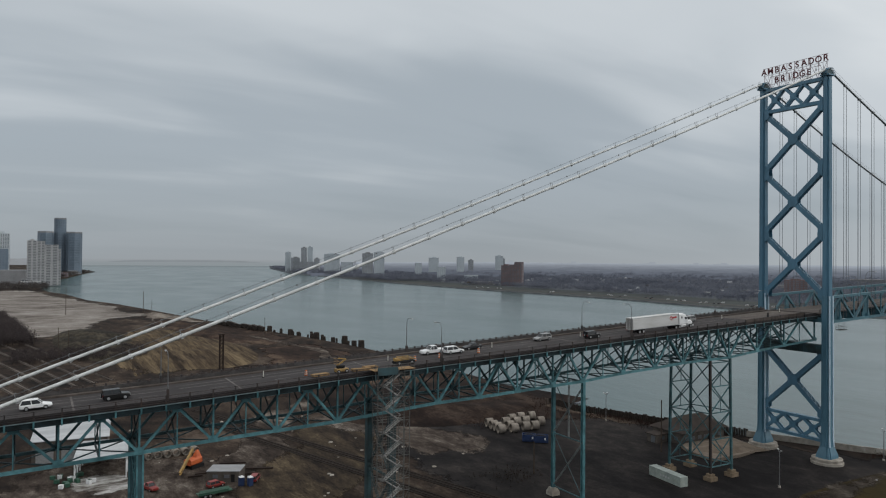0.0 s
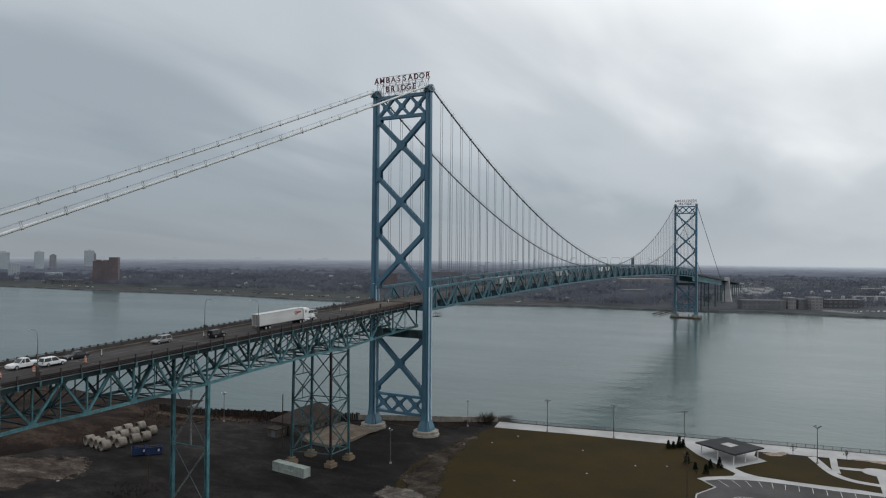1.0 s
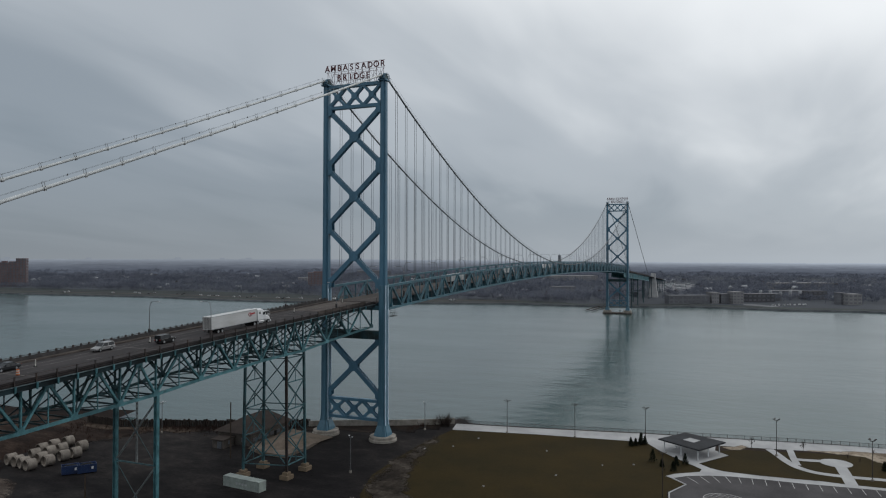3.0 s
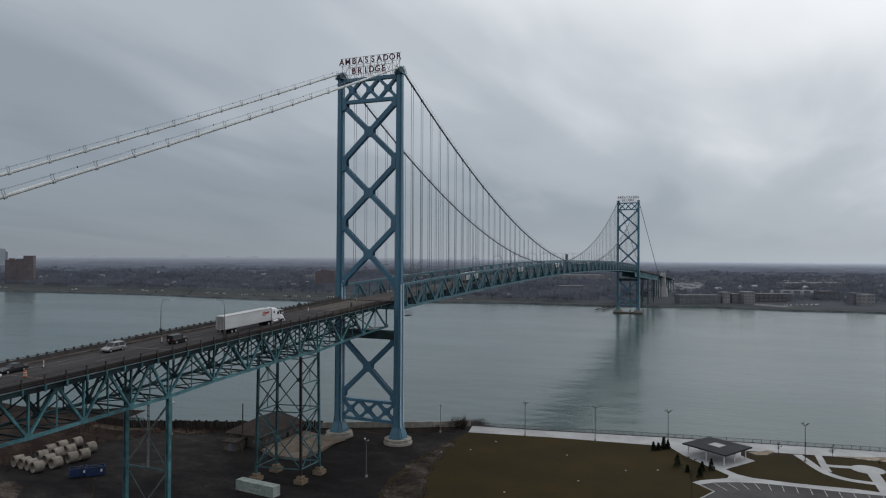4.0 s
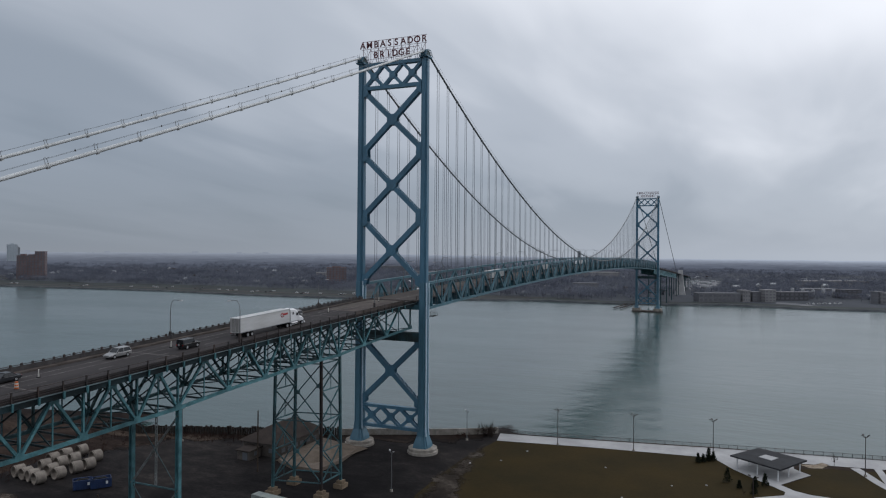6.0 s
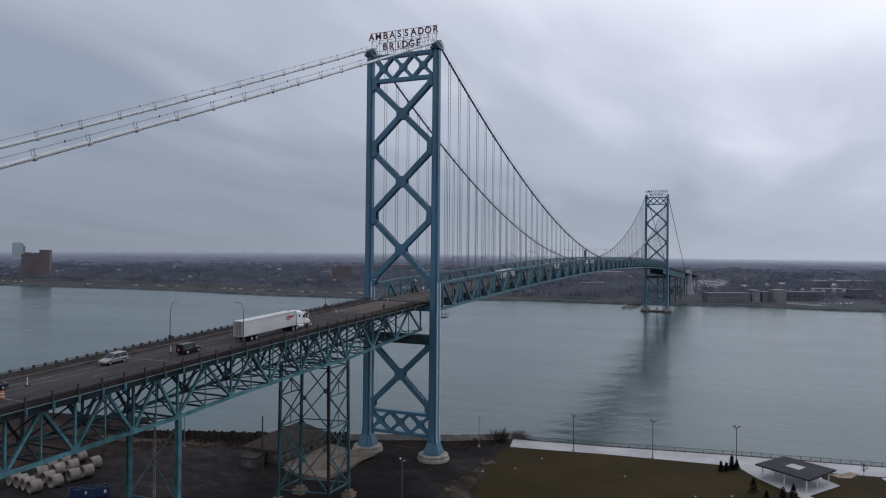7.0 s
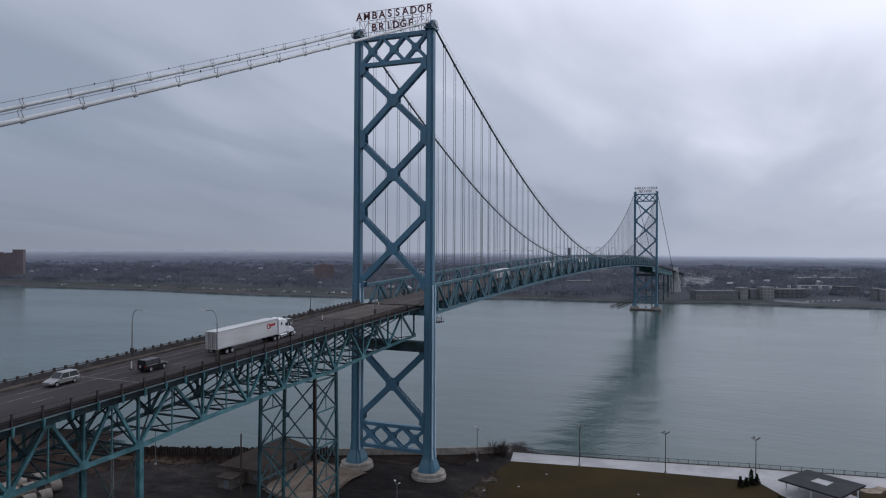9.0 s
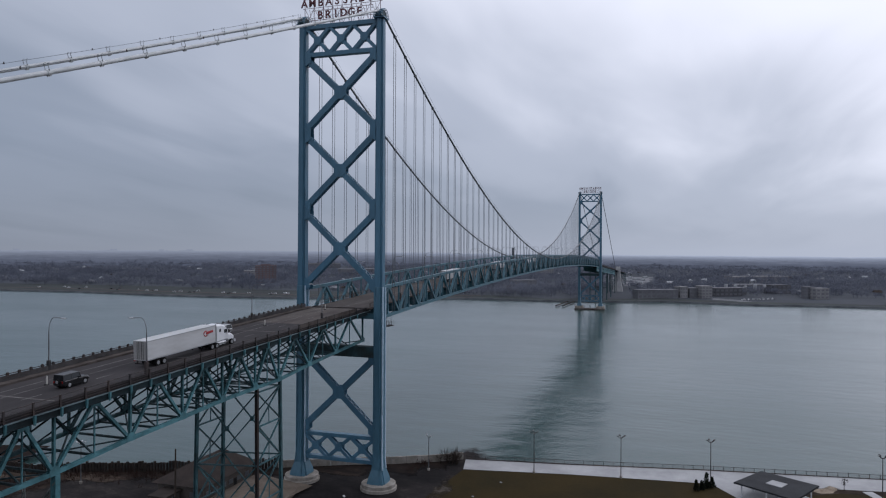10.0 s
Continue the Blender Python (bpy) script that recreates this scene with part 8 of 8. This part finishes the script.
CONT = material("pale_green_container_paint", (0.30, 0.34, 0.31), 0.6, second=(0.20, 0.23, 0.22), scale=0.5, fine=3)
SCRAWL = material("pale_paint_marks", (0.42, 0.44, 0.44), 0.7, scale=2, fine=6, bump=0)
ct = thing("shipping_container", "weathered pale green shipping container on the cinder yard", "container", at=(-54.6, 0.6, G), turn=84)
sub("floor", Geo().box((0, 0, 0.12), (12.2, 2.44, 0.24)), CONT, ct)
sub("roof", Geo().box((0, 0, 2.5), (12.2, 2.44, 0.16)), CONT, ct)
for s in (-1, 1):
    wave = []
    for k in range(44):
        off = s * (1.20 if k % 2 else 1.13)
        wave += [(-6.0 + 0.273 * k, off), (-6.0 + 0.273 * k + 0.2, off)]
    outer = [[(x, y, 0.2), (x, y, 2.45), (x, y - s * 0.05, 2.45), (x, y - s * 0.05, 0.2)] for x, y in wave]
    sub("corrugated_side", Geo().loft(outer), CONT, ct)
    sub("end_wall", Geo().box((s * 6.05, 0, 1.3), (0.08, 2.3, 2.3)), CONT, ct)
    for e in (-1, 1):
        sub("corner_post", Geo().box((s * 6.03, e * 1.16, 1.3), (0.16, 0.16, 2.6)), CONT, ct)
for k in range(4):
    sub("painted_mark", Geo().box((-1.6 + 1.0 * k, 1.24, 1.25), (0.7, 0.02, 0.5 + 0.1 * (k % 2))), SCRAWL, ct)

slab = Geo().prism([(-28.6, 6.2), (-18, 5.6), (-9.3, 6.8), (-4.5, 13), (-1.5, 22.6), (-21.5, 22.8), (-25.5, 21.5), (-28.8, 15)], G - 0.2, G + 0.9)
tagged(part("loading_platform", slab, TAN_SLAB), "raised tan concrete platform beside the derelict building", "platform", kind="structure")
mound("sand_heap", -15.0, 13.8, 11.5, 7.5, 1.7, SAND_HEAP, "low spread heap of tan sand on the platform", -0.1, 6, 30, G + 0.75)
hs = thing("site_building", "derelict brown building with a low hipped roof", "building", at=(-12.5, 29.8, G))
sub("wall", Geo().box((0, 0, 2.0), (20, 12.5, 4.0)), WALL_GREY, hs)
sub("roof", Geo().loft([[(-11.2, -7.2, 3.9), (11.2, -7.2, 3.9), (11.2, 7.2, 3.9), (-11.2, 7.2, 3.9)], [(-3.4, -0.2, 7.8), (6.2, -0.2, 7.8), (6.2, 0.2, 7.8), (-3.4, 0.2, 7.8)]]), ROOF_BROWN, hs)
for x in (-8, -5.2, -2.0, 0.8, 4.2, 7.6):
    sub("window", Geo().box((x, -6.27, 1.8), (1.7, 0.12, 1.1)), GLASS_DARK, hs)
sub("door", Geo().box((2.6, -6.27, 1.05), (1.1, 0.12, 2.1)), CHASSIS, hs)
for y in (-3.5, 1.0, 4):
    sub("window", Geo().box((-10.02, y, 1.7), (0.12, 1.6, 1.2)), GLASS_DARK, hs)
annex = thing("shed", "small grey block shed with dark openings", "shed", at=(-25.6, 31.5, G))
sub("wall", Geo().box((0, 0, 1.3), (5.0, 4.2, 2.6)), WALL_GREY, annex)
sub("roof", Geo().loft([[(-2.9, -2.5, 2.55), (2.9, -2.5, 2.55), (2.9, 2.5, 2.55), (-2.9, 2.5, 2.55)], [(-2.9, -2.5, 2.75), (2.9, -2.5, 2.95), (2.9, 2.5, 2.95), (-2.9, 2.5, 2.75)]]), ROOF_BROWN, annex)
sub("doorway", Geo().box((-2.52, -0.6, 1.1), (0.12, 1.6, 2.1)), GLASS_DARK, annex)
sub("window", Geo().box((0.4, -2.12, 1.5), (1.5, 0.12, 1.1)), GLASS_DARK, annex)

for cx, cy, w, d, h, turn, lab in ((-193.5, 107.5, 19.5, 22.5, 6.5, -6, "long warehouse with a white sheet roof"), (-186.5, 84, 12.5, 21, 5.5, -10, "open-sided shed with a white sheet roof")):
    wh = thing("warehouse", lab, "warehouse", "warehouses", at=(cx, cy, G), turn=turn)
    sub("roof", Geo().loft([[(x, -d / 2 - 0.5, h), (x, 0, h + 1.4), (x, d / 2 + 0.5, h), (x, d / 2 + 0.5, h - 0.2), (x, 0, h + 1.2), (x, -d / 2 - 0.5, h - 0.2)] for x in (-w / 2 - 0.5, w / 2 + 0.5)]), ROOF_WHITE, wh)
    for k in range(int(w / 1.5) + 1):
        sub("roof_seam", Geo().beam((-w / 2 + 1.5 * k, -d / 2 - 0.5, h + 0.04), (-w / 2 + 1.5 * k, 0, h + 1.44), 0.07, 0.07), ROOF_WHITE, wh)
    if d > 22:
        # the dark wall colour also holds the shadow below the white roof
        sub("wall", Geo().box((0, 0, h / 2 - 0.1), (w, d, h - 0.2)), WALL_GREY, wh)
        for k in range(3):
            sub("roller_door", Geo().box((-6.5 + 6.5 * k, -d / 2 - 0.05, 2.1), (4.5, 0.15, 4.2)), RIM, wh)
    else:
        for sx in (-1, 1):
            for k in range(5):
                sub("post", Geo().box((sx * w / 2, -d / 2 + d * k / 4, h / 2), (0.25, 0.25, h)), WHITE_METAL, wh)
        for k in range(4):
            for s in (-1, 1):
                sub("brace", Geo().beam((s * w / 2, -d / 2 + d * k / 4, 0.5), (s * w / 2, -d / 2 + d * (k + 1) / 4, h - 0.3), 0.14, 0.14), WHITE_METAL, wh)

of = thing("site_office", "two grey site cabins side by side", "site cabin", at=(-159, 58.5, G), turn=-28)
for k in range(2):
    sub("cabin", Geo().box((0, -1.6 + 3.1 * k, 1.4), (8.5, 2.9, 2.8)), WALL_GREY, of)
    sub("cabin_roof", Geo().box((0, -1.6 + 3.1 * k, 2.88), (8.8, 3.0, 0.16)), FACADE_GREY, of)
    sub("window", Geo().box((-2 + 3 * k, -3.07, 1.6), (1.4, 0.08, 0.9)), GLASS_DARK, of)
sub("door", Geo().box((2.6, -3.07, 1.1), (0.95, 0.08, 2.0)), CHASSIS, of)


def ground_car(label, paint, kind, x, y, turn):
    t = car(label, paint, kind)
    tagged(t, group="yard vehicles")
    t.matrix_basis = pose(x, y, G + 0.03, 0, 0, turn)


ground_car("red pickup parked in the contractor's yard", PAINT_RED, "pickup", -178.0, 58.7, -70)
ground_car("red pickup by the site cabins", PAINT_RED, "suv", -162.8, 53.2, 20)
ground_car("red van behind the site cabins", PAINT_RED, "van", -152.6, 53.5, 60)
# cars along the shore road across the river, in loose groups
far_rng = random.Random(31)
far_kinds = [car("white car parked along the far shore road", PAINT_WHITE, "suv"), car("dark car parked along the far shore road", PAINT_DARK, "sedan")]
for q in far_kinds:
    tagged(q, group="far parked cars")
for y0, count, reach in ((250, 3, 20), (400, 6, 35), (470, 5, 30), (555, 7, 40), (650, 4, 40), (760, 5, 60), (905, 4, 40), (1060, 6, 50)):
    for k in range(count):
        y = y0 + far_rng.uniform(-reach, reach)
        x = float(shore_x(y)) + far_rng.choice((46, 58, 58, 74))
        copy_thing(far_kinds[0 if far_rng.random() < 0.7 else 1], pose(x, y, 1.12, 0, 0, 95 + far_rng.uniform(-12, 12)))
for k in range(7):
    copy_thing(far_kinds[0], pose(742 + 5 * k, -160 - 6 * k, 1.12, 0, 0, far_rng.uniform(0, 180)))
far_kinds[0].matrix_basis = pose(float(shore_x(600)) + 52, 600, 1.12, 0, 0, 92)
far_kinds[1].matrix_basis = pose(float(shore_x(520)) + 52, 520, 1.12, 0, 0, 92)
toilets = [(-156.8, 51.0), (-154.8, 49.8)]
for x, y in toilets:
    t = thing("portable_toilet", "blue portable toilet with a white roof", "portable toilet", "portable toilets", at=(x, y, G), turn=15)
    sub("cabin", Geo().box((0, 0, 1.1), (1.15, 1.15, 2.2)), PAINT_BLUE, t)
    sub("roof", Geo().loft([[(-0.62, -0.62, 2.2), (0.62, -0.62, 2.2), (0.62, 0.62, 2.2), (-0.62, 0.62, 2.2)], [(-0.4, -0.4, 2.5), (0.4, -0.4, 2.5), (0.4, 0.4, 2.5), (-0.4, 0.4, 2.5)]]), WHITE_METAL, t)
    sub("door", Geo().box((-0.6, 0, 1.1), (0.06, 0.8, 1.9)), PAINT_BLUE, t)
tr = thing("flatbed_trailer", "dark green flatbed trailer with stacked steel", "trailer", at=(-164.6, 46.5, G), turn=8)
sub("bed", Geo().box((0, 0, 0.95), (8.5, 2.4, 0.25)), PAINT_GREEN, tr)
for k in range(5):
    sub("load_beam", Geo().box((0.2 * k - 0.4, -0.9 + 0.45 * k, 1.25), (7.5, 0.3, 0.35)), PAINT_GREEN, tr)
for x in (-2.6, -1.4):
    for y in (-1.05, 1.05):
        wheel(tr, x, y, 0.48, 0.35)
sub("drawbar", Geo().beam((4.2, 0, 0.8), (5.8, 0, 0.55), 0.2, 0.2), CHASSIS, tr)
ex = thing("boom_crane", "orange crawler machine with a long yellow boom laid down", "construction machine", at=(-164.5, 73.5, G), turn=35)
sub("crawler", Geo().box((0, -1.3, 0.5), (4.6, 0.7, 1.0)).box((0, 1.3, 0.5), (4.6, 0.7, 1.0)), CHASSIS, ex)
sub("body", Geo().loft([section(-2.4, 2.8, 1.0, 2.6, 0.3), section(1.8, 2.8, 1.0, 2.9, 0.4)]), PAINT_ORANGE, ex)
sub("cover", Geo().loft([[(0.0, -0.9, 2.6), (2.0, -0.9, 2.6), (2.0, 0.9, 2.6), (0.0, 0.9, 2.6)], [(0.9, -0.2, 4.6), (1.5, -0.2, 4.6), (1.5, 0.2, 4.6), (0.9, 0.2, 4.6)]]), PAINT_ORANGE, ex, "crumpled orange tarpaulin")
sub("boom", Geo().laced((1.6, 1.9, 4.6), (-8.2, -3.0, 0.7), 0.5, 0.9, 1.0, 0.14), PAINT_YELLOW, ex)
rnd = random.Random(8)
for k in range(16):
    x, y = rnd.uniform(-200, -190), rnd.uniform(70, 80)
    g = Geo().box((0, 0, 0.5), (rnd.uniform(0.8, 1.8), rnd.uniform(0.6, 1.4), 1.0), rnd.uniform(0, 3))
    ob = tagged(part("crate", g, WHITE_METAL if k % 3 == 0 else PAINT_GREEN), "stacked crate of bridge fittings in the yard", "crate", "crates")
    ob.location = (x, y, G)
for k in range(7):
    x, y = -168 + 2.6 * k + rnd.uniform(-0.5, 0.5), 66 + rnd.uniform(-10, 14)
    g = Geo().beam((0, 0, 0.25), (rnd.uniform(3, 7), rnd.uniform(-3, 3), 0.25), 0.5, 0.4)
    ob = tagged(part("steel_beam", g, RUST), "rusty steel beam lying in the yard", "steel beam", "steel beams")
    ob.location = (x, y, G)
for k in range(46):
    x, y = rnd.uniform(-178, -90), rnd.uniform(18, 130)
    s = rnd.uniform(0.25, 0.9)
    ob_g = Geo().loft([[(x + a * s * f * rnd.uniform(0.8, 1.2), y + b * s * f * rnd.uniform(0.8, 1.2), G - 0.1 + z * s) for a, b in ((-1, -0.6), (0.2, -0.9), (1, -0.2), (0.7, 0.8), (-0.6, 0.7))] for f, z in ((1, 0), (0.8, 0.35), (0.35, 0.5))])
    tagged(part("rubble", ob_g, CONCRETE), "lump of pale rubble on the dirt", "rubble", "rubble lumps")
for x, y in ((-4, -27), (2, -34), (-30, -55), (8, -62), (0, -80), (14, -38), (-14, -70), (4, -88)):
    tagged(part("litter", Geo().box((x, y, G + 0.12), (0.5, 0.35, 0.14), x), PAVING), "pale scrap lying on the lawn", "litter", "litter")
